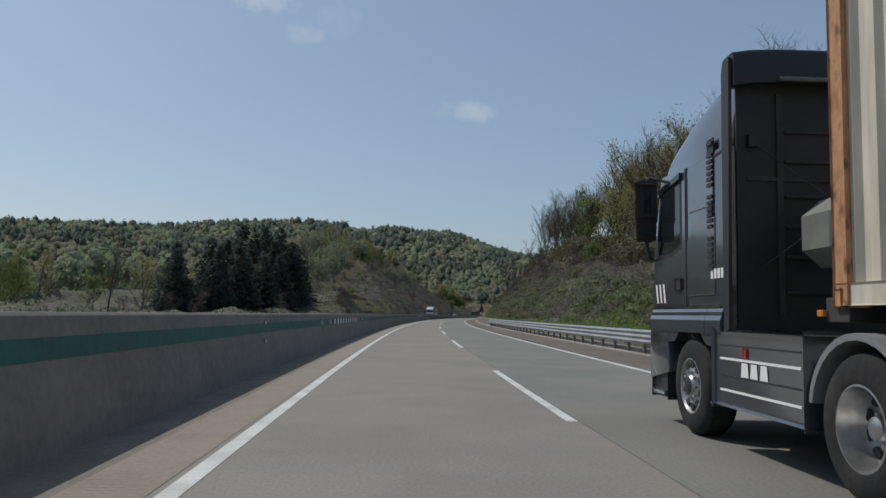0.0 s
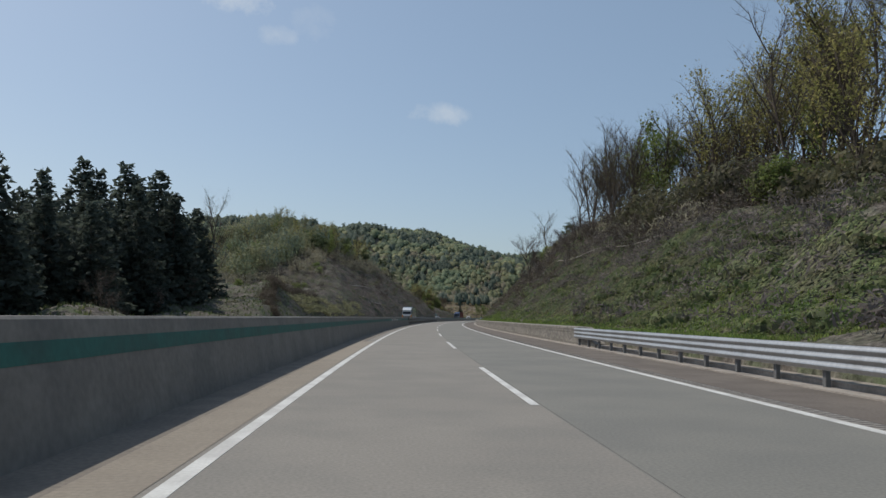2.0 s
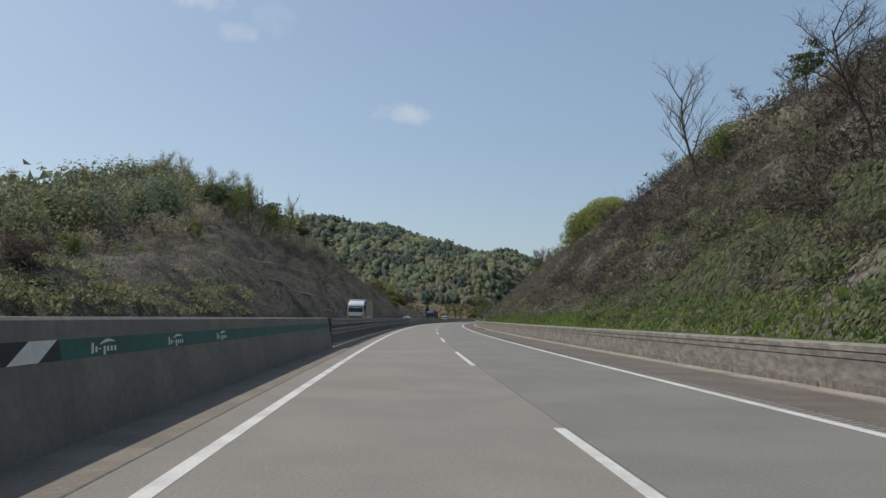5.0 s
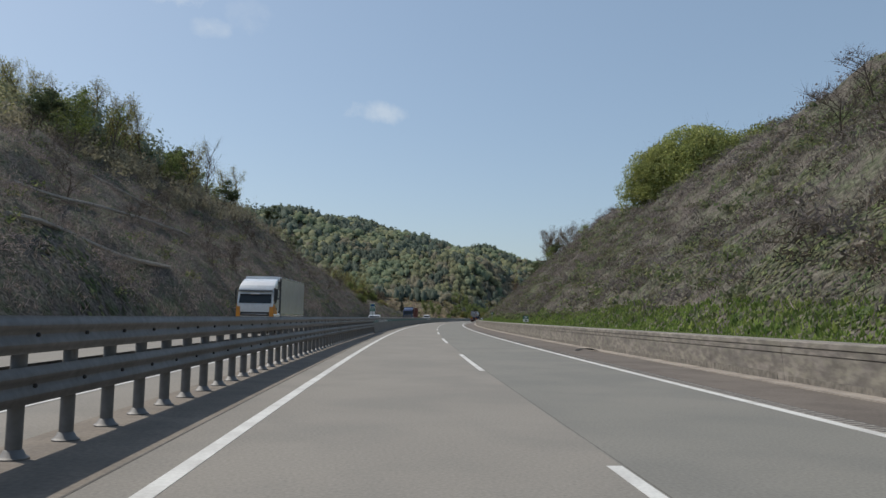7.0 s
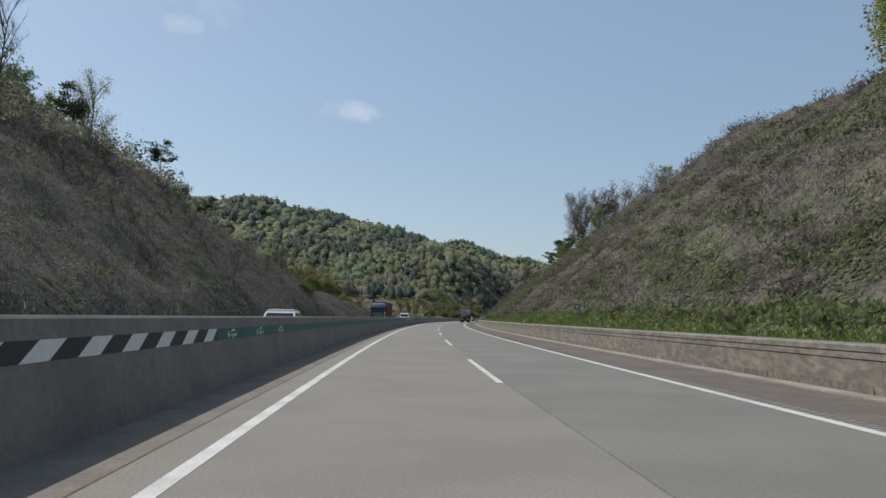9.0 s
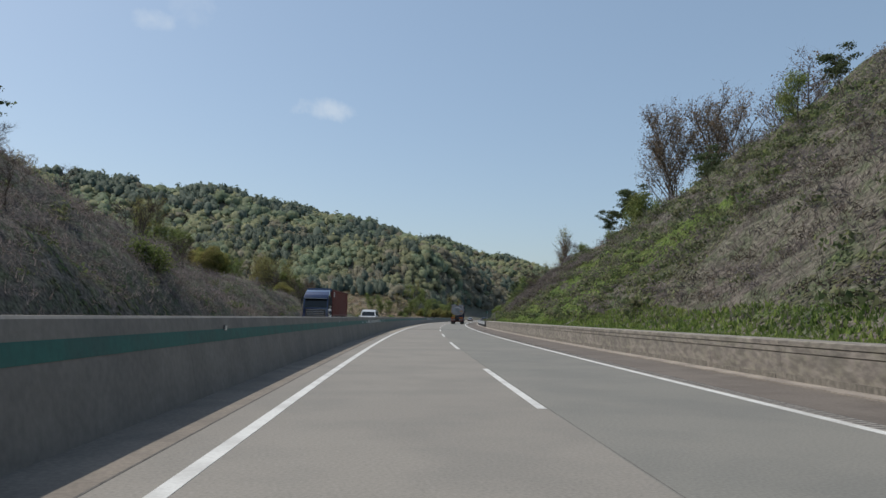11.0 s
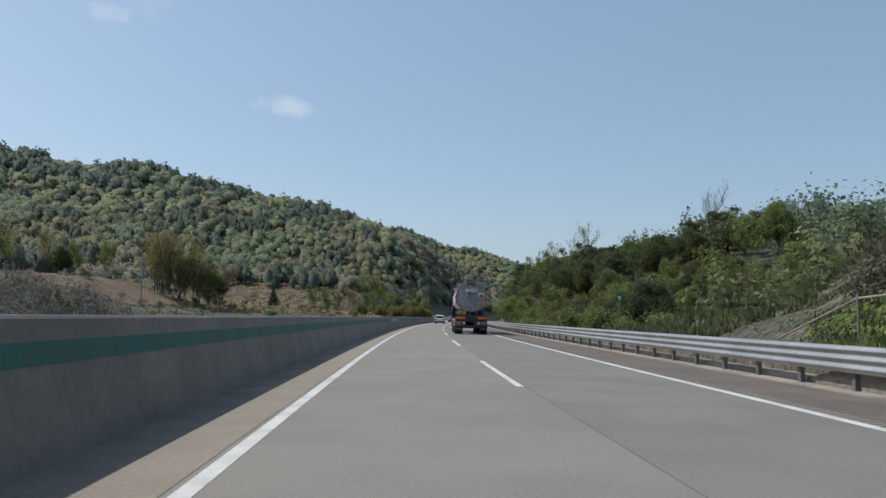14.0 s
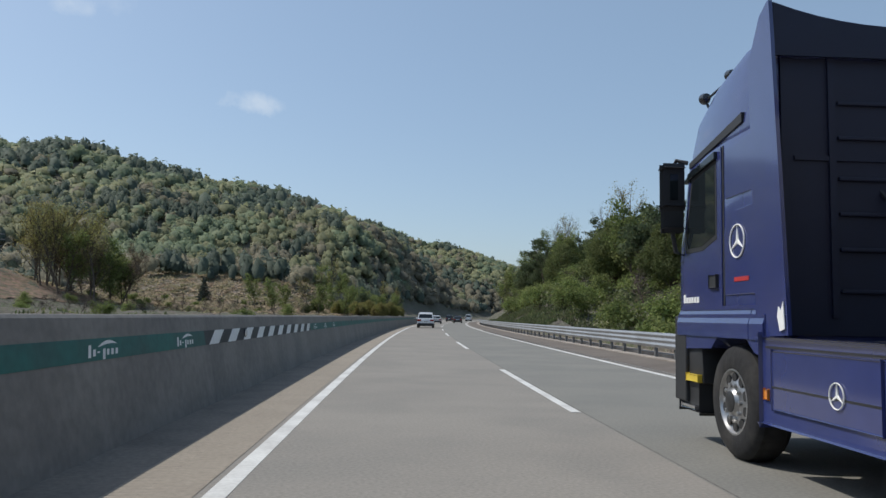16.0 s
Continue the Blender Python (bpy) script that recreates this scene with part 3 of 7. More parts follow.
for s0, s1 in ((91.5, 95.0), (447.0, 450.5)):
    flip = s0 < 100
    g = Geo()
    a, b = (s0, s1) if flip else (s1, s0)
    g.loft([[at(a, 9.8, -0.2), at(a, 9.8, 0.2), at(a, 10.5, 0.2), at(a, 10.5, -0.2)], [at(b, 9.8, -0.2), at(b, 9.8, 0.86), at(b, 10.5, 0.88), at(b, 10.5, -0.2)]])
    part("end_ramp", g, wall_r, rw)

# ---- plants ----
rng = np.random.RandomState(42)


def leaf_mat(name, base, vary, scale=0.12, rough=0.75, through_light=0.45, tones=0.0):
    """Leaves that let light through; tones sets how much one leaf or crown differs from the next."""
    m = material(name, base, rough, vary=vary, grain=0.3, grain_scale=2.3, bump=0, spec=0.2, coords="Object", mask_scale=scale, objrand=0.18)
    nt = m.node_tree
    b = nt.nodes["Principled BSDF"]
    tr = nt.nodes.new("ShaderNodeBsdfTranslucent")
    mx = nt.nodes.new("ShaderNodeMixShader")
    mx.inputs[0].default_value = through_light
    src = b.inputs["Base Color"].links[0].from_socket
    if tones:
        geo, hs = nt.nodes.new("ShaderNodeNewGeometry"), nt.nodes.new("ShaderNodeHueSaturation")
        for socket, low, high in (("Value", 1 - tones, 1 + tones), ("Hue", 0.5 + 0.05 * tones, 0.5 - 0.05 * tones)):
            r = nt.nodes.new("ShaderNodeMapRange")
            r.inputs["To Min"].default_value, r.inputs["To Max"].default_value = low, high
            nt.links.new(geo.outputs["Random Per Island"], r.inputs["Value"])
            nt.links.new(r.outputs[0], hs.inputs[socket])
        nt.links.new(src, hs.inputs["Color"])
        src = hs.outputs[0]
        nt.links.new(src, b.inputs["Base Color"])
    nt.links.new(src, tr.inputs["Color"])
    nt.links.new(b.outputs[0], mx.inputs[1])
    nt.links.new(tr.outputs[0], mx.inputs[2])
    nt.links.new(mx.outputs[0], nt.nodes["Material Output"].inputs["Surface"])
    return m


bark = material("grey_brown_bark", (0.13, 0.105, 0.085), 0.95, vary=(((0.08, 0.065, 0.055), 0.7),), grain=0.3, grain_scale=12, bump=0.5, spec=0.15)
spring = leaf_mat("yellow_green_spring_leaves", (0.27, 0.3, 0.105), (((0.2, 0.235, 0.085), 0.7), ((0.33, 0.34, 0.13), 0.5)), tones=0.35)
bud = leaf_mat("budding_leaves", (0.295, 0.270, 0.104), (((0.227, 0.192, 0.096), 0.7), ((0.278, 0.295, 0.078), 0.6)), tones=0.35)
fresh = leaf_mat("fresh_spring_leaves", (0.180, 0.230, 0.074), (((0.123, 0.167, 0.055), 0.8), ((0.269, 0.281, 0.113), 0.5)), tones=0.3)
fir = leaf_mat("dark_conifer_needles", (0.08, 0.1, 0.084), (((0.058, 0.074, 0.066), 0.7), ((0.105, 0.122, 0.094), 0.5)), tones=0.3)
pine = leaf_mat("pine_needles", (0.087, 0.116, 0.058), (((0.062, 0.083, 0.049), 0.7), ((0.128, 0.142, 0.070), 0.5)), tones=0.3)
w_near = leaf_mat("olive_green_leaves", (0.13, 0.16, 0.06), (((0.09, 0.118, 0.05), 0.8), ((0.18, 0.195, 0.08), 0.5)), tones=0.3)
rust = leaf_mat("reddish_young_leaves", (0.22, 0.165, 0.11), (((0.16, 0.125, 0.085), 0.7),), tones=0.3)
# twig colour carries some haze, as a shift towards mauve
dry = leaf_mat("dry_twigs", (0.168, 0.148, 0.136), (((0.112, 0.098, 0.093), 0.8), ((0.225, 0.2, 0.185), 0.5)), 0.15, tones=0.4)
vine = leaf_mat("green_creepers", (0.122, 0.168, 0.07), (((0.085, 0.12, 0.058), 0.7), ((0.18, 0.2, 0.09), 0.6), ((0.15, 0.125, 0.09), 0.6)), 0.2, tones=0.5)
lawn = leaf_mat("roadside_grass", (0.17, 0.245, 0.065), (((0.125, 0.185, 0.055), 0.7), ((0.23, 0.265, 0.09), 0.5)), 0.2, tones=0.4)


def triangles(centres, size, rs, flat=0.0):
    """A random triangle at each centre."""
    n = len(centres)
    a = rs.normal(size=(n, 3, 3))
    a[:, :, 2] *= 1 - flat
    a -= a.mean(1, keepdims=True)
    a /= np.linalg.norm(a, axis=2, keepdims=True) + 1e-6
    size = np.broadcast_to(np.asarray(size, float).reshape(-1, 1, 1), (n, 1, 1))
    v = centres[:, None, :] + a * size
    return v.reshape(-1, 3), np.arange(3 * n).reshape(-1, 3)


def slivers(starts, length, width, rs, up=0.5):
    """Thin pointed twigs from each start."""
    n = len(starts)
    d = rs.normal(size=(n, 3))
    d[:, 2] = np.abs(d[:, 2]) * 0.6 + up
    d /= np.linalg.norm(d, axis=1, keepdims=True)
    side = np.cross(d, rs.normal(size=(n, 3)))
    side /= np.linalg.norm(side, axis=1, keepdims=True) + 1e-6
    L = (length * (0.5 + rs.rand(n)))[:, None]
    v = np.stack([starts - side * width, starts + side * width, starts + d * L], 1)
    return v.reshape(-1, 3), np.arange(3 * n).reshape(-1, 3)


def skeleton_tree(rs, height, spread, forks, upright, bare_base=0.3):
    """Trunk and limbs as tubes; returns the mesh and points along the twigs."""
    g, tips = Geo(), []

    def limb(p, d, length, r, level):
        n = 4 if level == 0 else 3 if level == 1 else 2
        pts = [p]
        for i in range(n):
            d = (d + Vector(rs.normal(size=3)) * 0.13 + Vector((0, 0, upright * 0.12))).normalized()
            pts.append(pts[-1] + d * length / n)
        g.tube(pts, r, 6 if level == 0 else 4 if level == 1 else 3, r * (0.35 if level else 0.3))
        if level >= 2:
            for a, b in zip(pts, pts[1:]):
                tips.extend([tuple(a.lerp(b, u)) for u in (0.2, 0.5, 0.8, 1.0)])
        if level < 2:
            k = forks[level]
            for i in range(k):
                u = (bare_base + (1 - bare_base) * (i + rs.rand()) / k) if level == 0 else 0.25 + 0.75 * (i + rs.rand()) / k
                q = min(u * n, n - 1e-3)
                at_p = pts[int(q)].lerp(pts[int(q) + 1], q % 1)
                ang = rs.rand() * 6.283
                side = Vector((math.cos(ang), math.sin(ang), 0))
                nd = (d * (0.55 + 0.4 * upright) + side * spread + Vector((0, 0, 0.25))).normalized()
                limb(at_p, nd, length * (0.48 if level == 0 else 0.55) * (1.1 - 0.4 * u) * (0.8 + 0.4 * rs.rand()), r * 0.42, level + 1)

    limb(Vector((0, 0, -0.3)), Vector((rs.normal() * 0.06, rs.normal() * 0.06, 1)), height, height * 0.012 + 0.03, 0)
    return g, np.array(tips)


def tree_thing(name, wood, crown_v, crown_f, mat, label, category="tree", twigs=None):
    root = tagged(new(name), label, category)
    me = wood.mesh("trunk", bark)
    part("trunk", me, bark, root)
    if twigs is not None:
        soup("branchwork", twigs[0], twigs[1], bark, "stuff", parent=root)
    soup("crown", crown_v, crown_f, mat, parent=root)
    return root


def leafy(seed, name, height, mat, label, leaves, size, spread=0.75, upright=0.5, forks=(9, 5, 4), base=0.25, fluff=0.35, twigs=500, twig=0.8):
    rs = np.random.RandomState(seed)
    g, tips = skeleton_tree(rs, height, spread, forks, upright, base)
    c = tips[rs.randint(len(tips), size=leaves)] + rs.normal(size=(leaves, 3)) * fluff
    c[:, 2] = np.maximum(c[:, 2], 0.1)
    v, f = triangles(c, size * (0.6 + 0.8 * rs.rand(leaves)), rs)
    tw = slivers(tips[rs.randint(len(tips), size=twigs)], twig, 0.009, rs, 0.3 + upright * 0.6)
    cat = "shrub" if "shrub" in name or "bush" in name else "tree"
    return tree_thing(name, g, v, f, mat, label, cat, tw)


def conifer(seed, height, label):
    rs = np.random.RandomState(seed)
    g = Geo().tube([(0, 0, -0.3), (0, 0, height * 0.5), (0, 0, height * 0.97)], 0.17, 7, 0.02)
    cs, sz = [], []
    rows = int(height * 2.8)
    for i in range(rows):
        u = (i + 0.5) / rows
        z = 0.6 + (height - 0.7) * u
        reach = (height * 0.29) * (1 - u) ** 0.7 * (0.8 + 0.4 * rs.rand()) + 0.1
        k = max(4, int(11 * (1 - u)) + 3)
        for j in range(k):
            a = 6.283 * (j + rs.rand()) / k
            L = reach * (0.75 + 0.45 * rs.rand())
            if u < 0.8 and j % 2 == 0:
                g.tube([(0, 0, z), (L * math.cos(a), L * math.sin(a), z - 0.12 * L)], 0.018, 3, 0.006)
            m = int(4 + L * 4.5)
            w = np.sqrt(rs.rand(m)) * L
            cs.append(np.stack([w * math.cos(a), w * math.sin(a), z - 0.14 * w], -1) + rs.normal(size=(m, 3)) * (0.13, 0.13, 0.1))
            sz.append(np.full(m, 0.3) * (0.7 + 0.6 * rs.rand(m)))
    c, sz = np.concatenate(cs), np.concatenate(sz)
    v, f = triangles(c, sz, rs, 0.3)
    return tree_thing("conifer", g, v, f, fir, label)


def pine_tree(seed, height, label):
    rs = np.random.RandomState(seed)
    g, tips = skeleton_tree(rs, height, 0.95, (9, 4, 3), 0.25, 0.36)
    keep = tips[tips[:, 2] > height * 0.3]
    hubs = keep[rs.randint(len(keep), size=70)]
    n = 2000
    c = hubs[rs.randint(70, size=n)] + rs.normal(size=(n, 3)) * (0.42, 0.42, 0.16)
    v, f = triangles(c, 0.2 * (0.6 + 0.8 * rs.rand(n)), rs)
    return tree_thing("pine_tree", g, v, f, pine, label)


def dome_bush(seed, height, reach, label, mat=None, name="broad_bush", trunk=0.0):
    """Many stems from one foot that fan out under a rounded, lobed crown."""
    rs = np.random.RandomState(seed)
    g, lobes = Geo(), []
    for i in range(26):
        a, lean = 6.283 * (i + rs.rand()) / 26 * 3, math.sqrt((i + 0.5) / 26)
        top = Vector((reach * 0.8 * lean * math.cos(a), reach * 0.8 * lean * math.sin(a), height * (0.98 - 0.5 * lean ** 2.2) * (0.86 + 0.14 * rs.rand())))
        foot = Vector((0.5 * lean * math.cos(a), 0.5 * lean * math.sin(a), -0.4)) if not trunk else Vector((0, 0, trunk * (0.6 + 0.6 * rs.rand())))
        mid = foot.lerp(top, 0.5) + Vector((rs.normal() * 0.2, rs.normal() * 0.2, height * 0.06))
        g.tube([foot, mid, top], 0.07, 5, 0.015)
        lobes.append((top, (1.35 + 0.5 * rs.rand()) * reach / 5.2))
        if lean > 0.45:
            lobes.append((mid + Vector((top.x, top.y, 0)) * 0.35, (1.15 + 0.4 * rs.rand()) * reach / 5.2))
    if trunk:
        g.tube([(0, 0, -0.4), (0.05, 0.03, trunk * 0.7), (0, 0, trunk * 1.3)], 0.16, 7, 0.1)
    cs = []
    for p, r in lobes:
        n = int(360 * 1.6 * (r * 5.2 / reach) / 1.6)
        u = rs.normal(size=(n, 3))
        u /= np.linalg.norm(u, axis=1, keepdims=True)
        cs.append(np.array(p) + u * r * (0.55 + 0.5 * rs.rand(n, 1)) * (1, 1, 0.85) - (0, 0, 0.5 * r))
    c = np.concatenate(cs)
    c = c[c[:, 2] > 0.2]
    v, f = triangles(c, 0.125 * math.sqrt(reach / 5.2) * (0.6 + 0.8 * rs.rand(len(c))), rs)
    tips = np.array([tuple(p) for p, r in lobes])
    tw = slivers(tips[rs.randint(len(tips), size=260)] + rs.normal(size=(260, 3)) * 0.5, 1.1, 0.01, rs, 0.6)
    return tree_thing(name, g, v, f, mat or fresh, label, "tree" if trunk else "shrub", tw)


KINDS = {}


def stock(kind, makers):
    KINDS[kind] = makers


stock("bare", [leafy(10 + i, "tall_tree", 11.0, bud, "tall slender tree with bare twigs and first buds", 300, 0.07, 0.65, 0.66, (13, 5, 0), 0.18, 0.12, 650, 1.3) for i in range(3)])
stock("bud", [leafy(20 + i, "tall_tree", 11.0, bud, "tall slender tree in yellow-green bud on the bank", 1400, 0.125, 0.65, 0.68, (13, 5, 0), 0.2, 0.42, 380, 1.0) for i in range(3)])
stock("leafy", [leafy(30 + i, "leafy_tree", 8.0, fresh, "spreading tree in fresh light-green leaf", 3000, 0.15, 0.8, 0.5, (11, 6, 0), 0.12, 0.34, 100, 0.8) for i in range(3)])
stock("fir", [conifer(40 + i, 12.0, "dark green conical conifer with dense needles") for i in range(3)])
stock("pine", [pine_tree(50 + i, 7.5, "dark green pine with layered needle clumps") for i in range(2)])
stock("rust", [leafy(60, "leafy_tree", 8.0, rust, "tree with sparse reddish young leaves", 3000, 0.08, 0.8, 0.5, (14, 7, 0), 0.18, 0.25, 1500, 0.8)])
stock("spread", [leafy(65 + i, "bare_tree", 6.2, dry, "small leafless tree with spreading branches on the bank", 90, 0.06, 0.95, 0.5, (12, 6, 0), 0.3, 0.15, 900, 0.7) for i in range(2)])
stock("willow", [dome_bush(110, 5.0, 3.1, "round yellow-green willow bush on the bank", bud, "willow_bush")])
stock("round", [dome_bush(112 + i, 8.5, 3.6, "round-crowned tree in fresh green leaf at the wood's edge", m, "round_tree", 1.6) for i, m in enumerate((fresh, w_near, w_near, pine))])
stock("shrub", [leafy(70 + i, "shrub", 2.6, fresh, "rounded shrub in fresh green leaf", 1900, 0.1, 1.0, 0.25, (8, 3, 0), 0.05, 0.32, 60, 0.4) for i in range(2)])
stock("thicket", [leafy(80 + i, "bare_shrub", 3.2, dry, "leafless grey-brown shrub of thin twigs", 120, 0.07, 0.9, 0.4, (9, 2, 0), 0.03, 0.25, 400, 0.8) for i in range(3)])
stock("clump", [dome_bush(90 + i, 10.5, 5.2, "broad dense rounded bush in fresh green leaf on the bank", spring) for i in range(2)])
first_use = {id(o): True for ks in KINDS.values() for o in ks}


def plant(kind, s, d, scale=1.0, squash=1.0, sink=0.1):
    ob = KINDS[kind][rng.randint(len(KINDS[kind]))]
    z = float(ground_at(s, d)) - sink
    p = at(s, d, z)
    m = pose(p.x, p.y, p.z, rng.normal() * 2, rng.normal() * 2, rng.rand() * 360)
    k = scale * (0.85 + 0.3 * rng.rand())
    size = Matrix.Diagonal((k, k, k * squash, 1))
    if first_use.pop(id(ob), False):
        ob.matrix_basis = m @ size
        return ob
    o = copy_thing(ob, m)
    o.scale = (k, k, k * squash)
    return o


def scatter(kinds, n, s0, s1, d0, d1, scale, squash=1.0, gap=1.6):
    """n plants between s0 and s1, d0 and d1, of kinds with weights, apart from one another."""
    names, w = list(kinds), np.array(list(kinds.values()), float)
    spots = []
    for _ in range(n * 6):
        if len(spots) >= n:
            break
        s, d = s0 + (s1 - s0) * rng.rand(), d0 + (d1 - d0) * rng.rand()
        if all((s - a) ** 2 + (d - b) ** 2 > gap * gap for a, b in spots):
            spots.append((s, d))
            plant(names[rng.choice(len(names), p=w / w.sum())], s, d, scale, squash)


# right-hand wood above the cutting
scatter({"bud": 5, "bare": 4, "leafy": 0.4}, 52, 96, 160, 33, 52, 1.2, 1.0, 2.1)
scatter({"bare": 1}, 34, 150, 184, 29, 46, 0.95, 1.0, 1.4)
scatter({"bare": 1}, 14, 146, 166, 22, 32, 0.8, 1.0, 1.4)
scatter({"bud": 4, "bare": 4, "leafy": 0.4}, 34, 48, 100, 27, 58, 0.78, 1.0, 2.2)
scatter({"bud": 4, "bare": 4}, 14, 5, 48, 38, 62, 0.7, 1.0, 2.6)
scatter({"thicket": 5, "shrub": 0.5}, 56, 105, 215, 19, 36, 1.0, 0.9, 1.5)
scatter({"thicket": 5, "bare": 1}, 14, 205, 250, 18, 30, 0.9, 0.8, 1.6)
plant("shrub", 117, 33.5, 1.5)
plant("shrub", 131, 30.5, 1.2)
plant("pine", 193, 25.5, 0.38)
plant("spread", 163.5, 16.0, 1.0)
plant("spread", 176, 19.0, 0.8)
plant("spread", 171, 17.5, 0.55)
# green clump on the shoulder of the cutting
for s, d, k in ((315.5, 33.5, 1.08), (318, 36.5, 1.26), (313, 38.5, 1.4), (317, 43, 1.4), (312, 46, 1.34), (319, 50, 1.22)):
    plant("clump", s, d, k, 1.0, 0.5)
for s, d, kind, k in ((371, 32.0, "leafy", 0.35), (384, 28, "pine", 0.45), (388, 27, "leafy", 0.4), (392, 25, "thicket", 0.8), (366, 33, "thicket", 0.5), (396, 24, "pine", 0.4)):
    plant(kind, s, d, k)
# pines and broken trees towards the end of the cutting
for s, d, kind, k in ((438, 25, "pine", 0.6), (435, 27, "pine", 0.62), (432.5, 28, "pine", 0.58), (429.5, 30.5, "rust", 1.2), (427, 31.5, "rust", 1.42), (423.5, 35, "rust", 1.6), (429, 38, "rust", 1.4), (420, 40, "rust", 1.5), (432, 27, "shrub", 1.1), (430, 28, "shrub", 1.2), (427, 29, "shrub", 1.0), (443, 23, "shrub", 0.6), (436, 25, "shrub", 0.5),
                      (445.5, 19.7, "rust", 0.62), (446.4, 20.6, "bud", 0.42), (445.2, 20.3, "bare", 0.46), (442, 22, "thicket", 0.6), (449, 18.5, "thicket", 0.8), (446, 16.5, "thicket", 0.6), (452, 17, "thicket", 0.7), (448, 14.5, "thicket", 0.5), (450, 15.5, "thicket", 0.6),
                      (449.5, 16.5, "spread", 0.36), (447.5, 17.2, "spread", 0.42), (451.5, 17.5, "spread", 0.34)):
    plant(kind, s, d, k)
for s, d, kind, k in ((433, -25, "willow", 0.85), (437, -28, "willow", 0.6), (476, -26, "willow", 0.8), (424, -30, "bud", 0.42), (421, -29, "bare", 0.46), (418, -28, "bare", 0.45), (427, -31, "spread", 0.7), (429, -27, "leafy", 0.42), (434, -26, "leafy", 0.4), (440, -28, "spread", 0.6), (446, -26, "leafy", 0.4)):
    plant(kind, s, d, k)
# wood beside the last stretch
scatter({"shrub": 1}, 44, 478, 640, 13.5, 17.5, 0.95, 0.85, 1.5)
scatter({"round": 6, "pine": 3, "leafy": 1, "bare": 0.3}, 92, 545, 700, 20, 62, 0.9, 1.05, 3.0)
scatter({"shrub": 3, "thicket": 1}, 40, 500, 600, 15, 30, 1.1, 0.9, 1.8)
scatter({"leafy": 2, "bud": 3, "thicket": 2}, 26, 640, 760, 14, 40, 1.0, 1.0, 3.0)
# left: conifer row and what stands about it
for s, d, k in ((97, -25, 0.92), (102, -27, 1.0), (106, -24.5, 0.9), (110, -28, 1.02), (116, -26.5, 0.85), (121, -29, 1.0), (126, -27, 1.05), (131, -30, 1.12), (134, -26.5, 1.05), (138, -29.5, 1.18), (142, -27.5, 1.15), (145, -31, 1.2), (148, -28.5, 1.1), (94, -29, 0.8), (99, -31, 0.9), (113, -31, 0.95), (124, -32, 1.05), (129, -24.5, 0.95), (140, -25, 1.0), (151, -26, 1.05), (153, -30, 1.1), (135, -33, 1.15), (147, -34, 1.15), (119, -24, 0.8)):
    plant("fir", s, d, k * 1.02, 0.9)
scatter({"thicket": 4}, 26, 40, 150, -40, -19, 0.9, 0.9, 2.0)
scatter({"bare": 1, "bud": 1}, 8, 30, 92, -44, -26, 0.5, 1.0, 3.0)
scatter({"bare": 3, "bud": 2, "leafy": 1}, 30, 10, 120, -78, -42, 0.5, 1.0, 3.0)
plant("leafy", 62, -31, 0.5)
plant("leafy", 66, -33, 0.45)
plant("bare", 157, -26, 0.8)
plant("bare", 161, -29, 0.7)
scatter({"thicket": 4, "shrub": 1}, 16, 190, 235, -42, -23, 0.8, 0.8, 2.0)
# left hill
scatter({"leafy": 3, "bud": 3, "pine": 1, "bare": 1}, 56, 235, 400, -72, -44, 0.66, 1.0, 2.6)
scatter({"pine": 3, "leafy": 2, "bud": 1, "bare": 1}, 34, 290, 420, -50, -38, 0.75, 1.0, 2.0)
scatter({"thicket": 6, "shrub": 0.3}, 55, 240, 470, -40, -17, 0.95, 0.85, 1.6)
scatter({"bud": 2, "spread": 2, "leafy": 2}, 30, 425, 480, -52, -28, 0.42, 1.0, 2.0)
# meadow and orchard farther on
scatter({"thicket": 3, "shrub": 2}, 30, 480, 640, -60, -18, 0.8, 0.8, 3.0)
scatter({"leafy": 4, "bud": 1}, 26, 720, 860, -62, -30, 1.0, 1.0, 4.0)
for i in range(10):
    plant("fir", 748 + i * 0.6, -72 + 1.1 * i, 0.15)
plant("fir", 744.5, -82, 0.72)
plant("round", 755, -47, 0.75)
plant("round", 752, -50, 0.55)
plant("leafy", 748, -60, 0.5)
scatter({"willow": 3, "round": 1}, 14, 735, 790, -36, -22, 1.0, 1.0, 3.0)
scatter({"shrub": 2, "thicket": 2}, 24, 690, 745, -100, -50, 0.8, 0.8, 3.0)

scatter({"leafy": 2, "bud": 3, "rust": 2}, 24, 688, 708, -108, -88, 1.5, 1.0, 2.0)
scatter({"bud": 2, "leafy": 2, "round": 2}, 12, 640, 700, -150, -122, 1.2, 1.0, 4.0)
scatter({"shrub": 2, "thicket": 3}, 40, 630, 735, -96, -56, 1.0, 0.8, 3.0)
scatter({"round": 3, "shrub": 4, "leafy": 2}, 84, 484, 552, 17, 46, 0.62, 0.9, 2.0)


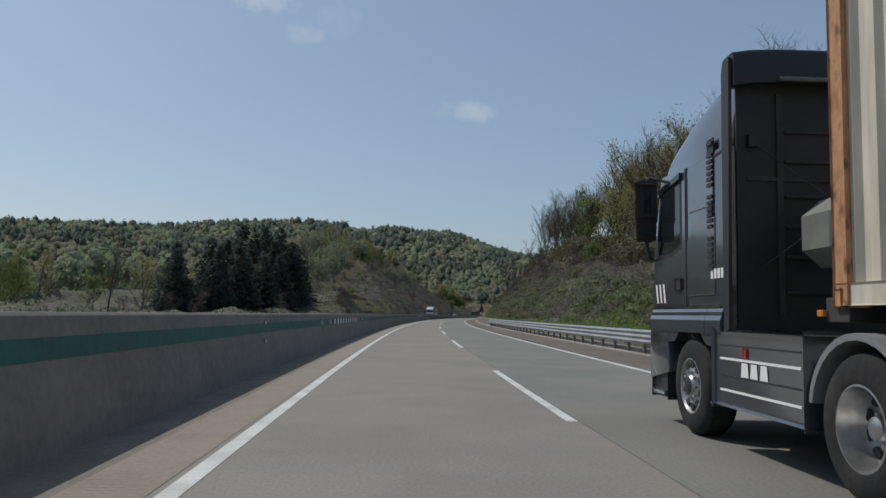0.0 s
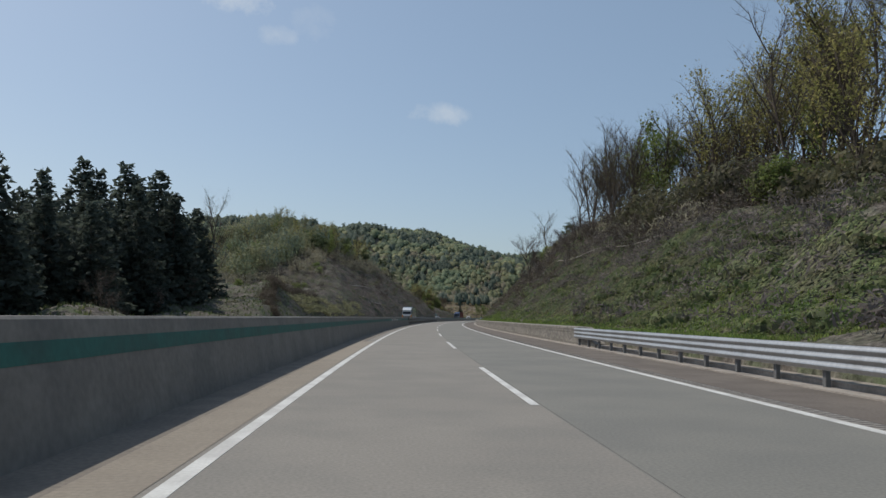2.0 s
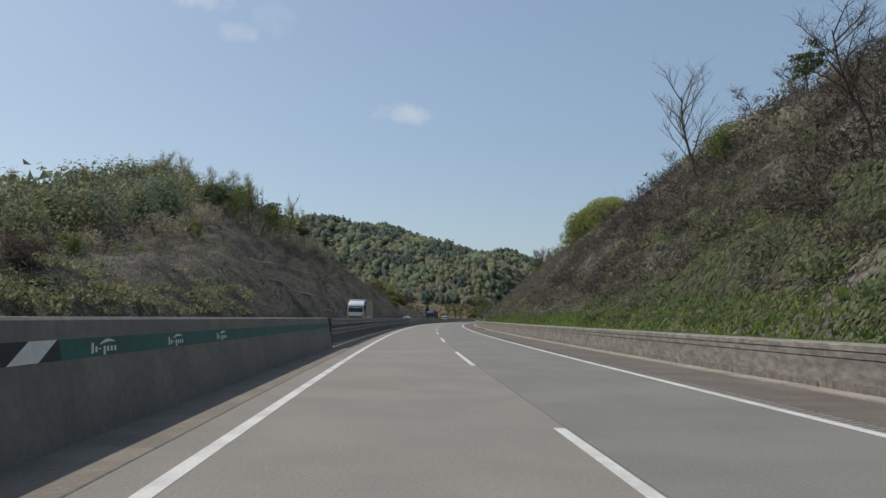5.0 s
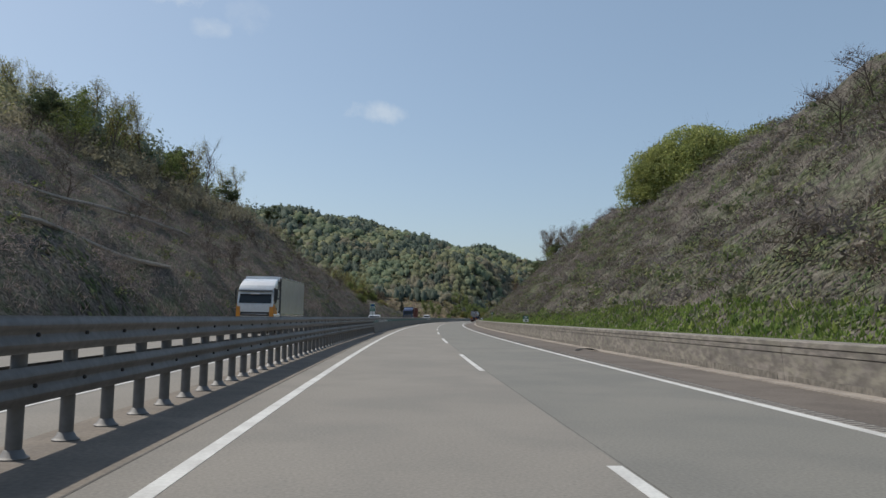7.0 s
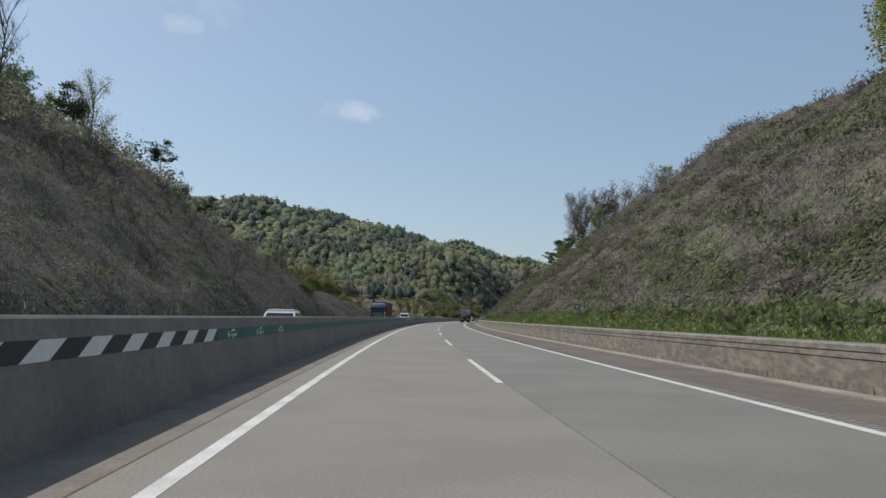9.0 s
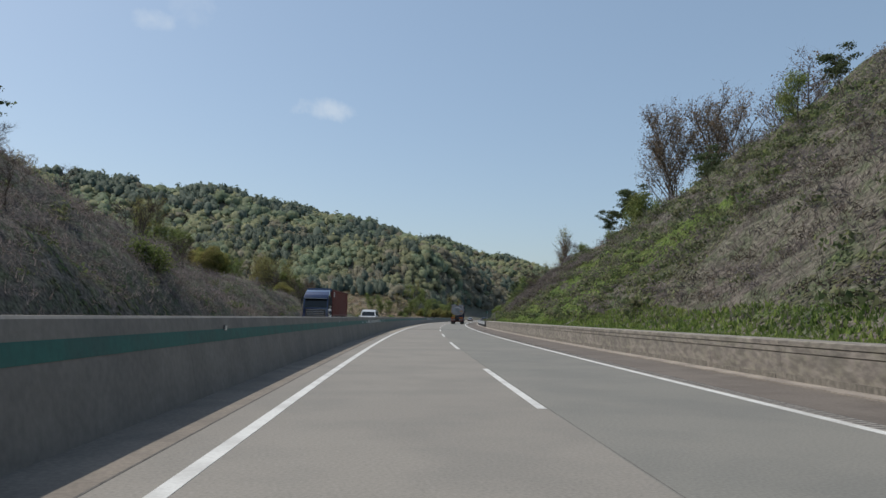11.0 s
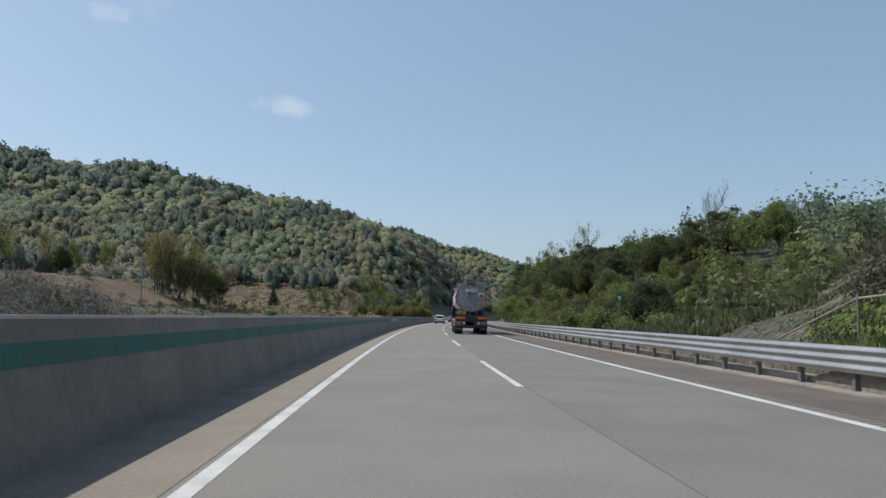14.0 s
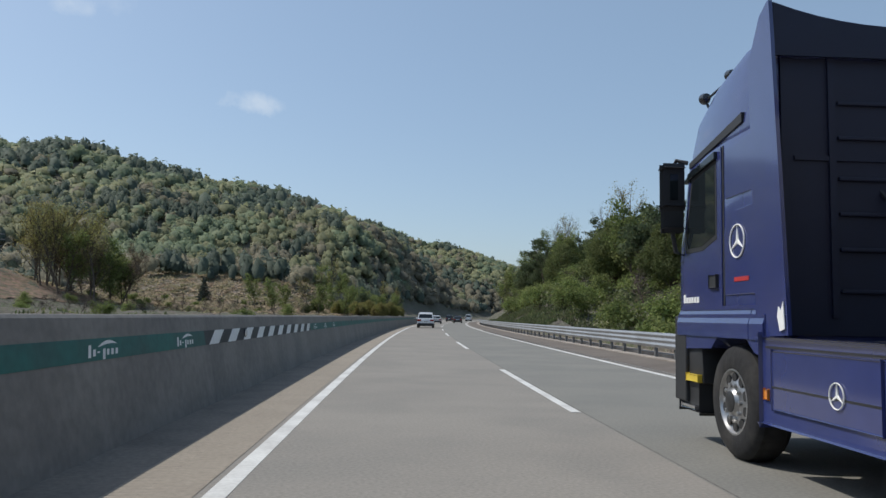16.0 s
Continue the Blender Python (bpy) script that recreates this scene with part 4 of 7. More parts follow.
# ---- woods on the far slopes ----
def far_wood(name, mat, label, n, seed, zone, radius, tall, leaves, size, rough=0.3, slim=1.0, shell=0.55):
    """Crowns of many small leaf clumps in one mesh."""
    rs = np.random.RandomState(seed)
    spots = zone(rs, n)
    s, d = spots[:, 0], spots[:, 1]
    z = ground_at(s, d)
    a = s / RADIUS
    base = np.stack([RADIUS - (RADIUS - d) * np.cos(a), (RADIUS - d) * np.sin(a), z], -1)
    k = 0.65 + 0.7 * rs.rand(len(s))
    u = rs.normal(size=(len(s), leaves, 3))
    u /= np.linalg.norm(u, axis=2, keepdims=True)
    u *= shell + (1.05 - shell) * rs.rand(len(s), leaves, 1)
    u[:, :, 2] = np.where(u[:, :, 2] < -0.35, u[:, :, 2] * 0.5, u[:, :, 2])
    lobes = 1 + 0.3 * np.sin(3 * u[:, :, :1] * 4 + rs.rand(len(s), 1, 1) * 6)
    c = base[:, None, :] + u * lobes * k[:, None, None] * np.array([radius, radius, tall * 0.5]) + np.array([0, 0, tall * (0.55 if tall > 2 else 0.3)]) * k[:, None, None]
    c, nrm = c.reshape(-1, 3), u.reshape(-1, 3)
    nrm = nrm / np.linalg.norm(nrm, axis=1, keepdims=True) + rs.normal(size=nrm.shape) * rough
    nrm /= np.linalg.norm(nrm, axis=1, keepdims=True)
    t1 = np.cross(nrm, rs.normal(size=nrm.shape))
    t1 /= np.linalg.norm(t1, axis=1, keepdims=True)
    t2 = np.cross(nrm, t1) * slim
    r = (np.repeat(size * k, leaves) * (0.7 + 0.7 * rs.rand(len(c))))[:, None]
    v = np.stack([c + t1 * r, c - 0.5 * t1 * r + 0.87 * t2 * r, c - 0.5 * t1 * r - 0.87 * t2 * r], 1).reshape(-1, 3)
    ob = soup(name, v, np.arange(len(v)).reshape(-1, 3), mat, "stuff", label, "forest")
    if rough < 0.25:
        # soft rounded crowns: shade each clump by the swell of its crown
        out = u.reshape(-1, 3) + rs.normal(size=(len(c), 3)) * 0.12
        ob.data.normals_split_custom_set_from_vertices(np.repeat(out / np.linalg.norm(out, axis=1, keepdims=True), 3, 0))
    return ob


def to_road(x, y):
    a = np.arctan2(y, RADIUS - x)
    return np.stack([a * RADIUS, RADIUS - np.hypot(RADIUS - x, y)], -1)


def in_sight(x, y, h, ex, ey):
    """Which spots are not behind a higher crest, seen from the road at ex, ey."""
    ok = np.ones(len(x), bool)
    for u in (0.4, 0.55, 0.68, 0.78, 0.86, 0.92, 0.96):
        q = to_road(ex + (x - ex) * u, ey + (y - ey) * u)
        ok &= land(q[:, 0], q[:, 1]) < 1.3 + (h + 10 - 1.3) * u + 3
    return ok


def slope_spots(n, seed, y0, y1, high):
    """Spots on the mountains, with the kind of tree (0 pine, 1 bare, 2 pale, 3 green) that grows at each: by height and in patches."""
    rs = np.random.RandomState(seed)
    spots, kinds = np.zeros((0, 2)), np.zeros(0, int)
    while len(spots) < n:
        x, y = -650 + 1250 * rs.rand(3 * n), y0 + (y1 - y0) * rs.rand(3 * n)
        p = to_road(x, y)
        away = np.maximum(p[:, 1] - 45, -62 - p[:, 1])
        h = land(p[:, 0], p[:, 1])
        meadow = (p[:, 0] > 560) & (p[:, 0] < 778) & (p[:, 1] < -40) & (p[:, 1] > -138)
        beside = (p[:, 0] < 880) & (p[:, 1] > 0) & (p[:, 1] < 160)
        keep = (away > 0) & (h > 5) & ~meadow & ~beside & (x > -0.62 * y)
        x, y, p, h = x[keep], y[keep], p[keep], h[keep]
        keep = in_sight(x, y, h, 0, 0) | in_sight(x, y, h, 70, 490)
        x, y, p, h = x[keep], y[keep], p[keep], h[keep]
        level = h * high + 30 * (lump_b(x / 60, y / 60) + 0.4 * lump_d(x / 21, y / 21))
        patch = 0.5 + 0.95 * (lump_c(x / 24 + 9, y / 24) + 0.5 * lump_a(x / 10, y / 10))
        r = np.clip(0.8 * patch + 0.2 * rs.rand(len(x)), 0, 0.999)
        pines = np.interp(level, [20, 31, 46, 56], [0.42, 0.12, 0.16, 0.5])
        bare = pines + np.interp(level, [20, 31, 46, 56], [0.34, 0.26, 0.12, 0.02])
        budding = bare + np.interp(level, [20, 31, 46, 56], [0.12, 0.34, 0.3, 0.1])
        spots = np.concatenate([spots, p])
        kinds = np.concatenate([kinds, (r > pines).astype(int) + (r > bare) + (r > budding)])
    return spots[:n], kinds[:n]


def crown_wood(name, mat, label, spots, seed, radius, tall, leaves, size, taper=0.0):
    """Rounded crowns in one mesh: a closed uneven dome each, with leaf clumps standing out of it."""
    rs = np.random.RandomState(seed)
    s, d = spots[:, 0], spots[:, 1]
    a = s / RADIUS
    base = np.stack([RADIUS - (RADIUS - d) * np.cos(a), (RADIUS - d) * np.sin(a), ground_at(s, d)], -1)
    k = 0.5 + 1.0 * rs.rand(len(s)) ** 1.5
    grow = np.stack([radius * k, radius * k, tall * 0.5 * k * (0.8 + 0.4 * rs.rand(len(s)))], -1)
    mid = base + np.stack([0 * k, 0 * k, tall * 0.55 * k], -1)
    # domes
    side = 6
    unit = [(rr * math.cos(6.283 * (i + 0.5 * j) / side), rr * math.sin(6.283 * (i + 0.5 * j) / side), zz) for j, (rr, zz) in enumerate(((0.7, -0.75), (1.0, -0.1), (0.78, 0.55))) for i in range(side)] + [(0, 0, 0.95)]
    unit = np.array(unit)
    dome = unit[None] * (0.6 + 0.5 * rs.rand(len(s), len(unit), 1))
    dome[:, :, :2] *= 1 - taper * (0.5 + 0.5 * unit[None, :, 2:])
    v1 = (mid[:, None] + dome * grow[:, None]).reshape(-1, 3)
    f = []
    for j in range(2):
        for i in range(side):
            p, q = j * side + i, j * side + (i + 1) % side
            f += [(p, q, p + side), (q, q + side, p + side)]
    f += [(2 * side + i, 2 * side + (i + 1) % side, 3 * side) for i in range(side)]
    f1 = (np.array(f)[None] + np.arange(len(s))[:, None, None] * len(unit)).reshape(-1, 3)
    n1 = np.broadcast_to(unit, dome.shape).reshape(-1, 3)
    # leaf clumps
    u = rs.normal(size=(len(s), leaves, 3))
    u /= np.linalg.norm(u, axis=2, keepdims=True)
    u[:, :, 2] = np.where(u[:, :, 2] < -0.3, -u[:, :, 2], u[:, :, 2])
    shape = np.concatenate([np.repeat(1 - taper * (0.5 + 0.5 * u[:, :, 2:]), 2, 2), np.ones((len(s), leaves, 1))], 2)
    c = (mid[:, None] + u * shape * (0.8 + 0.38 * rs.rand(len(s), leaves, 1)) * grow[:, None]).reshape(-1, 3)
    n2 = u.reshape(-1, 3) + rs.normal(size=c.shape) * 0.3
    n2 /= np.linalg.norm(n2, axis=1, keepdims=True)
    t1 = np.cross(n2, rs.normal(size=c.shape))
    t1 /= np.linalg.norm(t1, axis=1, keepdims=True)
    t2 = np.cross(n2, t1)
    r = (np.repeat(size * k, leaves) * (0.6 + 0.8 * rs.rand(len(c))))[:, None]
    v2 = np.stack([c + t1 * r, c - 0.5 * t1 * r + 0.87 * t2 * r, c - 0.5 * t1 * r - 0.87 * t2 * r], 1).reshape(-1, 3)
    f2 = np.arange(len(v2)).reshape(-1, 3) + len(v1)
    ob = soup(name, np.concatenate([v1, v2]), np.concatenate([f1, f2]), mat, "stuff", label, "forest")
    out = np.concatenate([n1, np.repeat(u.reshape(-1, 3) + rs.normal(size=c.shape) * 0.3, 3, 0)]) + np.array([0, 0, 0.9])
    ob.data.shade_smooth()
    ob.data.normals_split_custom_set_from_vertices(out / np.linalg.norm(out, axis=1, keepdims=True))
    return ob


def zone_strip(s0, s1, d0, d1):
    return lambda rs, n: np.stack([s0 + (s1 - s0) * rs.rand(n), d0 + (d1 - d0) * rs.rand(n)], -1)


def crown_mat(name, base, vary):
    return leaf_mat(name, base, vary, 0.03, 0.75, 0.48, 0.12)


# haze is put into these colours: all lightened, greens and pines made bluer
w_mid = crown_mat("far_wood_green_hazed", (0.232, 0.289, 0.178), (((0.184, 0.238, 0.162), 0.8), ((0.302, 0.329, 0.200), 0.6)))
w_dark = crown_mat("far_wood_pine_hazed", (0.151, 0.194, 0.153), (((0.127, 0.167, 0.138), 0.7), ((0.184, 0.216, 0.157), 0.5)))
w_pale = crown_mat("far_wood_pale_hazed", (0.3, 0.315, 0.18), (((0.25, 0.272, 0.165), 0.7), ((0.34, 0.335, 0.195), 0.5)))
w_bare = crown_mat("far_wood_bare_hazed", (0.265, 0.245, 0.175), (((0.22, 0.208, 0.16), 0.7), ((0.3, 0.28, 0.19), 0.5)))
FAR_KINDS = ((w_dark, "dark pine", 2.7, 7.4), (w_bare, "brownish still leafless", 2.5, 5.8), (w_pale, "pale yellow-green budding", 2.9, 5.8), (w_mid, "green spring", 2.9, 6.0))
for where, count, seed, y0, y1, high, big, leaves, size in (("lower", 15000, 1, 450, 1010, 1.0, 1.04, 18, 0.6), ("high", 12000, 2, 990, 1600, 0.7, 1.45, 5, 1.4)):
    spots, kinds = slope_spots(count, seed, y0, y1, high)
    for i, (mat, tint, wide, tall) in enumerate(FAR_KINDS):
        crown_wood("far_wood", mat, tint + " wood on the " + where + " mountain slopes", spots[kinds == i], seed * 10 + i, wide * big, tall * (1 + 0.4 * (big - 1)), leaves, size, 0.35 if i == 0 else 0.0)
far_wood("wood_behind_bank", w_bare, "brown-green wood behind the conifers", 420, 5, zone_strip(-40, 260, -230, -70), 3.2, 8, 60, 0.8)
far_wood("wood_behind_bank", w_mid, "green wood on the hill behind the bank", 420, 6, zone_strip(60, 400, -150, -70), 3.2, 8, 60, 0.8)
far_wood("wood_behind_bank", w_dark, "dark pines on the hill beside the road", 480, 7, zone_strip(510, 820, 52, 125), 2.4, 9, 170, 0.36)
far_wood("wood_behind_bank", w_mid, "green trees on the hill beside the road", 300, 8, zone_strip(500, 860, 46, 110), 2.8, 7, 180, 0.34)
far_wood("wood_behind_bank", fresh, "light green trees on the hill beside the road", 90, 9, zone_strip(500, 800, 30, 80), 2.4, 6.0, 340, 0.2)


# green dulled to olive in the colour, for haze and backlight on the hill
w_dull = leaf_mat("hazed_olive_wood", (0.25, 0.255, 0.14), (((0.18, 0.185, 0.115), 0.8), ((0.32, 0.305, 0.175), 0.6)), 0.06, tones=0.3)
far_wood("wood_on_hill", w_dull, "green young wood on the left-hand hill", 230, 12, zone_strip(238, 420, -88, -45), 2.9, 5.6, 290, 0.24, 0.24, 1.0, 0.8)
far_wood("wood_on_hill", w_mid, "pale budding wood on the left-hand hill", 150, 13, zone_strip(238, 425, -88, -43), 2.7, 5.4, 290, 0.23, 0.24, 1.0, 0.8)
far_wood("wood_on_hill", w_bare, "bare brown undergrowth on the left-hand hill", 420, 14, zone_strip(200, 470, -60, -34), 1.7, 2.8, 150, 0.16)
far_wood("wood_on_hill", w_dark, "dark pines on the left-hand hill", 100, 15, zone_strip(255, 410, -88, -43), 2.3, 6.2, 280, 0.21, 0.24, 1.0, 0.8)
# low bushes that break the surface of the banks
far_wood("bank_bushes", dry, "low grey-brown bushes on the bank", 1700, 31, zone_strip(70, 452, 12.5, 38), 0.75, 1.0, 54, 0.175, 0.6, 0.22)
far_wood("bank_bushes", vine, "low green bushes and creepers on the bank", 820, 32, zone_strip(122, 452, 12, 30), 0.8, 0.7, 61, 0.094)
far_wood("bank_bushes", dry, "low grey bushes on the hillside", 1500, 33, zone_strip(212, 478, -46, -15), 0.9, 0.7, 70, 0.13, 0.6, 0.22)
far_wood("bank_bushes", w_bare, "brown bushes on the hillside", 700, 34, zone_strip(205, 470, -75, -26), 1.1, 1.3, 80, 0.15, 0.6, 0.22)
far_wood("bank_bushes", w_dull, "dull green bushes along the foot of the low bank", 150, 41, zone_strip(164, 232, -18.0, -15), 0.9, 0.7, 110, 0.09)
far_wood("bank_bushes", vine, "green bushes on the hillside", 300, 35, zone_strip(190, 470, -44, -15), 0.9, 0.9, 54, 0.106)
mauve = leaf_mat("mauve_brown_brush", (0.195, 0.168, 0.166), (((0.14, 0.12, 0.116), 0.8), ((0.25, 0.215, 0.2), 0.5)), 0.12, tones=0.35)
far_wood("bank_bushes", mauve, "soft mauve-brown leafless brush on the hillside", 1300, 51, zone_strip(236, 432, -44, -15), 1.2, 1.0, 110, 0.11, 0.6, 0.2)
far_wood("bank_bushes", mauve, "mauve-brown leafless brush on the cutting", 520, 52, zone_strip(205, 420, 13, 34), 0.9, 0.8, 80, 0.13, 0.6, 0.2)
# olive-brown undergrowth; the shade under the trees is mixed into its colour
shade_brush = leaf_mat("shaded_undergrowth", (0.12, 0.112, 0.07), (((0.08, 0.076, 0.053), 0.8), ((0.155, 0.165, 0.078), 0.6)), 0.1, tones=0.35)
far_wood("bank_bushes", vine, "dense green creepers towards the end of the cutting", 360, 46, zone_strip(375, 452, 12.2, 26), 0.9, 0.5, 80, 0.09)
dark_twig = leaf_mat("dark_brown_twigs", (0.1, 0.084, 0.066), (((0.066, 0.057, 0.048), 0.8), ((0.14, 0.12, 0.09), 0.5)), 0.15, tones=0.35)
far_wood("bank_bushes", mauve, "brown bramble mass at the end of the cutting", 300, 53, zone_strip(428, 455, 13.2, 22), 0.9, 1.0, 90, 0.13, 0.6, 0.2)
far_wood("bank_bushes", dark_twig, "dark bramble mass at the end of the cutting", 150, 54, zone_strip(430, 456, 12.6, 20), 0.9, 1.0, 90, 0.14, 0.6, 0.2)
far_wood("bank_bushes", dark_twig, "dark brown leafless brush on the bank", 520, 42, zone_strip(148, 236, 13.5, 30), 0.9, 1.1, 68, 0.185, 0.6, 0.22)
far_wood("bank_bushes", dark_twig, "dark brown leafless brush below the trees", 300, 43, zone_strip(104, 165, 22, 34), 1.0, 1.4, 68, 0.206, 0.6, 0.22)
far_wood("undergrowth", w_dull, "olive-green thicket on the low rise beside the rail", 260, 57, zone_strip(470, 560, 15, 48), 1.5, 1.9, 130, 0.14)
far_wood("undergrowth", vine, "dull green thicket below the wooded hill", 420, 45, zone_strip(455, 600, 14.5, 50), 1.5, 1.9, 130, 0.14)
far_wood("undergrowth", shade_brush, "undergrowth below the tall trees, its colour darkened for shade", 620, 38, lambda rs, n: np.stack([30 + 120 * rs.rand(n), 24 + 26 * rs.rand(n) ** 1.3], -1), 1.6, 2.6, 110, 0.2)
far_wood("bank_bushes", vine, "low green creepers on the bank behind the rail", 420, 39, zone_strip(0, 110, 11.8, 20), 0.9, 0.45, 61, 0.106)
far_wood("bank_bushes", dry, "low grey scrub on the bank behind the rail", 420, 40, zone_strip(0, 110, 11.8, 22), 0.8, 0.6, 47, 0.165, 0.6, 0.22)
far_wood("undergrowth", w_bare, "brown undergrowth between the trees", 420, 36, zone_strip(95, 220, 22, 48), 1.3, 2.0, 80, 0.263, 0.6, 0.22)
far_wood("undergrowth", dry, "grey leafless undergrowth between the trees", 420, 37, zone_strip(95, 220, 19, 38), 1.2, 1.9, 80, 0.210, 0.6, 0.22)
# vines over an old fence on the low bank
def fence_line(rs, n):
    s = 144 + 48 * rs.rand(n)
    crest = np.maximum(0.2, np.interp(s, L_S, L_CREST) - 1.9) / np.interp(s, L_S, L_SLOPE)
    return np.stack([s, TOE_L - crest + rs.normal(size=n) * 0.4], -1)


far_wood("vine_fence", dark_twig, "dark dead vines grown over an old fence", 300, 55, fence_line, 0.6, 1.2, 120, 0.1, 0.6, 0.3)


# ---- scrub, creepers and grass on the banks ----
def scattered(n, seed, s0, s1, d0, d1, mask):
    """Spots between s0 and s1, d0 and d1 where a patchy noise lets them grow."""
    rs = np.random.RandomState(seed)
    s, d = s0 + (s1 - s0) * rs.rand(n), d0 + (d1 - d0) * rs.rand(n)
    q = lump_a(s / 6, d / 5) + 0.8 * lump_c(s / 2.2, d / 2) + 0.5 * lump_b(s / 19, d / 13)
    ok = mask(q, s, d)
    return rs, s[ok], d[ok]


def on_road(s, d, z):
    a = s / RADIUS
    return np.stack([RADIUS - (RADIUS - d) * np.cos(a), (RADIUS - d) * np.sin(a), z], -1)


def tufts(name, mat, label, n, seed, s0, s1, d0, d1, size, high, mask, blades=3, thin=1.0):
    """Upright pointed blades in tufts."""
    rs, s, d = scattered(n, seed, s0, s1, d0, d1, mask)
    base = np.repeat(on_road(s, d, ground_at(s, d)), blades, 0) + rs.normal(size=(len(s) * blades, 3)) * (size * 0.5, size * 0.5, 0)
    m = len(base)
    ang = rs.rand(m) * 6.283
    w = size * thin * (0.5 + rs.rand(m))
    side = np.stack([np.cos(ang) * w * 0.5, np.sin(ang) * w * 0.5, rs.normal(size=m) * w * 0.2], -1)
    tip = rs.normal(size=(m, 3)) * size * 0.5
    tip[:, 2] = high * (0.5 + rs.rand(m))
    v = np.stack([base - side - (0, 0, 0.08), base + side - (0, 0, 0.08), base + tip], 1).reshape(-1, 3)
    return soup(name, v, np.arange(3 * m).reshape(-1, 3), mat, "stuff", label, "vegetation")


def creepers(name, mat, label, n, seed, s0, s1, d0, d1, size, high, mask, leaves=2):
    """Leaves that lie loosely on the slope."""
    rs, s, d = scattered(n, seed, s0, s1, d0, d1, mask)
    s, d = np.repeat(s, leaves), np.repeat(d, leaves)
    s, d = s + rs.normal(size=len(s)) * size, d + rs.normal(size=len(d)) * size
    turn, r = rs.rand(len(s)) * 6.283, size * (0.45 + 0.55 * rs.rand(len(s)))
    corners = []
    for k in range(3):
        cs, cd = s + r * np.cos(turn + 2.094 * k), d + r * np.sin(turn + 2.094 * k)
        corners.append(on_road(cs, cd, ground_at(cs, cd) + high * (0.25 + rs.rand(len(s)))))
    v = np.stack(corners, 1).reshape(-1, 3)
    return soup(name, v, np.arange(len(v)).reshape(-1, 3), mat, "stuff", label, "vegetation")


tufts("verge_grass", lawn, "bright green grass behind the low wall", 52000, 21, 95, 452, 10.45, 12.9, 0.12, 0.1, lambda q, s, d: q > -0.7, 3)
tufts("verge_grass", lawn, "green grass patches behind the guard rail", 22000, 22, -20, 95, 10.6, 14.5, 0.09, 0.1, lambda q, s, d: q > -0.05, 3)
creepers("bank_creepers", vine, "green creepers on the bank behind the rail", 50000, 29, -10, 110, 11.5, 24, 0.12, 0.07, lambda q, s, d: q > 0.1, 2)
creepers("bank_creepers", vine, "green creepers covering parts of the bank", 190000, 23, 60, 460, 12, 32, 0.11, 0.07, lambda q, s, d: q > 0.1 - 0.3 * np.clip((18 - d) / 6, 0, 1) * (s > 150) - 0.28 * np.clip((s - 366) / 22, 0, 1) + 0.16 * (s > 235) * (s < 372) - 0.22 * (s > 120) * (s < 190) * (d < 24) + 0.24 * (s > 84) * (s < 120), 2)
tufts("bank_scrub", dry, "dry brown-grey scrub on the bank", 110000, 24, 40, 460, 12, 40, 0.2, 0.17, lambda q, s, d: q < 0.2 - 0.4 * np.clip((s - 368) / 22, 0, 1) - 0.35 * (s > 92) * (s < 162) * (d < 21), 2, 0.24)
tufts("bank_scrub", dry, "dry grey scrub on the hillside", 52000, 25, 165, 480, -48, -14.5, 0.3, 0.3, lambda q, s, d: q < 0.3, 3, 0.2)
creepers("bank_creepers", vine, "green creepers on the hillside", 24000, 26, 165, 480, -40, -14.5, 0.22, 0.12, lambda q, s, d: q > 0.18, 2)
tufts("meadow_grass", vine, "rough grass beside the far carriageway", 16000, 27, 0, 560, -24, -13.9, 0.14, 0.2, lambda q, s, d: (s < 170) | (s > 470), 3)
tufts("meadow_grass", vine, "rough grass below the guard rail", 14000, 28, 447, 620, 10.6, 15, 0.14, 0.22, lambda q, s, d: q > -0.3, 3)

creepers("bank_creepers", vine, "bright creepers covering the lower bank", 112000, 64, 92, 166, 12, 22, 0.12, 0.11, lambda q, s, d: q > -0.95 + 0.1 * np.maximum(0, d - 16) + 0.4 * (s < 100), 2)
creepers("bank_grass", lawn, "fresh green grass low on the bank", 90000, 65, 372, 455, 11.8, 21, 0.14, 0.11, lambda q, s, d: q > -0.25 + 0.05 * (d - 13) + 0.9 * np.clip((392 - s) / 22, 0, 1), 2)
straw = leaf_mat("pale_dry_grass", (0.33, 0.265, 0.2), (((0.25, 0.2, 0.15), 0.7), ((0.4, 0.34, 0.24), 0.6), ((0.2, 0.22, 0.09), 0.5)), 0.05, tones=0.3)
tufts("field_grass", straw, "pale pinkish dry grass on the terraced field", 20000, 61, 700, 800, -140, -34, 1.3, 0.35, lambda q, s, d: (q > -0.5) & (land(s, d) < 16), 3)
creepers("bank_creepers", vine, "thick green creepers low on the bank", 80000, 62, 118, 200, 12, 23, 0.115, 0.08, lambda q, s, d: q > -0.12 + 0.03 * (d - 14) - 0.1 * (s < 160), 2)
tufts("bank_scrub", dry, "grey twigs high on the bank", 60000, 63, 118, 236, 14, 34, 0.2, 0.18, lambda q, s, d: q < 0.35, 2, 0.22)

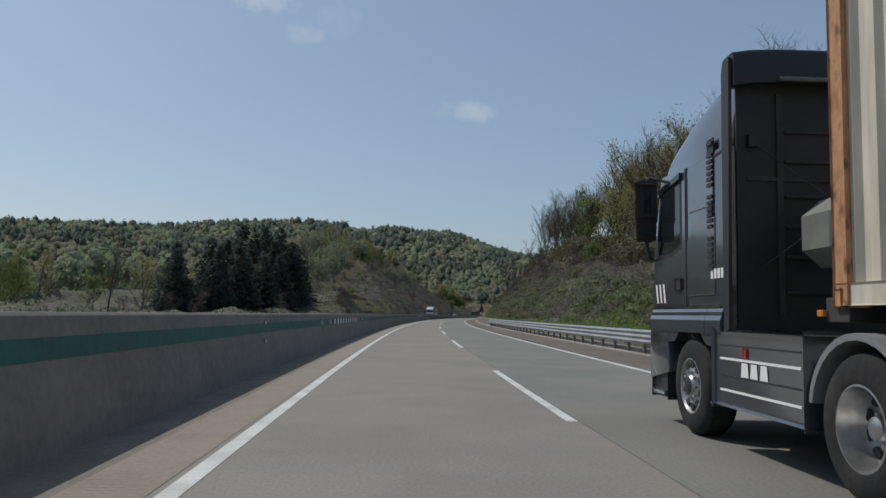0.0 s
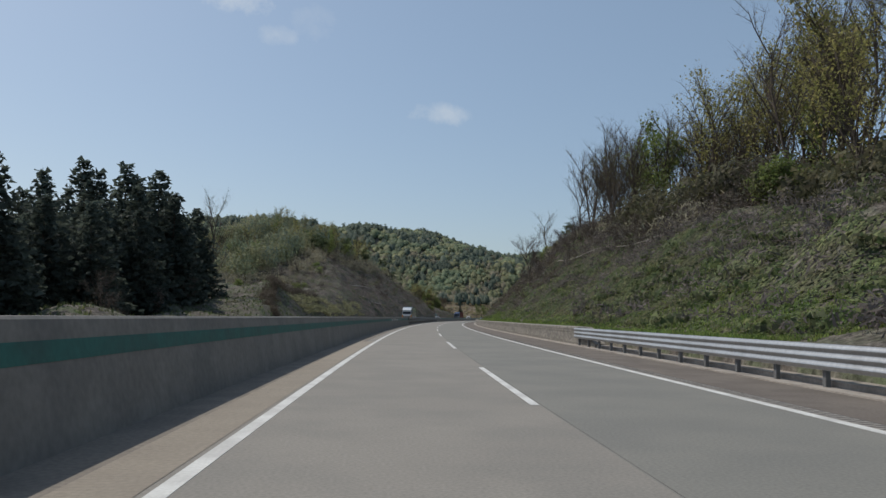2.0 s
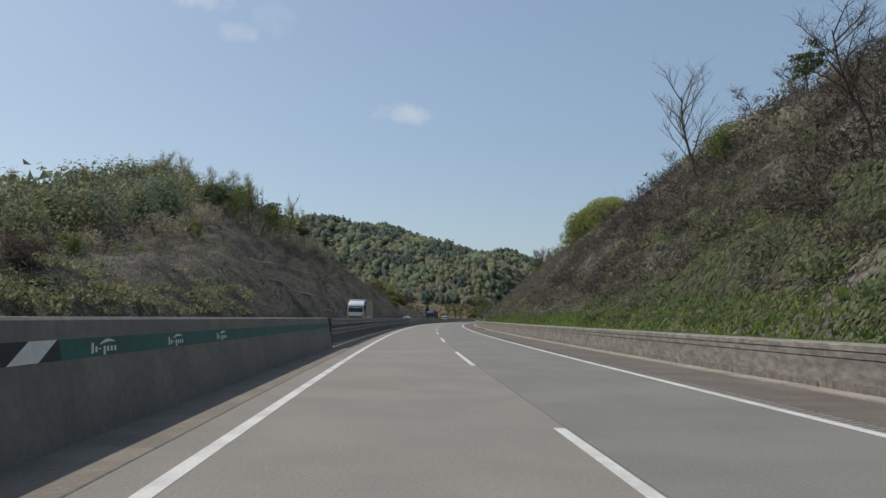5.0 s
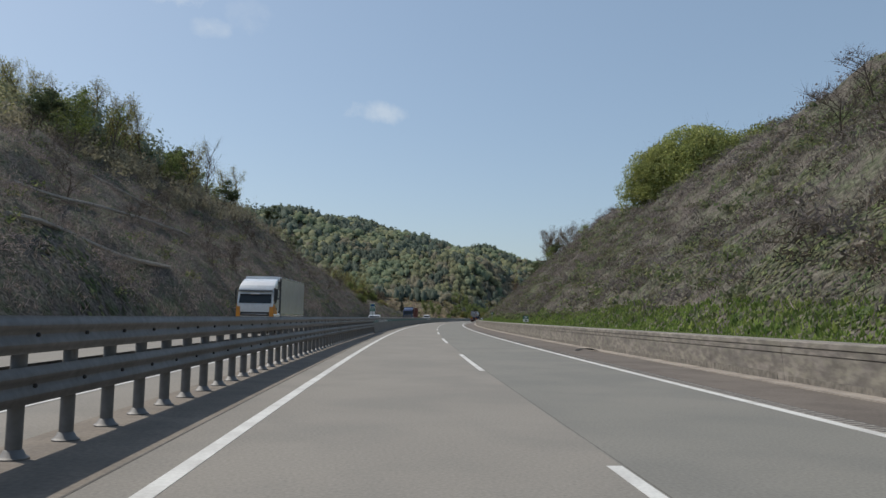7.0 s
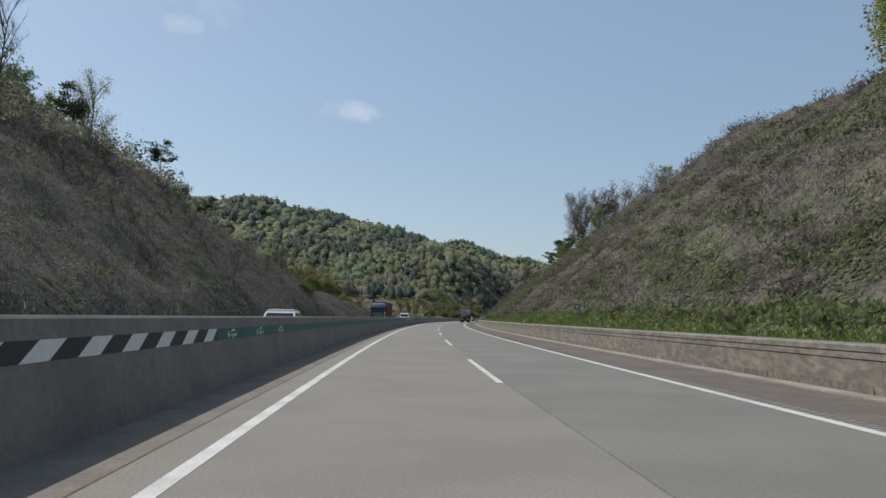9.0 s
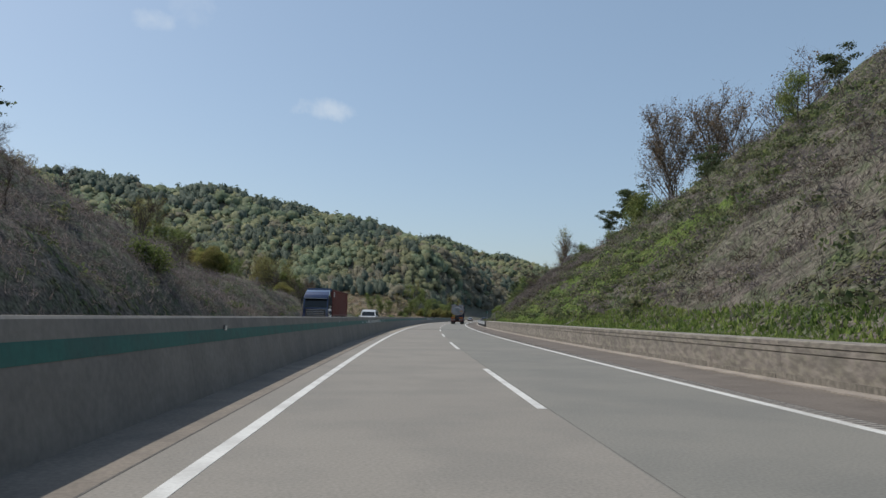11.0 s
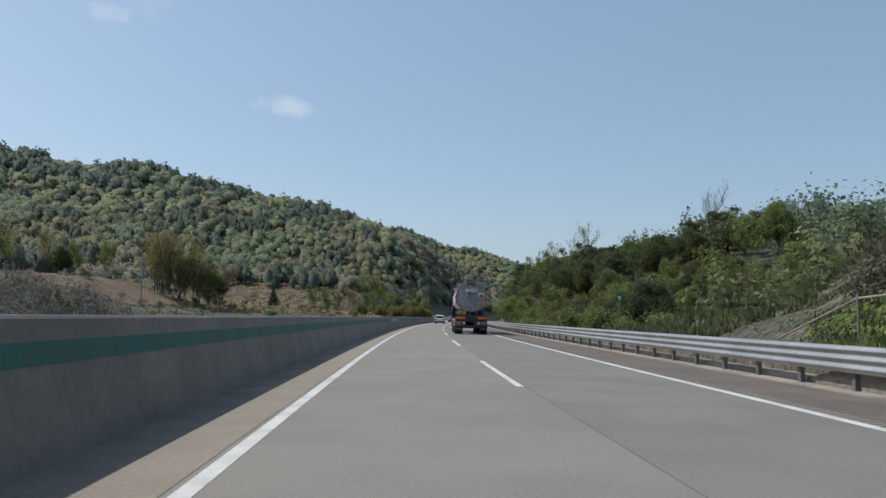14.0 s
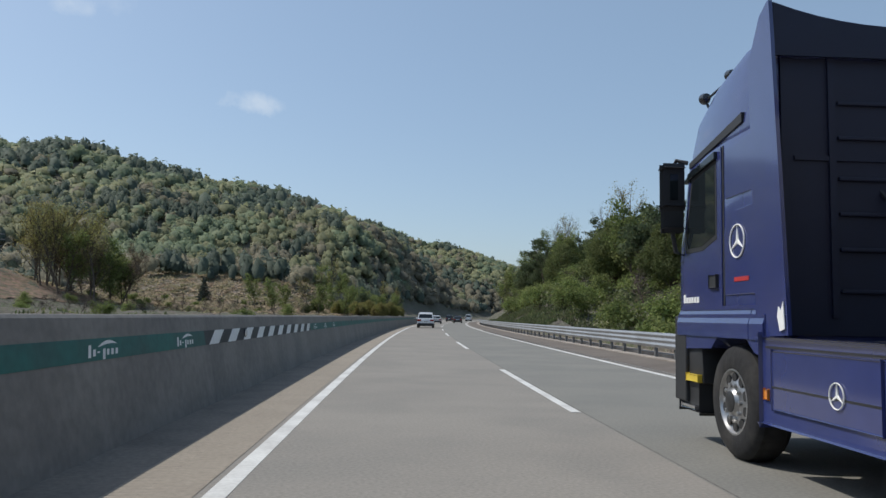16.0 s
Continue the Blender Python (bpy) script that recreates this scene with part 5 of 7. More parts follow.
creepers("bank_creepers", vine, "streaks of green creepers across the cutting", 70000, 68, 236, 372, 14, 31, 0.12, 0.1, lambda q, s, d: (q > 0.05) & (lump_d(s / 17 + d / 9, d / 23) > -0.02), 2)
pale_twig = leaf_mat("pale_dead_twigs", (0.25, 0.21, 0.185), (((0.24, 0.195, 0.17), 0.7), ((0.4, 0.34, 0.29), 0.5)), 0.3, 0.85, 0.2, tones=0.4)
tufts("bank_twigs", pale_twig, "pale dead twigs tangled over the cutting", 42000, 66, 196, 376, 12.6, 30, 0.42, 0.24, lambda q, s, d: q < 0.3, 2, 0.06)
tufts("bank_twigs", pale_twig, "pale dead twigs high on the bank", 26000, 67, 118, 200, 17, 32, 0.42, 0.24, lambda q, s, d: q < 0.2, 2, 0.06)
# dark brush kept low to imitate the shade in gaps between the twigs
far_wood("bank_bushes", dark_twig, "low dark brush standing in for shaded gaps between twigs on the cutting", 700, 56, zone_strip(206, 374, 13, 27), 0.8, 0.5, 70, 0.12, 0.6, 0.2)

# ---- vehicles ----
rubber = material("tyre_rubber", (0.022, 0.022, 0.023), 0.85, vary=(((0.05, 0.047, 0.043), 0.6),), grain=0.2, grain_scale=14, bump=0.3, spec=0.25, mask_scale=3)
rim_m = material("brushed_wheel_metal", (0.5, 0.5, 0.5), 0.35, 0.9, vary=(((0.3, 0.29, 0.28), 0.5),), grain=0.1, grain_scale=20, bump=0.05, mask_scale=4)
dark_rim = material("dark_hub_metal", (0.06, 0.06, 0.06), 0.5, 0.6, grain=0.2, grain_scale=12, bump=0.1)
lamp_black = material("glossy_black_housing", (0.02, 0.02, 0.022), 0.18, grain=0, bump=0, coat=0.6)
plastic = material("black_plastic", (0.02, 0.021, 0.023), 0.55, vary=(((0.04, 0.04, 0.042), 0.4),), grain=0.1, grain_scale=12, bump=0.08)
frame_m = material("dark_chassis_steel", (0.03, 0.03, 0.032), 0.7, vary=(((0.07, 0.06, 0.05), 0.6),), grain=0.25, grain_scale=9, bump=0.2, mask_scale=2)
glass = material("tinted_vehicle_glass", (0.012, 0.016, 0.019), 0.04, grain=0, bump=0, spec=0.5)
chrome = material("polished_metal", (0.7, 0.7, 0.72), 0.15, 1.0, grain=0.03, bump=0)
orange = material("orange_reflective_strip", (0.68, 0.27, 0.03), 0.45, vary=(((0.5, 0.2, 0.04), 0.5),), grain=0.1, bump=0.02, mask_scale=2.0)
red_l = material("red_lamp_glass", (0.3, 0.015, 0.012), 0.15, grain=0, bump=0, coat=0.6)
amber_l = material("amber_lamp_glass", (0.6, 0.2, 0.02), 0.15, grain=0, bump=0, coat=0.6)
clear_l = material("clear_lamp_glass", (0.65, 0.66, 0.68), 0.12, grain=0, bump=0, coat=0.6)
yellow = material("yellow_plate", (0.62, 0.46, 0.05), 0.45, grain=0.08, bump=0)
sign_w = material("white_label", (0.8, 0.8, 0.78), 0.5, grain=0.04, bump=0)
red_p = material("red_label", (0.42, 0.03, 0.03), 0.5, vary=(((0.3, 0.03, 0.03), 0.5),), grain=0.1, bump=0, mask_scale=2.5)
ink = material("dark_print", (0.05, 0.05, 0.06), 0.6, grain=0, bump=0)


def paint(name, base, dirt, coat=1.0, rough=0.22, metal=0.0):
    return material(name, base, rough, metal, vary=((dirt, 0.35),), grain=0.06, grain_scale=5, bump=0.02, coat=coat, mask_scale=1.1)


charcoal = paint("charcoal_truck_paint", (0.14, 0.148, 0.165), (0.12, 0.12, 0.122), 1.0, 0.24, 0.65)
navy = paint("blue_truck_paint", (0.034, 0.046, 0.158), (0.06, 0.07, 0.16))
# body blue again, darkened in the colour for the shaded rear of the cab
navy_shaded = paint("shaded_navy_rear_paint", (0.008, 0.011, 0.034), (0.014, 0.016, 0.034), 0.0, 0.6)
deep_blue = paint("deep_blue_truck_paint", (0.02, 0.035, 0.10), (0.04, 0.05, 0.1))
white_p = paint("white_vehicle_paint", (0.72, 0.73, 0.74), (0.6, 0.59, 0.57))
silver_p = paint("silver_vehicle_paint", (0.42, 0.43, 0.45), (0.36, 0.36, 0.36))
black_p = paint("black_vehicle_paint", (0.02, 0.021, 0.024), (0.05, 0.05, 0.05))
red_c = material("red_brown_container_steel", (0.17, 0.035, 0.03), 0.6, vary=(((0.12, 0.03, 0.025), 0.6), ((0.22, 0.06, 0.04), 0.4)), grain=0.12, grain_scale=6, bump=0.1)
cream_c = material("cream_container_steel", (0.55, 0.5, 0.4), 0.6, vary=(((0.4, 0.33, 0.23), 0.6), ((0.62, 0.58, 0.5), 0.5)), grain=0.15, grain_scale=6, bump=0.12, stretch=(1, 1, 0.25))
rust_c = material("rusty_orange_steel", (0.44, 0.23, 0.11), 0.75, vary=(((0.52, 0.37, 0.23), 0.7), ((0.32, 0.12, 0.05), 0.7), ((0.1, 0.05, 0.03), 0.8)), grain=0.2, grain_scale=14, bump=0.3, mask_scale=2.2, mask_lo=0.54, mask_hi=0.66, stretch=(1, 1, 0.6))
tank_w = material("white_tank_paint", (0.7, 0.69, 0.67), 0.4, vary=(((0.58, 0.56, 0.52), 0.5),), grain=0.06, grain_scale=6, bump=0.03, coat=0.3, mask_scale=0.7)
tank_g = material("dull_tank_end_metal", (0.3, 0.31, 0.32), 0.48, 0.5, vary=(((0.17, 0.175, 0.18), 0.75), ((0.42, 0.42, 0.42), 0.55)), grain=0.18, grain_scale=7, bump=0.1, mask_scale=2.2)
dull_tank = material("dull_grey_green_tank_paint", (0.16, 0.168, 0.15), 0.6, vary=(((0.11, 0.115, 0.105), 0.6), ((0.2, 0.195, 0.17), 0.5)), grain=0.12, grain_scale=7, bump=0.08)
mud_g = material("grey_mudguard_plastic", (0.2, 0.2, 0.21), 0.6, vary=(((0.3, 0.28, 0.26), 0.5),), grain=0.12, grain_scale=8, bump=0.1)

def lettering(body, size, x, z, mat, parent, y=-0.022, name="lettering"):
    """Raised flat letters, upright and facing the traffic."""
    c = bpy.data.curves.new(name, "FONT")
    c.body, c.size, c.extrude, c.align_x = body, size, 0.002, "CENTER"
    tmp = bpy.data.objects.new(name, c)
    scene.collection.objects.link(tmp)
    bpy.context.view_layer.update()
    me = bpy.data.meshes.new_from_object(tmp.evaluated_get(bpy.context.evaluated_depsgraph_get()))
    bpy.data.objects.remove(tmp)
    me.materials.clear()
    me.materials.append(mat)
    o = new(name, me)
    o.parent = parent
    o.matrix_basis = pose(x, y, z, 90)
    return o


WHEELS = {}


def wheel(parent, x, y, r, width, side, rim=None, deep=False):
    """A road wheel with its outer face at x; side -1 looks left."""
    key = (r, width, side, deep, rim.name if rim else "")
    if key not in WHEELS:
        w, k = width, side
        t = Geo().lathe([(r * 0.56, 0), (r * 0.62, 0.012 * k), (r * 0.9, 0.0), (r * 0.97, -0.03 * k), (r, -0.06 * k), (r * 0.985, -0.1 * k), (r, -0.12 * k), (r, -(w - 0.05) * k), (r * 0.93, -w * k), (r * 0.56, -w * k)], 36, None, False).mesh("wheel", rubber, 35)
        g = Geo()
        if deep:
            g.lathe([(r * 0.58, 0.006 * k), (r * 0.55, 0.008 * k), (r * 0.53, -0.05 * k), (r * 0.49, -0.17 * k), (r * 0.46, -0.2 * k), (r * 0.2, -0.2 * k), (r * 0.17, -0.19 * k), (r * 0.16, -0.1 * k), (r * 0.1, -0.085 * k), (0.004, -0.085 * k)], 28, None, False)
        else:
            g.lathe([(r * 0.58, 0.006 * k), (r * 0.55, 0.008 * k), (r * 0.52, -0.02 * k), (r * 0.45, -0.035 * k), (r * 0.36, -0.01 * k), (r * 0.24, 0.0 * k), (r * 0.2, 0.03 * k), (r * 0.1, 0.04 * k), (0.004, 0.04 * k)], 28, None, False)
        h, nuts = Geo(), Geo()
        for i in range(10):
            a = 6.283 * i / 10
            q = r * (0.26 if deep else 0.3)
            o = -0.205 * k if deep else -0.008 * k
            nuts.lathe([(0.02, o), (0.02, o + 0.03 * k), (0.006, o + 0.036 * k)], 6, Matrix.Translation((0, q * math.cos(a), q * math.sin(a))))
            q, a = r * 0.43, a + 0.314
            o = -0.205 * k if deep else -0.03 * k
            h.lathe([(0.045, o - 0.01 * k), (0.045, o + 0.02 * k)], 12, Matrix.Translation((0, q * math.cos(a), q * math.sin(a))))
        if not deep:
            h.lathe([(r * 0.19, 0.0), (r * 0.185, 0.036 * k), (r * 0.12, 0.05 * k), (0.01, 0.052 * k)], 20)
        WHEELS[key] = (t, g.mesh("rim", rim or rim_m, 35), h.mesh("hole_ring", dark_rim, 35), nuts.mesh("nut_ring", rim or rim_m, 35))
    t, g, h, nuts = WHEELS[key]
    w = part("wheel", t, rubber, parent, m=pose(x, y, r))
    part("rim", g, rim or rim_m, w)
    tagged(part("hole_ring", h, dark_rim, w), kind="stuff")
    tagged(part("nut_ring", nuts, rim or rim_m, w), kind="stuff")
    return w


def arch(yc, zc, r, y0, y1, z0, z1, n=12):
    """Side outline (y, z) of a panel from y0 to y1 with a wheel opening cut in its lower edge."""
    pts = [(y0, z1), (y0, z0)]
    for i in range(n + 1):
        a = math.pi - math.pi * i / n
        y, z = yc + r * math.cos(a), zc + r * math.sin(a)
        if y0 < y < y1 and z > z0:
            pts.append((y, z))
    return pts + [(y1, z0), (y1, z1)]


def fender(parent, y, r, x0, x1, mat, a0=10, a1=170, t=0.05, lip=True):
    g = Geo()
    rings = []
    for i in range(15):
        a = radians(a0 + (a1 - a0) * i / 14)
        c, s = math.cos(a), math.sin(a)
        rings.append([(x0, y + r * c, 0.52 + r * s), (x1, y + r * c, 0.52 + r * s), (x1, y + (r + t) * c, 0.52 + (r + t) * s), (x0, y + (r + t) * c, 0.52 + (r + t) * s)])
    g.loft(rings)
    return part("mudguard", g, mat, parent, smooth=35)


def tractor(name, body, label, style):
    """A tractor unit; its origin lies on the road under the front axle, y ahead."""
    t = tagged(new(name), label, "truck")
    yb, yf = (-0.8 if style == "blue" else -0.93), 1.34
    roof = [(yb, 1.1), (yf - 0.02, 1.1), (yf, 1.5), (yf - 0.02, 1.95), (yf - 0.12, 2.35), (yf - 0.33, 2.95)]
    if style == "blue":
        roof += [(yf - 0.46, 3.34), (0.42, 3.62), (-0.2, 3.78), (yb, 3.82)]
    else:
        roof += [(yf - 0.55, 3.22), (0.25, 3.52), (-0.35, 3.7), (yb, 3.74)]
    # the upper cab draws in towards the roof
    shell = Geo().prism([(yb, 2.96), (yf - 0.34, 2.96)] + roof[6:], -1.2, 1.2, 0.13 if style == "grey" else 0.06)
    shell.v = [(p[0] * (1 - (0.16 if style == "grey" else 0.07) * (p[2] - 2.96) / 0.8), p[1], p[2]) for p in shell.v]
    shell.prism(roof[:5] + [(yf - 0.33, 2.99), (yb, 2.99)], -1.2, 1.2, 0.04)
    cab = part("cab", shell, body, t, smooth=35)
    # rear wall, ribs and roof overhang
    part("rear_wall", Geo().box(-1.1, 1.1, yb - 0.03, yb - 0.005, 1.15, 3.6), navy_shaded if style == "blue" else plastic, t)
    g = Geo()
    for z in (1.5, 1.85, 2.15, 2.45, 2.8, 3.1):
        g.box(-0.62, 1.0, yb - 0.06, yb - 0.028, z, z + 0.035, 0.012)
    g.box(-0.7, -0.64, yb - 0.055, yb - 0.028, 1.3, 3.5).box(-1.0, 1.0, yb - 0.05, yb - 0.028, 2.62, 2.66)
    part("rear_ribs", g, navy_shaded if style == "blue" else frame_m, t)
    for k in (-1, 1):
        # side deflector behind the cab
        if style == "blue":
            edge = [(-1.13, 1.15), (-0.58, 1.12), (-0.5, 3.55), (-0.72, 3.9), (-0.87, 3.98), (-0.9, 3.98)]
        else:
            edge = [(yb - 0.1, 1.15), (yb + 0.02, 1.12), (yb + 0.02, 3.7), (yb - 0.02, 3.82), (yb - 0.16, 3.82)]
        g = Geo().prism(edge, k * 1.195, k * 1.228)
        part("side_deflector", g, body if style == "blue" else plastic, t)
    rings = []
    for i in range(13):
        x = -1.19 + 2.38 * i / 12
        if style == "blue":
            # the roof fairing dips in the middle and rises at its corners
            z = 3.78 + 0.19 * (abs(x) / 1.2) ** 2.2
            rings.append([(x, yb - 0.1, z), (x, yb + 0.02, z - 0.02), (x, yb + 0.26, 3.56), (x, yb + 0.24, 3.5), (x, yb - 0.1, 3.5)])
        else:
            z = 3.92 - 0.05 * (abs(x) / 1.2) ** 6
            rings.append([(x, yb - 0.2, z - 0.05), (x, yb - 0.16, z), (x, yb + 0.04, z - 0.01), (x, yb + 0.09, z - 0.1), (x, yb + 0.06, z - 0.32), (x, yb - 0.2, z - 0.34)])
    fairing = part("roof_spoiler", Geo().loft(rings), plastic if style == "grey" else body, t, smooth=40)
    if style == "blue":
        part("fairing_back", Geo().loft([[(x, yb - 0.106, 3.5), (x, yb - 0.106, 3.775 + 0.19 * (abs(x) / 1.2) ** 2.2), (x, yb - 0.09, 3.775 + 0.19 * (abs(x) / 1.2) ** 2.2), (x, yb - 0.09, 3.5)] for x in [-1.19 + 2.38 * i / 12 for i in range(13)]]), navy_shaded, fairing)
    else:
        part("fairing_bar", Geo().tube([(-0.75, yb - 0.23, 3.6), (1.1, yb - 0.23, 3.6)], 0.025, 8), dull, fairing)
    # lower cab: bumper and wheel opening
    for k in (-1, 1):
        x0, x1 = (k * 0.9, k * 1.235)
        part("wheel_opening", Geo().prism(arch(-0.08 if style == "blue" else 0.0, 0.52, 0.66, yb + 0.05, yf - 0.05, 0.95, 1.32), x0, x1), body, t, smooth=40)
        part("wheel_well", Geo().prism([(-0.62, 0.6), (-0.62, 1.1), (0.62, 1.1), (0.62, 0.6)], k * 0.8, k * 0.9), plastic, t)
        part("bumper_side", Geo().prism([(0.66, 0.62), (0.72, 1.1), (yf, 1.1), (yf + 0.03, 0.7), (yf, 0.5)], x0, x1 - k * 0.03 * (style == "blue"), 0.02), plastic if style == "blue" else body, t, smooth=40)
        # sloping shelf above the wheel opening, in two panels
        for y0, y1 in ((-0.46, yf - 0.05), (yb + 0.06, -0.475)):
            part("wing_ledge", Geo().loft([[(k * 1.17, y, 1.1), (k * 1.25, y, 1.1), (k * 1.25, y, 1.235), (k * 1.213, y, 1.355), (k * 1.17, y, 1.36)] for y in (y0, y1)]), body, t)
        part("step", Geo().box(k * 0.9, k * 1.2, 0.72, yf - 0.05, 0.32, 0.62, 0.03), plastic, t)
        if style == "blue":
            part("corner_trim", Geo().prism([(1.05, 0.4), (1.05, 1.12), (yf - 0.02, 1.3), (yf + 0.04, 1.3), (yf + 0.045, 0.4)], k * 1.1, k * 1.243, 0.02), plastic, t)
        part("step_tread", Geo().box(k * 0.95, k * 1.235, 0.8, yf - 0.15, 0.34, 0.38, 0.01), chrome, t)
        if style == "blue":
            part("step_marker", Geo().box(k * 1.1, k * 1.246, 0.7, 1.03, 0.63, 0.7, 0.008), yellow, t)
            part("wing_badge", Geo().prism([(0.82, 1.235), (0.95, 1.2), (1.08, 1.235), (1.06, 1.26), (0.95, 1.24), (0.84, 1.26)], k * 1.236, k * 1.242), sign_w, t)
        part("fender_back", Geo().prism([(-0.95, 0.62), (-0.95, 1.12), (-0.6, 1.14), (-0.66, 0.9), (-0.7, 0.55)], x0, x1, 0.015), body, t)
        # door, window, panels
        xd = k * 1.2
        door = part("door", Geo().prism([(0.16, 1.36), (1.2, 1.36), (1.2, 1.9), (0.98, 2.82), (0.16, 2.95)], xd, xd + k * 0.014, 0.006), body, t)
        part("window", Geo().prism([(0.3, 2.1), (0.62, 2.02), (1.02, 2.02), (1.06, 2.12), (0.88, 2.72), (0.3, 2.8)], xd + k * 0.012, xd + k * 0.02), glass, door)
        part("window_trim", Geo().prism([(0.26, 2.06), (0.62, 1.97), (1.08, 1.97), (1.1, 2.12), (0.9, 2.78), (0.26, 2.86)], xd + k * 0.008, xd + k * 0.017), plastic, door)
        part("handle", Geo().box(xd, xd + k * 0.035, 0.24, 0.42, 1.58, 1.7, 0.01), plastic, door)
        part("rain_guard", Geo().prism([(0.24, 2.84), (0.9, 2.76), (0.95, 2.72), (0.95, 2.82), (0.24, 2.92)], xd + k * 0.01, xd + k * 0.05, 0.008), glass, door)
        part("locker_lid", Geo().prism([(-0.66, 1.5), (0.1, 1.5), (0.1, 2.12), (-0.1, 2.28), (-0.66, 2.3)], xd, xd + k * 0.012, 0.005), body, t)
        part("sleeper_panel", Geo().prism([(-0.62, 2.42), (0.08, 2.42), (0.08, 2.9), (-0.62, 2.95)], xd, xd + k * 0.01, 0.005), body, t)
        g = Geo().prism([(-0.8, 1.36), (1.24, 1.36), (1.24, 1.4), (-0.8, 1.4)], xd, xd + k * 0.018)
        part("trim_line", g, body if style == "blue" else chrome, t)
        part("seam", Geo().box(xd, xd + k * 0.006, 0.115, 0.14, 1.36, 2.95), plastic, t)
        part("side_skirt", Geo().box(k * 1.0, k * 1.24, -2.5, -0.72, 0.42, 1.13, 0.04), body, t, smooth=35)
        g = Geo()
        if style == "grey":
            for z in (0.56, 0.86):
                g.box(k * 1.236, k * 1.246, -2.4, -0.85, z, z + 0.022)
            part("skirt_line", g, sign_w, t)
            g = Geo()
            for z in (0.7, 0.99):
                g.box(k * 1.236, k * 1.243, -2.4, -0.85, z, z + 0.016)
            part("skirt_groove", g, plastic, t)
            g = Geo()
            for i, w in enumerate((0.16, 0.15, 0.15)):
                y = -1.32 - 0.19 * i
                g.add([(k * 1.247, y, 0.72), (k * 1.247, y - w, 0.72), (k * 1.247, y - w + 0.02, 0.85), (k * 1.247, y - 0.02, 0.85)], [(0, 1, 2, 3)])
            part("emblem", g, sign_w, t)
            part("emblem_badge", Geo().box(k * 1.238, k * 1.25, -1.45, -1.38, 0.9, 0.98, 0.006), red_p, t)
            grille = part("vent_grille", Geo().box(k * 1.2, k * 1.207, -0.645, -0.485, 1.73, 3.12, 0.003), plastic, t)
            for i in range(22):
                if i % 7 != 6:
                    part("slat", Geo().box(k * 1.205, k * 1.225, -0.63, -0.5, 1.75 + i * 0.062, 1.786 + i * 0.062), plastic, grille)
            g = Geo()
            for i in range(3):
                g.add([(k * 1.222, 1.1 - 0.13 * i, 1.43), (k * 1.222, 1.04 - 0.13 * i, 1.43), (k * 1.222, 1.1 - 0.13 * i, 1.66), (k * 1.222, 1.16 - 0.13 * i, 1.66)], [(0, 1, 2, 3)])
            part("door_graphic", g, sign_w, t)
            g = Geo()
            for i in range(4):
                g.box(k * 1.208, k * 1.214, -0.88 + 0.085 * i, -0.82 + 0.085 * i, 1.66, 1.76)
            part("number_bars", g, sign_w, t)
            part("cab_seam", Geo().prism([(-0.9, 2.93), (0.95, 2.76), (0.95, 2.78), (-0.9, 2.96)], xd, xd + k * 0.008), plastic, t)
        elif style == "blue":
            part("skirt_panel", Geo().box(k * 1.236, k * 1.252, -2.35, -0.9, 0.55, 1.02, 0.01), body, t)
            part("skirt_groove", Geo().box(k * 1.25, k * 1.256, -2.35, -0.9, 0.72, 0.735).box(k * 1.236, k * 1.248, -2.45, -0.78, 1.04, 1.055), plastic, t)
            part("side_marker", Geo().box(k * 1.236, k * 1.256, -0.83, -0.76, 0.62, 0.7, 0.008), amber_l, t)
            for yy, zz, rr, xb in ((-1.85, 0.75, 0.095, 1.256), (-0.2, 1.99, 0.16, 1.214)):
                g = Geo()
                ring = []
                for i in range(24):
                    a = 6.283 * i / 24
                    c, s = math.cos(a), math.sin(a)
                    ring.append([(k * (xb + 0.004), yy + rr * c, zz + rr * s), (k * (xb + 0.004), yy + rr * 0.9 * c, zz + rr * 0.9 * s), (k * (xb + 0.012), yy + rr * 0.93 * c, zz + rr * 0.93 * s), (k * (xb + 0.012), yy + rr * 0.98 * c, zz + rr * 0.98 * s)])
                g.loft(ring + [ring[0]], True, False)
                for a in (90, 210, 330):
                    c, s = math.cos(radians(a)), math.sin(radians(a))
                    g.loft([[(k * xb, yy - 0.16 * rr * s, zz + 0.16 * rr * c), (k * xb, yy + 0.16 * rr * s, zz - 0.16 * rr * c), (k * xb, yy + 0.9 * rr * c, zz + 0.9 * rr * s)], [(k * (xb + 0.008), yy - 0.1 * rr * s, zz + 0.1 * rr * c), (k * (xb + 0.008), yy + 0.1 * rr * s, zz - 0.1 * rr * c), (k * (xb + 0.008), yy + 0.9 * rr * c, zz + 0.9 * rr * s)]])
                part("emblem", g, sign_w, t)
            for i in range(6):
                part("name_bar", Geo().box(k * 1.214, k * 1.22, 1.16 - 0.075 * i, 1.105 - 0.075 * i, 1.44, 1.5 + 0.03 * (i == 0)), sign_w, t)
            part("red_bars", Geo().box(k * 1.21, k * 1.216, -0.42, -0.12, 1.62, 1.66), red_p, t)
            part("roof_stripe", Geo().prism([(-0.3, 3.08), (1.0, 2.89), (1.0, 2.95), (-0.3, 3.17)], xd - k * 0.06, xd + k * 0.008), plastic, t)
            part("cab_seam", Geo().box(xd, xd + k * 0.006, -0.72, -0.7, 1.36, 2.97), plastic, t)
            part("panel_lid", Geo().box(xd, xd + k * 0.016, -0.62, 0.08, 1.16, 1.32, 0.006), body, t)
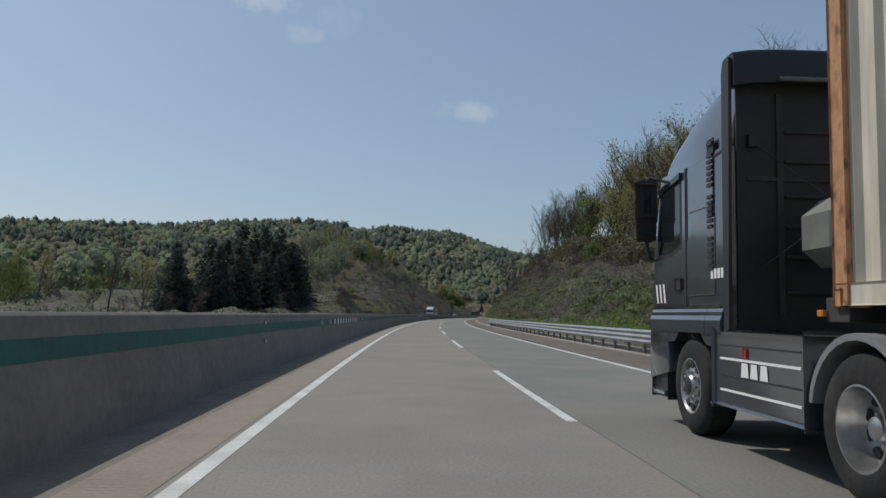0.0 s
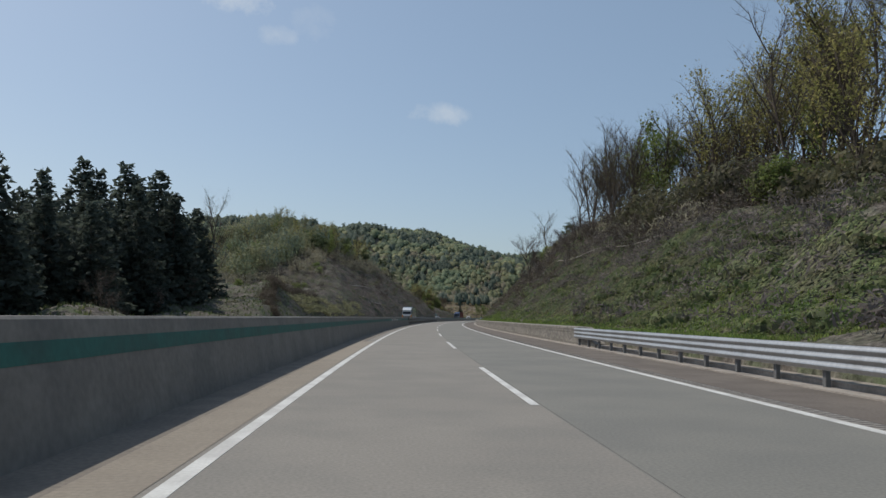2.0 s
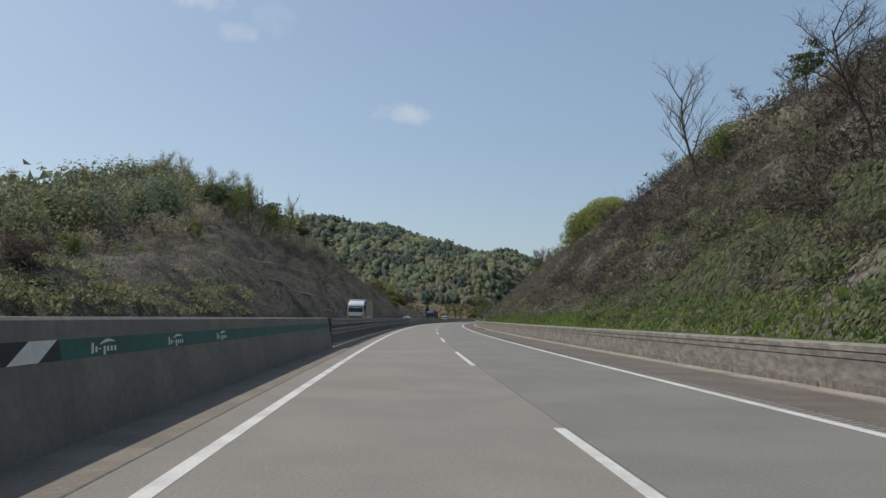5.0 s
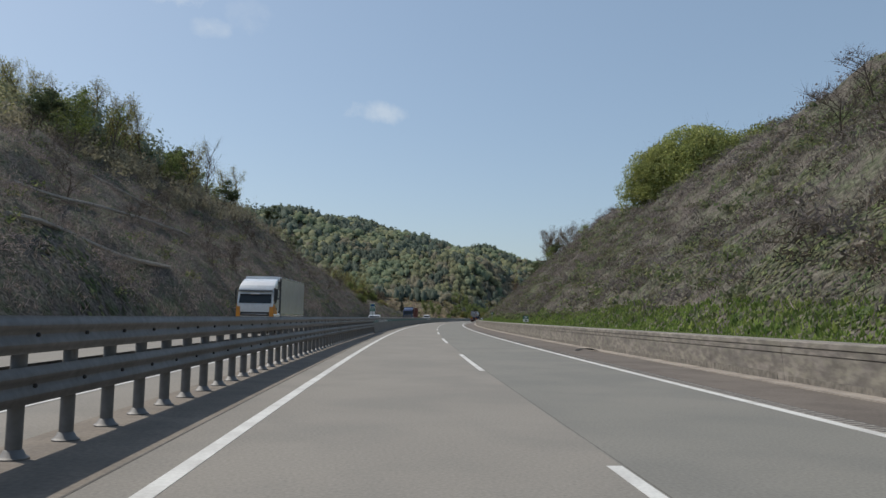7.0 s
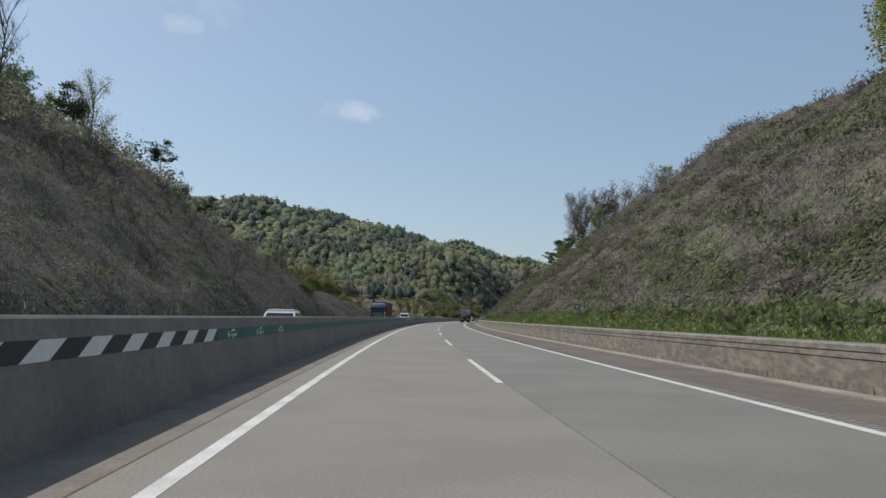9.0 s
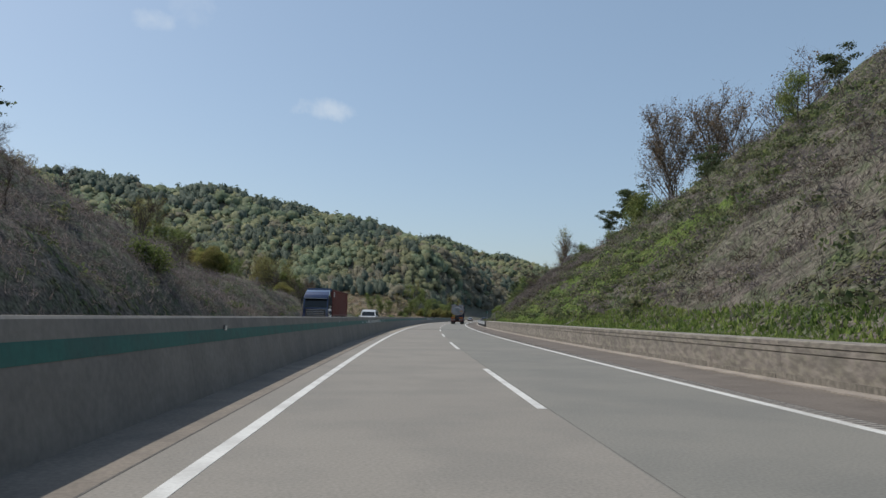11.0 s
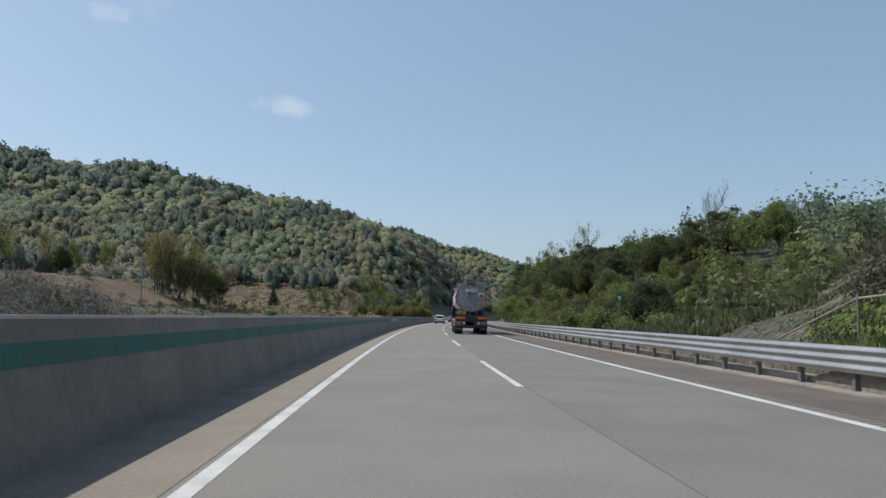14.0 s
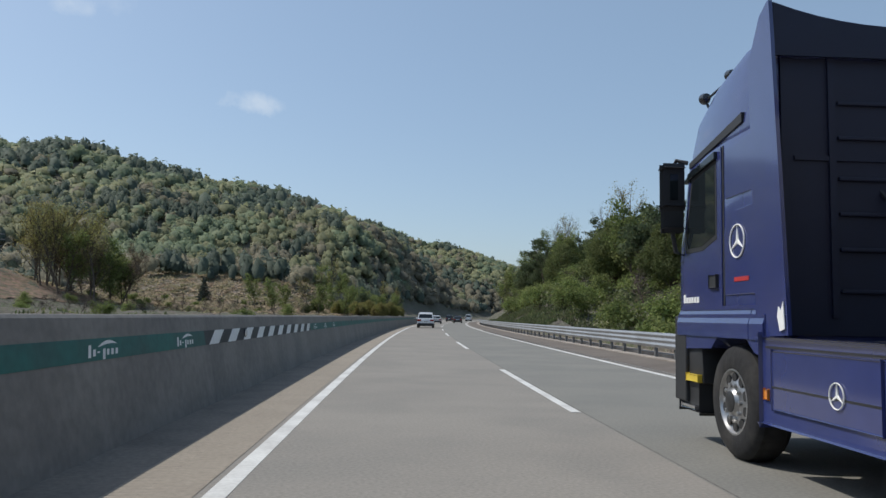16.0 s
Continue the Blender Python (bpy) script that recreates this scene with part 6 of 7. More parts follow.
        # mirrors
        mirror = part("mirror", Geo().box(k * 1.27, k * 1.4, 1.12, 1.24, 2.5, 2.92, 0.055).box(k * 1.275, k * 1.395, 1.125, 1.235, 2.26, 2.495, 0.05), plastic, t, smooth=40)
        part("mirror_glass", Geo().box(k * 1.295, k * 1.375, 1.112, 1.124, 2.57, 2.85, 0.004), glass, mirror)
        part("mirror_arm", Geo().tube([(k * 1.18, 1.12, 2.98), (k * 1.28, 1.2, 3.02), (k * 1.34, 1.19, 2.91)], 0.025, 6), plastic, mirror)
        part("mirror_arm", Geo().tube([(k * 1.18, 1.15, 1.95), (k * 1.28, 1.22, 2.0), (k * 1.34, 1.19, 2.27)], 0.025, 6), plastic, mirror)
        wheel(t, k * 1.22, -0.08 if style == "blue" else 0.0, 0.52, 0.32, k)
        for y in (-3.15, -4.5):
            wheel(t, k * 1.23, y, 0.52, 0.6, k, deep=True)
            fender(t, y, 0.6, k * 0.62, k * 1.25, mud_g)
    # front
    part("windscreen", Geo().loft([[(-1.08, yf - 0.02, 2.0), (1.08, yf - 0.02, 2.0), (1.02, yf - 0.27, 2.85), (-1.02, yf - 0.27, 2.85)], [(-1.08, yf + 0.015, 2.02), (1.08, yf + 0.015, 2.02), (1.02, yf - 0.225, 2.86), (-1.02, yf - 0.225, 2.86)]]), glass, t)
    part("sun_visor", Geo().loft([[(-1.1, yf - 0.2, 2.88), (1.1, yf - 0.2, 2.88), (1.1, yf + 0.1, 2.8), (-1.1, yf + 0.1, 2.8)], [(-1.1, yf - 0.2, 2.93), (1.1, yf - 0.2, 2.93), (1.1, yf + 0.1, 2.84), (-1.1, yf + 0.1, 2.84)]]), glass, t)
    grille = part("grille", Geo().box(-0.95, 0.95, yf - 0.02, yf + 0.03, 1.15, 1.85, 0.02), plastic, t)
    for z in (1.25, 1.42, 1.59, 1.76):
        part("grille_bar", Geo().box(-0.85, 0.85, yf + 0.025, yf + 0.05, z, z + 0.05, 0.01), chrome if style == "deep" else body, grille)
    bumper = part("front_bumper", Geo().box(-1.2, 1.2, 1.0, yf + 0.05, 0.35, 1.08, 0.06), body if style != "blue" else plastic, t, smooth=35)
    for k in (-1, 1):
        part("headlight", Geo().box(k * 0.75, k * 1.15, yf + 0.02, yf + 0.07, 0.75, 0.95, 0.02), clear_l, bumper)
    part("wiper", Geo().tube([(-0.5, yf + 0.03, 2.0), (0.2, yf + 0.0, 2.12)], 0.012, 4).tube([(0.3, yf + 0.03, 2.0), (0.95, yf + 0.0, 2.14)], 0.012, 4), plastic, t)
    # chassis
    part("chassis", Geo().box(-0.45, -0.35, -5.2, 0.9, 0.78, 1.02).box(0.35, 0.45, -5.2, 0.9, 0.78, 1.02).box(-0.9, 0.9, -3.22, -3.08, 0.45, 0.6).box(-0.9, 0.9, -4.57, -4.43, 0.45, 0.6).box(-0.9, 0.9, -0.08, 0.08, 0.4, 0.55).box(-0.95, 0.95, -2.4, -0.85, 0.5, 1.0, 0.05), frame_m, t)
    part("fifth_wheel", Geo().box(-0.45, 0.45, -4.2, -3.3, 1.05, 1.2, 0.04), frame_m, t)
    part("hoses", Geo().tube([(-0.25, yb, 2.4), (-0.1, yb - 0.35, 1.9), (0.0, -1.7, 1.45), (0.0, -2.4, 1.4)], 0.02, 6).tube([(0.1, yb, 2.4), (0.2, yb - 0.4, 1.75), (0.15, -1.7, 1.35), (0.1, -2.4, 1.35)], 0.02, 6), red_p if style == "grey" else plastic, t)
    if style == "blue":
        for y, z, x in ((0.8, 3.62, -1.1), (0.42, 3.76, -0.98)):
            lamp = part("roof_lamp", Geo().lathe([(0.01, -0.05), (0.045, -0.04), (0.062, 0.015), (0.062, 0.035), (0.01, 0.045)], 14, Matrix.Translation((x, y, z)) @ Matrix.Rotation(radians(90), 4, "Z")), lamp_black, t, smooth=40)
            part("lamp_stalk", Geo().tube([(x, y - 0.02, z - 0.05), (x + 0.08, y - 0.12, z - 0.3)], 0.015, 5), plastic, lamp)
        part("lamp_bar", Geo().tube([(-1.1, 0.8, 3.59), (-0.98, 0.42, 3.73)], 0.014, 6), plastic, t)
        part("paint_scrape", Geo().prism([(-1.1, 1.2), (-1.02, 1.18), (-0.98, 1.3), (-1.0, 1.38), (-1.04, 1.34), (-1.08, 1.42)], -1.242, -1.234), sign_w, t)
    if style == "grey":
        eight = [(-0.5, 1.86), (-0.5, 2.26), (-0.32, 2.46), (0.32, 2.46), (0.5, 2.26), (0.5, 1.86), (0.32, 1.66), (-0.32, 1.66)]
        part("air_tank", Geo().loft([[(-0.24 + x * q, y, 2.04 + (z - 2.06) * q * 0.78) for x, z in eight] for y, q in ((-1.42, 0.9), (-1.5, 1.0), (-1.95, 1.0), (-2.03, 0.9))]), dull_tank, t, "dull grey-green chamfered tank")
        part("stay_cable", Geo().tube([(-0.95, yb - 0.05, 3.0), (-0.5, -1.6, 2.35)], 0.006, 4).tube([(-0.95, yb - 0.05, 1.7), (-0.5, -1.6, 2.2)], 0.006, 4), dark_rim, t)
        part("cable_bracket", Geo().box(-1.0, -0.9, yb - 0.1, yb - 0.02, 2.95, 3.08, 0.01), plastic, t)
    return t


def container(parent, y0, y1, z0, z1, wall, post):
    """A freight container with pressed side walls and corner posts."""
    w = 1.2
    box = part("container", Geo().box(-w + 0.06, w - 0.06, y1 + 0.05, y0 - 0.05, z0 + 0.05, z1 - 0.03), wall, parent)
    n = int((y0 - y1 - 0.3) / 0.28)
    step = (y0 - y1 - 0.3) / n
    for k in (-1, 1):
        g = Geo()
        ring_a, ring_b = [], []
        for i in range(n):
            y = y0 - 0.15 - i * step
            for dy, dx in ((0, 0), (0.07, 0), (0.11, 0.045), (0.21, 0.045), (0.25, 0)):
                ring_a.append((k * (w - 0.01 - dx), y - dy * step / 0.28, z0 + 0.14))
                ring_b.append((k * (w - 0.01 - dx), y - dy * step / 0.28, z1 - 0.1))
        g.loft([ring_a, ring_b], False, False)
        part("side_sheet", g, wall, box)
        part("bottom_rail", Geo().box(k * (w - 0.08), k * (w + 0.015), y1, y0, z0, z0 + 0.16, 0.012), wall, box)
        part("top_rail", Geo().box(k * (w - 0.08), k * (w + 0.01), y1, y0, z1 - 0.12, z1, 0.012), wall, box)
        for y in (y0, y1):
            part("corner_post", Geo().box(k * (w - 0.12), k * (w + 0.02), min(y, y + (0.18 if y == y1 else -0.18)), max(y, y + (0.18 if y == y1 else -0.18)), z0, z1, 0.015), post, box)
            part("corner_casting", Geo().box(k * (w - 0.15), k * (w + 0.025), y - 0.09 if y == y0 else y - 0.005, y + 0.005 if y == y0 else y + 0.09, z0 - 0.01, z0 + 0.12, 0.01), post, box)
    g = Geo()
    for i in range(8):
        x = -0.95 + 0.27 * i
        g.box(x, x + 0.12, y0 - 0.06, y0 - 0.02, z0 + 0.15, z1 - 0.12)
    part("end_sheet", g, wall, box)
    return box


def trailer_frame(parent, y0, y1, axles, z=1.2):
    part("trailer_chassis", Geo().box(-0.5, -0.36, y1, y0, z - 0.3, z, 0.01).box(0.36, 0.5, y1, y0, z - 0.3, z, 0.01).box(-1.2, 1.2, y0 - 0.3, y0, z - 0.06, z + 0.12, 0.01).box(-1.2, 1.2, y1, y1 + 0.2, z - 0.1, z + 0.12, 0.01), frame_m, parent)
    for y in axles:
        for k in (-1, 1):
            wheel(parent, k * 1.24, y, 0.52, 0.6, k, deep=True)
        part("axle", Geo().box(-0.9, 0.9, y - 0.07, y + 0.07, 0.45, 0.6, 0.02), frame_m, parent)


# charcoal tractor with a cream container, in the slow lane
lorry = tractor("container_truck", charcoal, "charcoal tractor unit hauling a rusty cream container", "grey")
trailer_frame(lorry, -2.7, -14.6, (-10.6, -11.95, -13.3), 1.3)
container(lorry, -2.86, -15.0, 1.36, 3.98, cream_c, rust_c)
part("marker_lamp", Geo().box(-1.24, -1.2, -2.72, -2.64, 1.28, 1.33, 0.008), amber_l, lorry)
lorry.matrix_basis = placed(8.3, 5.9)

# blue tractor with a white tank trailer, in the slow lane
tanker = tractor("tanker_truck", navy, "blue tractor unit pulling a white fuel tank trailer", "blue")
trailer_frame(tanker, -2.9, -12.9, (-10.35, -11.7), 1.25)


def tank_ring(y, k=1.0):
    pts = []
    for i in range(40):
        a = 6.283 * i / 40
        c, s = math.cos(a), math.sin(a)
        e = 0.72
        x = 1.2 * math.copysign(abs(c) ** e, c)
        z = 1.0 * math.copysign(abs(s) ** e, s)
        if z < 0:
            x *= 1 - 0.28 * (z * z)
        pts.append((x * k, y, 2.72 + z * k))
    return pts


tank = part("tank", Geo().loft([tank_ring(-2.42, 0.8), tank_ring(-2.48, 0.95), tank_ring(-2.6), tank_ring(-12.7)]), tank_w, tanker, "glossy white tank", smooth=40)
part("tank_end", Geo().loft([tank_ring(-12.69, 0.985), tank_ring(-12.74, 0.97), tank_ring(-12.78, 0.6), tank_ring(-12.79, 0.05)]), tank_g, tank, "dull grey metal end wall", smooth=40)
part("end_seam", Geo().box(-1.14, 1.14, -12.8, -12.76, 2.66, 2.69), tank_g, tank)
for y in (-3.6, -5.0, -6.5, -8.0, -9.5, -11.0):
    part("weld_band", Geo().loft([tank_ring(y, 1.004), tank_ring(y - 0.05, 1.004)], True, False), tank_w, tank)
for k in (-1, 1):
    part("orange_band", Geo().box(k * 1.185, k * 1.213, -12.6, -2.65, 2.28, 2.38), orange, tank)
for i in range(40):
    a, b = tank_ring(-12.72, 1.0)[i], tank_ring(-12.72, 1.0)[(i + 1) % 40]
    c, d_ = tank_ring(-12.72, 0.955)[(i + 1) % 40], tank_ring(-12.72, 0.955)[i]
    y = -12.775
    part("rim_dash", Geo().loft([[(p[0], y, p[2]) for p in (a, b, c, d_)], [(p[0], y + 0.08, p[2]) for p in (a, b, c, d_)]]), red_p if i % 2 else tank_g, tank)
part("walkway", Geo().box(-0.42, 0.42, -12.6, -3.0, 3.68, 3.86, 0.03), tank_g, tank)
for y in (-12.5, -3.0):
    part("roof_box", Geo().loft([[(-1.05, y, 3.5), (1.05, y, 3.5), (1.15, y, 3.82), (-1.15, y, 3.82)], [(-1.05, y + 0.5, 3.5), (1.05, y + 0.5, 3.5), (1.15, y + 0.5, 3.82), (-1.15, y + 0.5, 3.82)]]), tank_g, tank)
    part("roof_box_edge", Geo().box(-1.16, 1.16, y - 0.01, y + 0.51, 3.82, 3.87, 0.01), orange if y > -5 else tank_g, tank)
board = part("warning_board", Geo().box(-0.62, 0.62, -12.74, -12.6, 3.72, 4.0, 0.02), tank_g, tank)
part("board_face", Geo().box(-0.32, 0.32, -12.76, -12.73, 3.75, 3.98), plastic, board)
lettering("위험물", 0.2, 0.0, 3.79, yellow, board, -12.765)
part("ladder", Geo().tube([(-0.12, -12.85, 1.3), (-0.12, -12.85, 3.55), (-0.35, -12.75, 3.75)], 0.02, 6).tube([(0.38, -12.85, 1.3), (0.38, -12.85, 3.6), (0.42, -12.75, 3.8)], 0.02, 6).tube([(-0.12, -12.85, 1.9), (0.38, -12.85, 1.9)], 0.015, 5).tube([(-0.12, -12.85, 2.3), (0.38, -12.85, 2.3)], 0.015, 5).tube([(-0.12, -12.85, 2.7), (0.38, -12.85, 2.7)], 0.015, 5).tube([(-0.12, -12.85, 3.1), (0.38, -12.85, 3.1)], 0.015, 5), tank_g, tanker)
lab = part("label_board", Geo().box(-0.45, 0.45, -12.83, -12.79, 3.2, 3.42, 0.01), sign_w, tank)
lettering("유해화학물질", 0.15, 0.0, 3.255, red_p, lab, -12.835)
part("small_print", Geo().box(-0.28, 0.3, -12.81, -12.79, 3.1, 3.12).box(-0.28, 0.3, -12.81, -12.79, 3.04, 3.06).box(-0.28, 0.3, -12.81, -12.79, 2.98, 3.0), ink, tank)


def diamond(x, y, z, r, across, mat, face):
    """A hazard diamond on the end (across: x) or on the side (across: y)."""
    def pt(u, v, o):
        return (x + u, y - o, z + v) if across == "x" else (x - o, y + u, z + v)
    g = Geo()
    g.loft([[pt(r, 0, 0), pt(0, r, 0), pt(-r, 0, 0), pt(0, -r, 0)], [pt(r, 0, 0.012), pt(0, r, 0.012), pt(-r, 0, 0.012), pt(0, -r, 0.012)]])
    p = part("hazard_diamond", g, mat, tank)
    q = r * 0.86
    g = Geo().loft([[pt(q, 0, 0.0), pt(0, q, 0), pt(-q, 0, 0), pt(0, -q, 0)], [pt(q, 0, 0.016), pt(0, q, 0.016), pt(-q, 0, 0.016), pt(0, -q, 0.016)]])
    part("diamond_face", g, face, p)
    q = r * 0.22
    g = Geo().loft([[pt(q, 0.1 * r, 0.0), pt(0, q + 0.1 * r, 0), pt(-q, 0.1 * r, 0), pt(0, -q, 0)], [pt(q, 0.1 * r, 0.02), pt(0, q + 0.1 * r, 0.02), pt(-q, 0.1 * r, 0.02), pt(0, -q, 0.02)]])
    part("diamond_mark", g, ink, p)


diamond(0.6, -12.81, 3.06, 0.16, "x", ink, sign_w)
diamond(0.86, -12.81, 3.06, 0.16, "x", ink, sign_w)
diamond(0.73, -12.81, 2.93, 0.14, "x", red_p, red_p)
part("orange_plate", Geo().box(0.5, 1.0, -12.81, -12.78, 2.48, 2.64, 0.008), orange, tank)
for i in range(4):
    diamond(-1.205, -12.3 + 0.36 * i, 2.9, 0.19, "y", red_p, red_p if i == 0 else sign_w)
part("side_label", Geo().box(-1.225, -1.2, -12.25, -11.3, 2.42, 2.66, 0.006), sign_w, tank)
part("label_stripe", Geo().box(-1.23, -1.222, -12.25, -11.3, 2.61, 2.65).box(-1.23, -1.222, -12.1, -11.55, 2.5, 2.56), material("blue_print", (0.04, 0.08, 0.3), 0.5, grain=0, bump=0), tank)
part("side_plate", Geo().box(-1.225, -1.2, -11.15, -10.95, 2.7, 3.0, 0.006), orange, tank)
part("address_bars", Geo().box(-1.225, -1.2, -12.3, -11.6, 2.12, 2.26, 0.006), tank_g, tank)
part("tank_cradle", Geo().box(-0.95, 0.95, -12.4, -2.9, 1.5, 1.78, 0.05), material("blue_underframe", (0.016, 0.022, 0.065), 0.6, grain=0.15, grain_scale=6), tanker)
for y in (-3.2, -4.3, -5.3, -6.3, -7.8, -9.3):
    for k in (-1, 1):
        part("support", Geo().box(k * 0.55, k * 0.95, y - 0.08, y + 0.08, 1.25, 1.62, 0.01), frame_m, tanker)
for k in (-1, 1):
    for y in (-10.35, -11.7):
        fender(tanker, y, 0.62, k * 0.6, k * 1.25, mud_g, -5, 185)
    guard = part("side_guard", Geo().box(k * 1.18, k * 1.22, -9.5, -5.6, 0.98, 1.08, 0.008).box(k * 1.18, k * 1.22, -9.5, -5.6, 0.6, 0.7, 0.008).box(k * 1.12, k * 1.18, -8.0, -7.92, 0.5, 1.2).box(k * 1.12, k * 1.18, -6.2, -6.12, 0.5, 1.2), white_p, tanker)
    part("guard_strip", Geo().box(k * 1.21, k * 1.226, -9.5, -5.6, 1.0, 1.06).box(k * 1.21, k * 1.226, -9.5, -5.6, 0.62, 0.68), orange, guard)
    part("mud_flap", Geo().box(k * 0.62, k * 1.22, -12.42, -12.4, 0.28, 0.75), plastic, tanker)
    part("flap_bar", Geo().box(k * 0.72, k * 1.1, -12.43, -12.415, 0.36, 0.44), mud_g, tanker)
    lamp = part("lamp_panel", Geo().box(k * 0.45, k * 1.22, -12.95, -12.85, 0.72, 0.95, 0.012), tank_g, tanker)
    for i, mt in enumerate((red_l, amber_l, red_l, clear_l)):
        x = k * (1.12 - 0.19 * i)
        part("lamp", Geo().lathe([(0.01, 0.0), (0.07, 0.0), (0.075, -0.03), (0.075, -0.06), (0.01, -0.06)], 16, Matrix.Translation((x, -12.98, 0.835)) @ Matrix.Rotation(radians(90), 4, "Z")), mt, lamp)
    part("reflector_board", Geo().box(k * 0.42, k * 1.2, -12.93, -12.86, 1.12, 1.36, 0.01), red_p, tanker)
    part("reflector_face", Geo().box(k * 0.5, k * 1.14, -12.94, -12.925, 1.17, 1.31), orange, tanker)
part("rear_bumper", Geo().box(-1.24, 1.24, -12.95, -12.8, 0.55, 0.68, 0.02), material("dark_red_bumper", (0.12, 0.02, 0.02), 0.5, grain=0.1), tanker)
part("rear_panel", Geo().box(-1.2, 1.2, -12.86, -12.7, 0.95, 1.45, 0.03), frame_m, tanker)
plate = part("number_plate", Geo().box(-0.95, -0.42, -12.9, -12.86, 1.5, 1.78, 0.01), yellow, tanker)
part("plate_bars", Geo().box(-0.85, -0.52, -12.91, -12.895, 1.7, 1.74).box(-0.88, -0.8, -12.91, -12.895, 1.53, 1.65).box(-0.76, -0.68, -12.91, -12.895, 1.53, 1.65).box(-0.64, -0.56, -12.91, -12.895, 1.53, 1.65), ink, plate)
tanker.matrix_basis = placed(505.9, 5.5)

# oncoming lorries on the opposite carriageway
red_lorry = tractor("container_truck", deep_blue, "deep blue tractor unit hauling a red-brown container", "deep")
trailer_frame(red_lorry, -2.4, -14.0, (-10.4, -11.75, -13.1), 1.2)
container(red_lorry, -1.5, -13.7, 1.25, 3.84, red_c, red_c)
part("container_label", Geo().box(-1.222, -1.2, -3.0, -2.4, 3.1, 3.6), sign_w, red_lorry)
part("label_bars", Geo().box(-1.228, -1.22, -2.9, -2.5, 3.45, 3.5).box(-1.228, -1.22, -2.9, -2.5, 3.2, 3.26).box(-1.228, -1.22, -2.85, -2.55, 3.33, 3.36), red_c, red_lorry)
red_lorry.matrix_basis = placed(412.5, -8.3, 0, 180)

box_lorry = tractor("box_truck", white_p, "white lorry with a tall white box body", "deep")
box = part("box_body", Geo().box(-1.24, 1.24, -11.2, -1.2, 1.2, 3.9, 0.03), white_p, box_lorry)
for k in (-1, 1):
    part("box_rail", Geo().box(k * 1.24, k * 1.255, -11.2, -1.2, 1.22, 1.34).box(k * 1.24, k * 1.255, -11.2, -1.2, 3.78, 3.88), silver_p, box)
    part("side_panel", Geo().box(k * 1.2, k * 1.24, -10.6, -2.2, 0.55, 1.15, 0.02), white_p, box)
    part("orange_panel", Geo().prism([(0.1, 1.12), (1.3, 1.12), (1.3, 1.95), (0.95, 1.9), (0.1, 1.45)], k * 1.215, k * 1.236, 0.006), orange, box_lorry)
    part("orange_corner", Geo().prism([(0.95, 1.1), (1.4, 1.1), (1.4, 1.5), (1.37, 1.78), (0.95, 1.78)], k * 0.97, k * 1.236, 0.02), orange, box_lorry)
    # black block added in place of the shadowed gap between cab and box
    part("cab_gap_seal", Geo().box(k * 1.1, k * 1.22, -1.18, -0.9, 1.3, 3.7, 0.02), plastic, box_lorry)
part("front_panel", Geo().box(-0.96, 0.96, 1.36, 1.41, 1.42, 1.93, 0.02), white_p, box_lorry)
part("upper_visor", Geo().loft([[(-1.1, 1.15, 2.66), (1.1, 1.15, 2.66), (1.1, 1.38, 2.62), (-1.1, 1.38, 2.62)], [(-1.1, 0.98, 2.98), (1.1, 0.98, 2.98), (1.1, 1.16, 3.0), (-1.1, 1.16, 3.0)]]), white_p, box_lorry)
part("visor_plate", Geo().box(-0.3, 0.3, 1.37, 1.4, 2.6, 2.7, 0.006), sign_w, box_lorry)
fairing = part("roof_fairing", Geo().loft([[(-0.95 + 0.06 * i, 0.72 - 0.5 * i, 3.12 + 0.2 * i), (0.95 - 0.06 * i, 0.72 - 0.5 * i, 3.12 + 0.2 * i), (1.0, -0.85, 3.12 + 0.2 * i), (-1.0, -0.85, 3.12 + 0.2 * i)] for i in range(4)]), white_p, box_lorry, smooth=50)
box_lorry.matrix_basis = placed(263.5, -8.85, 0, 180)


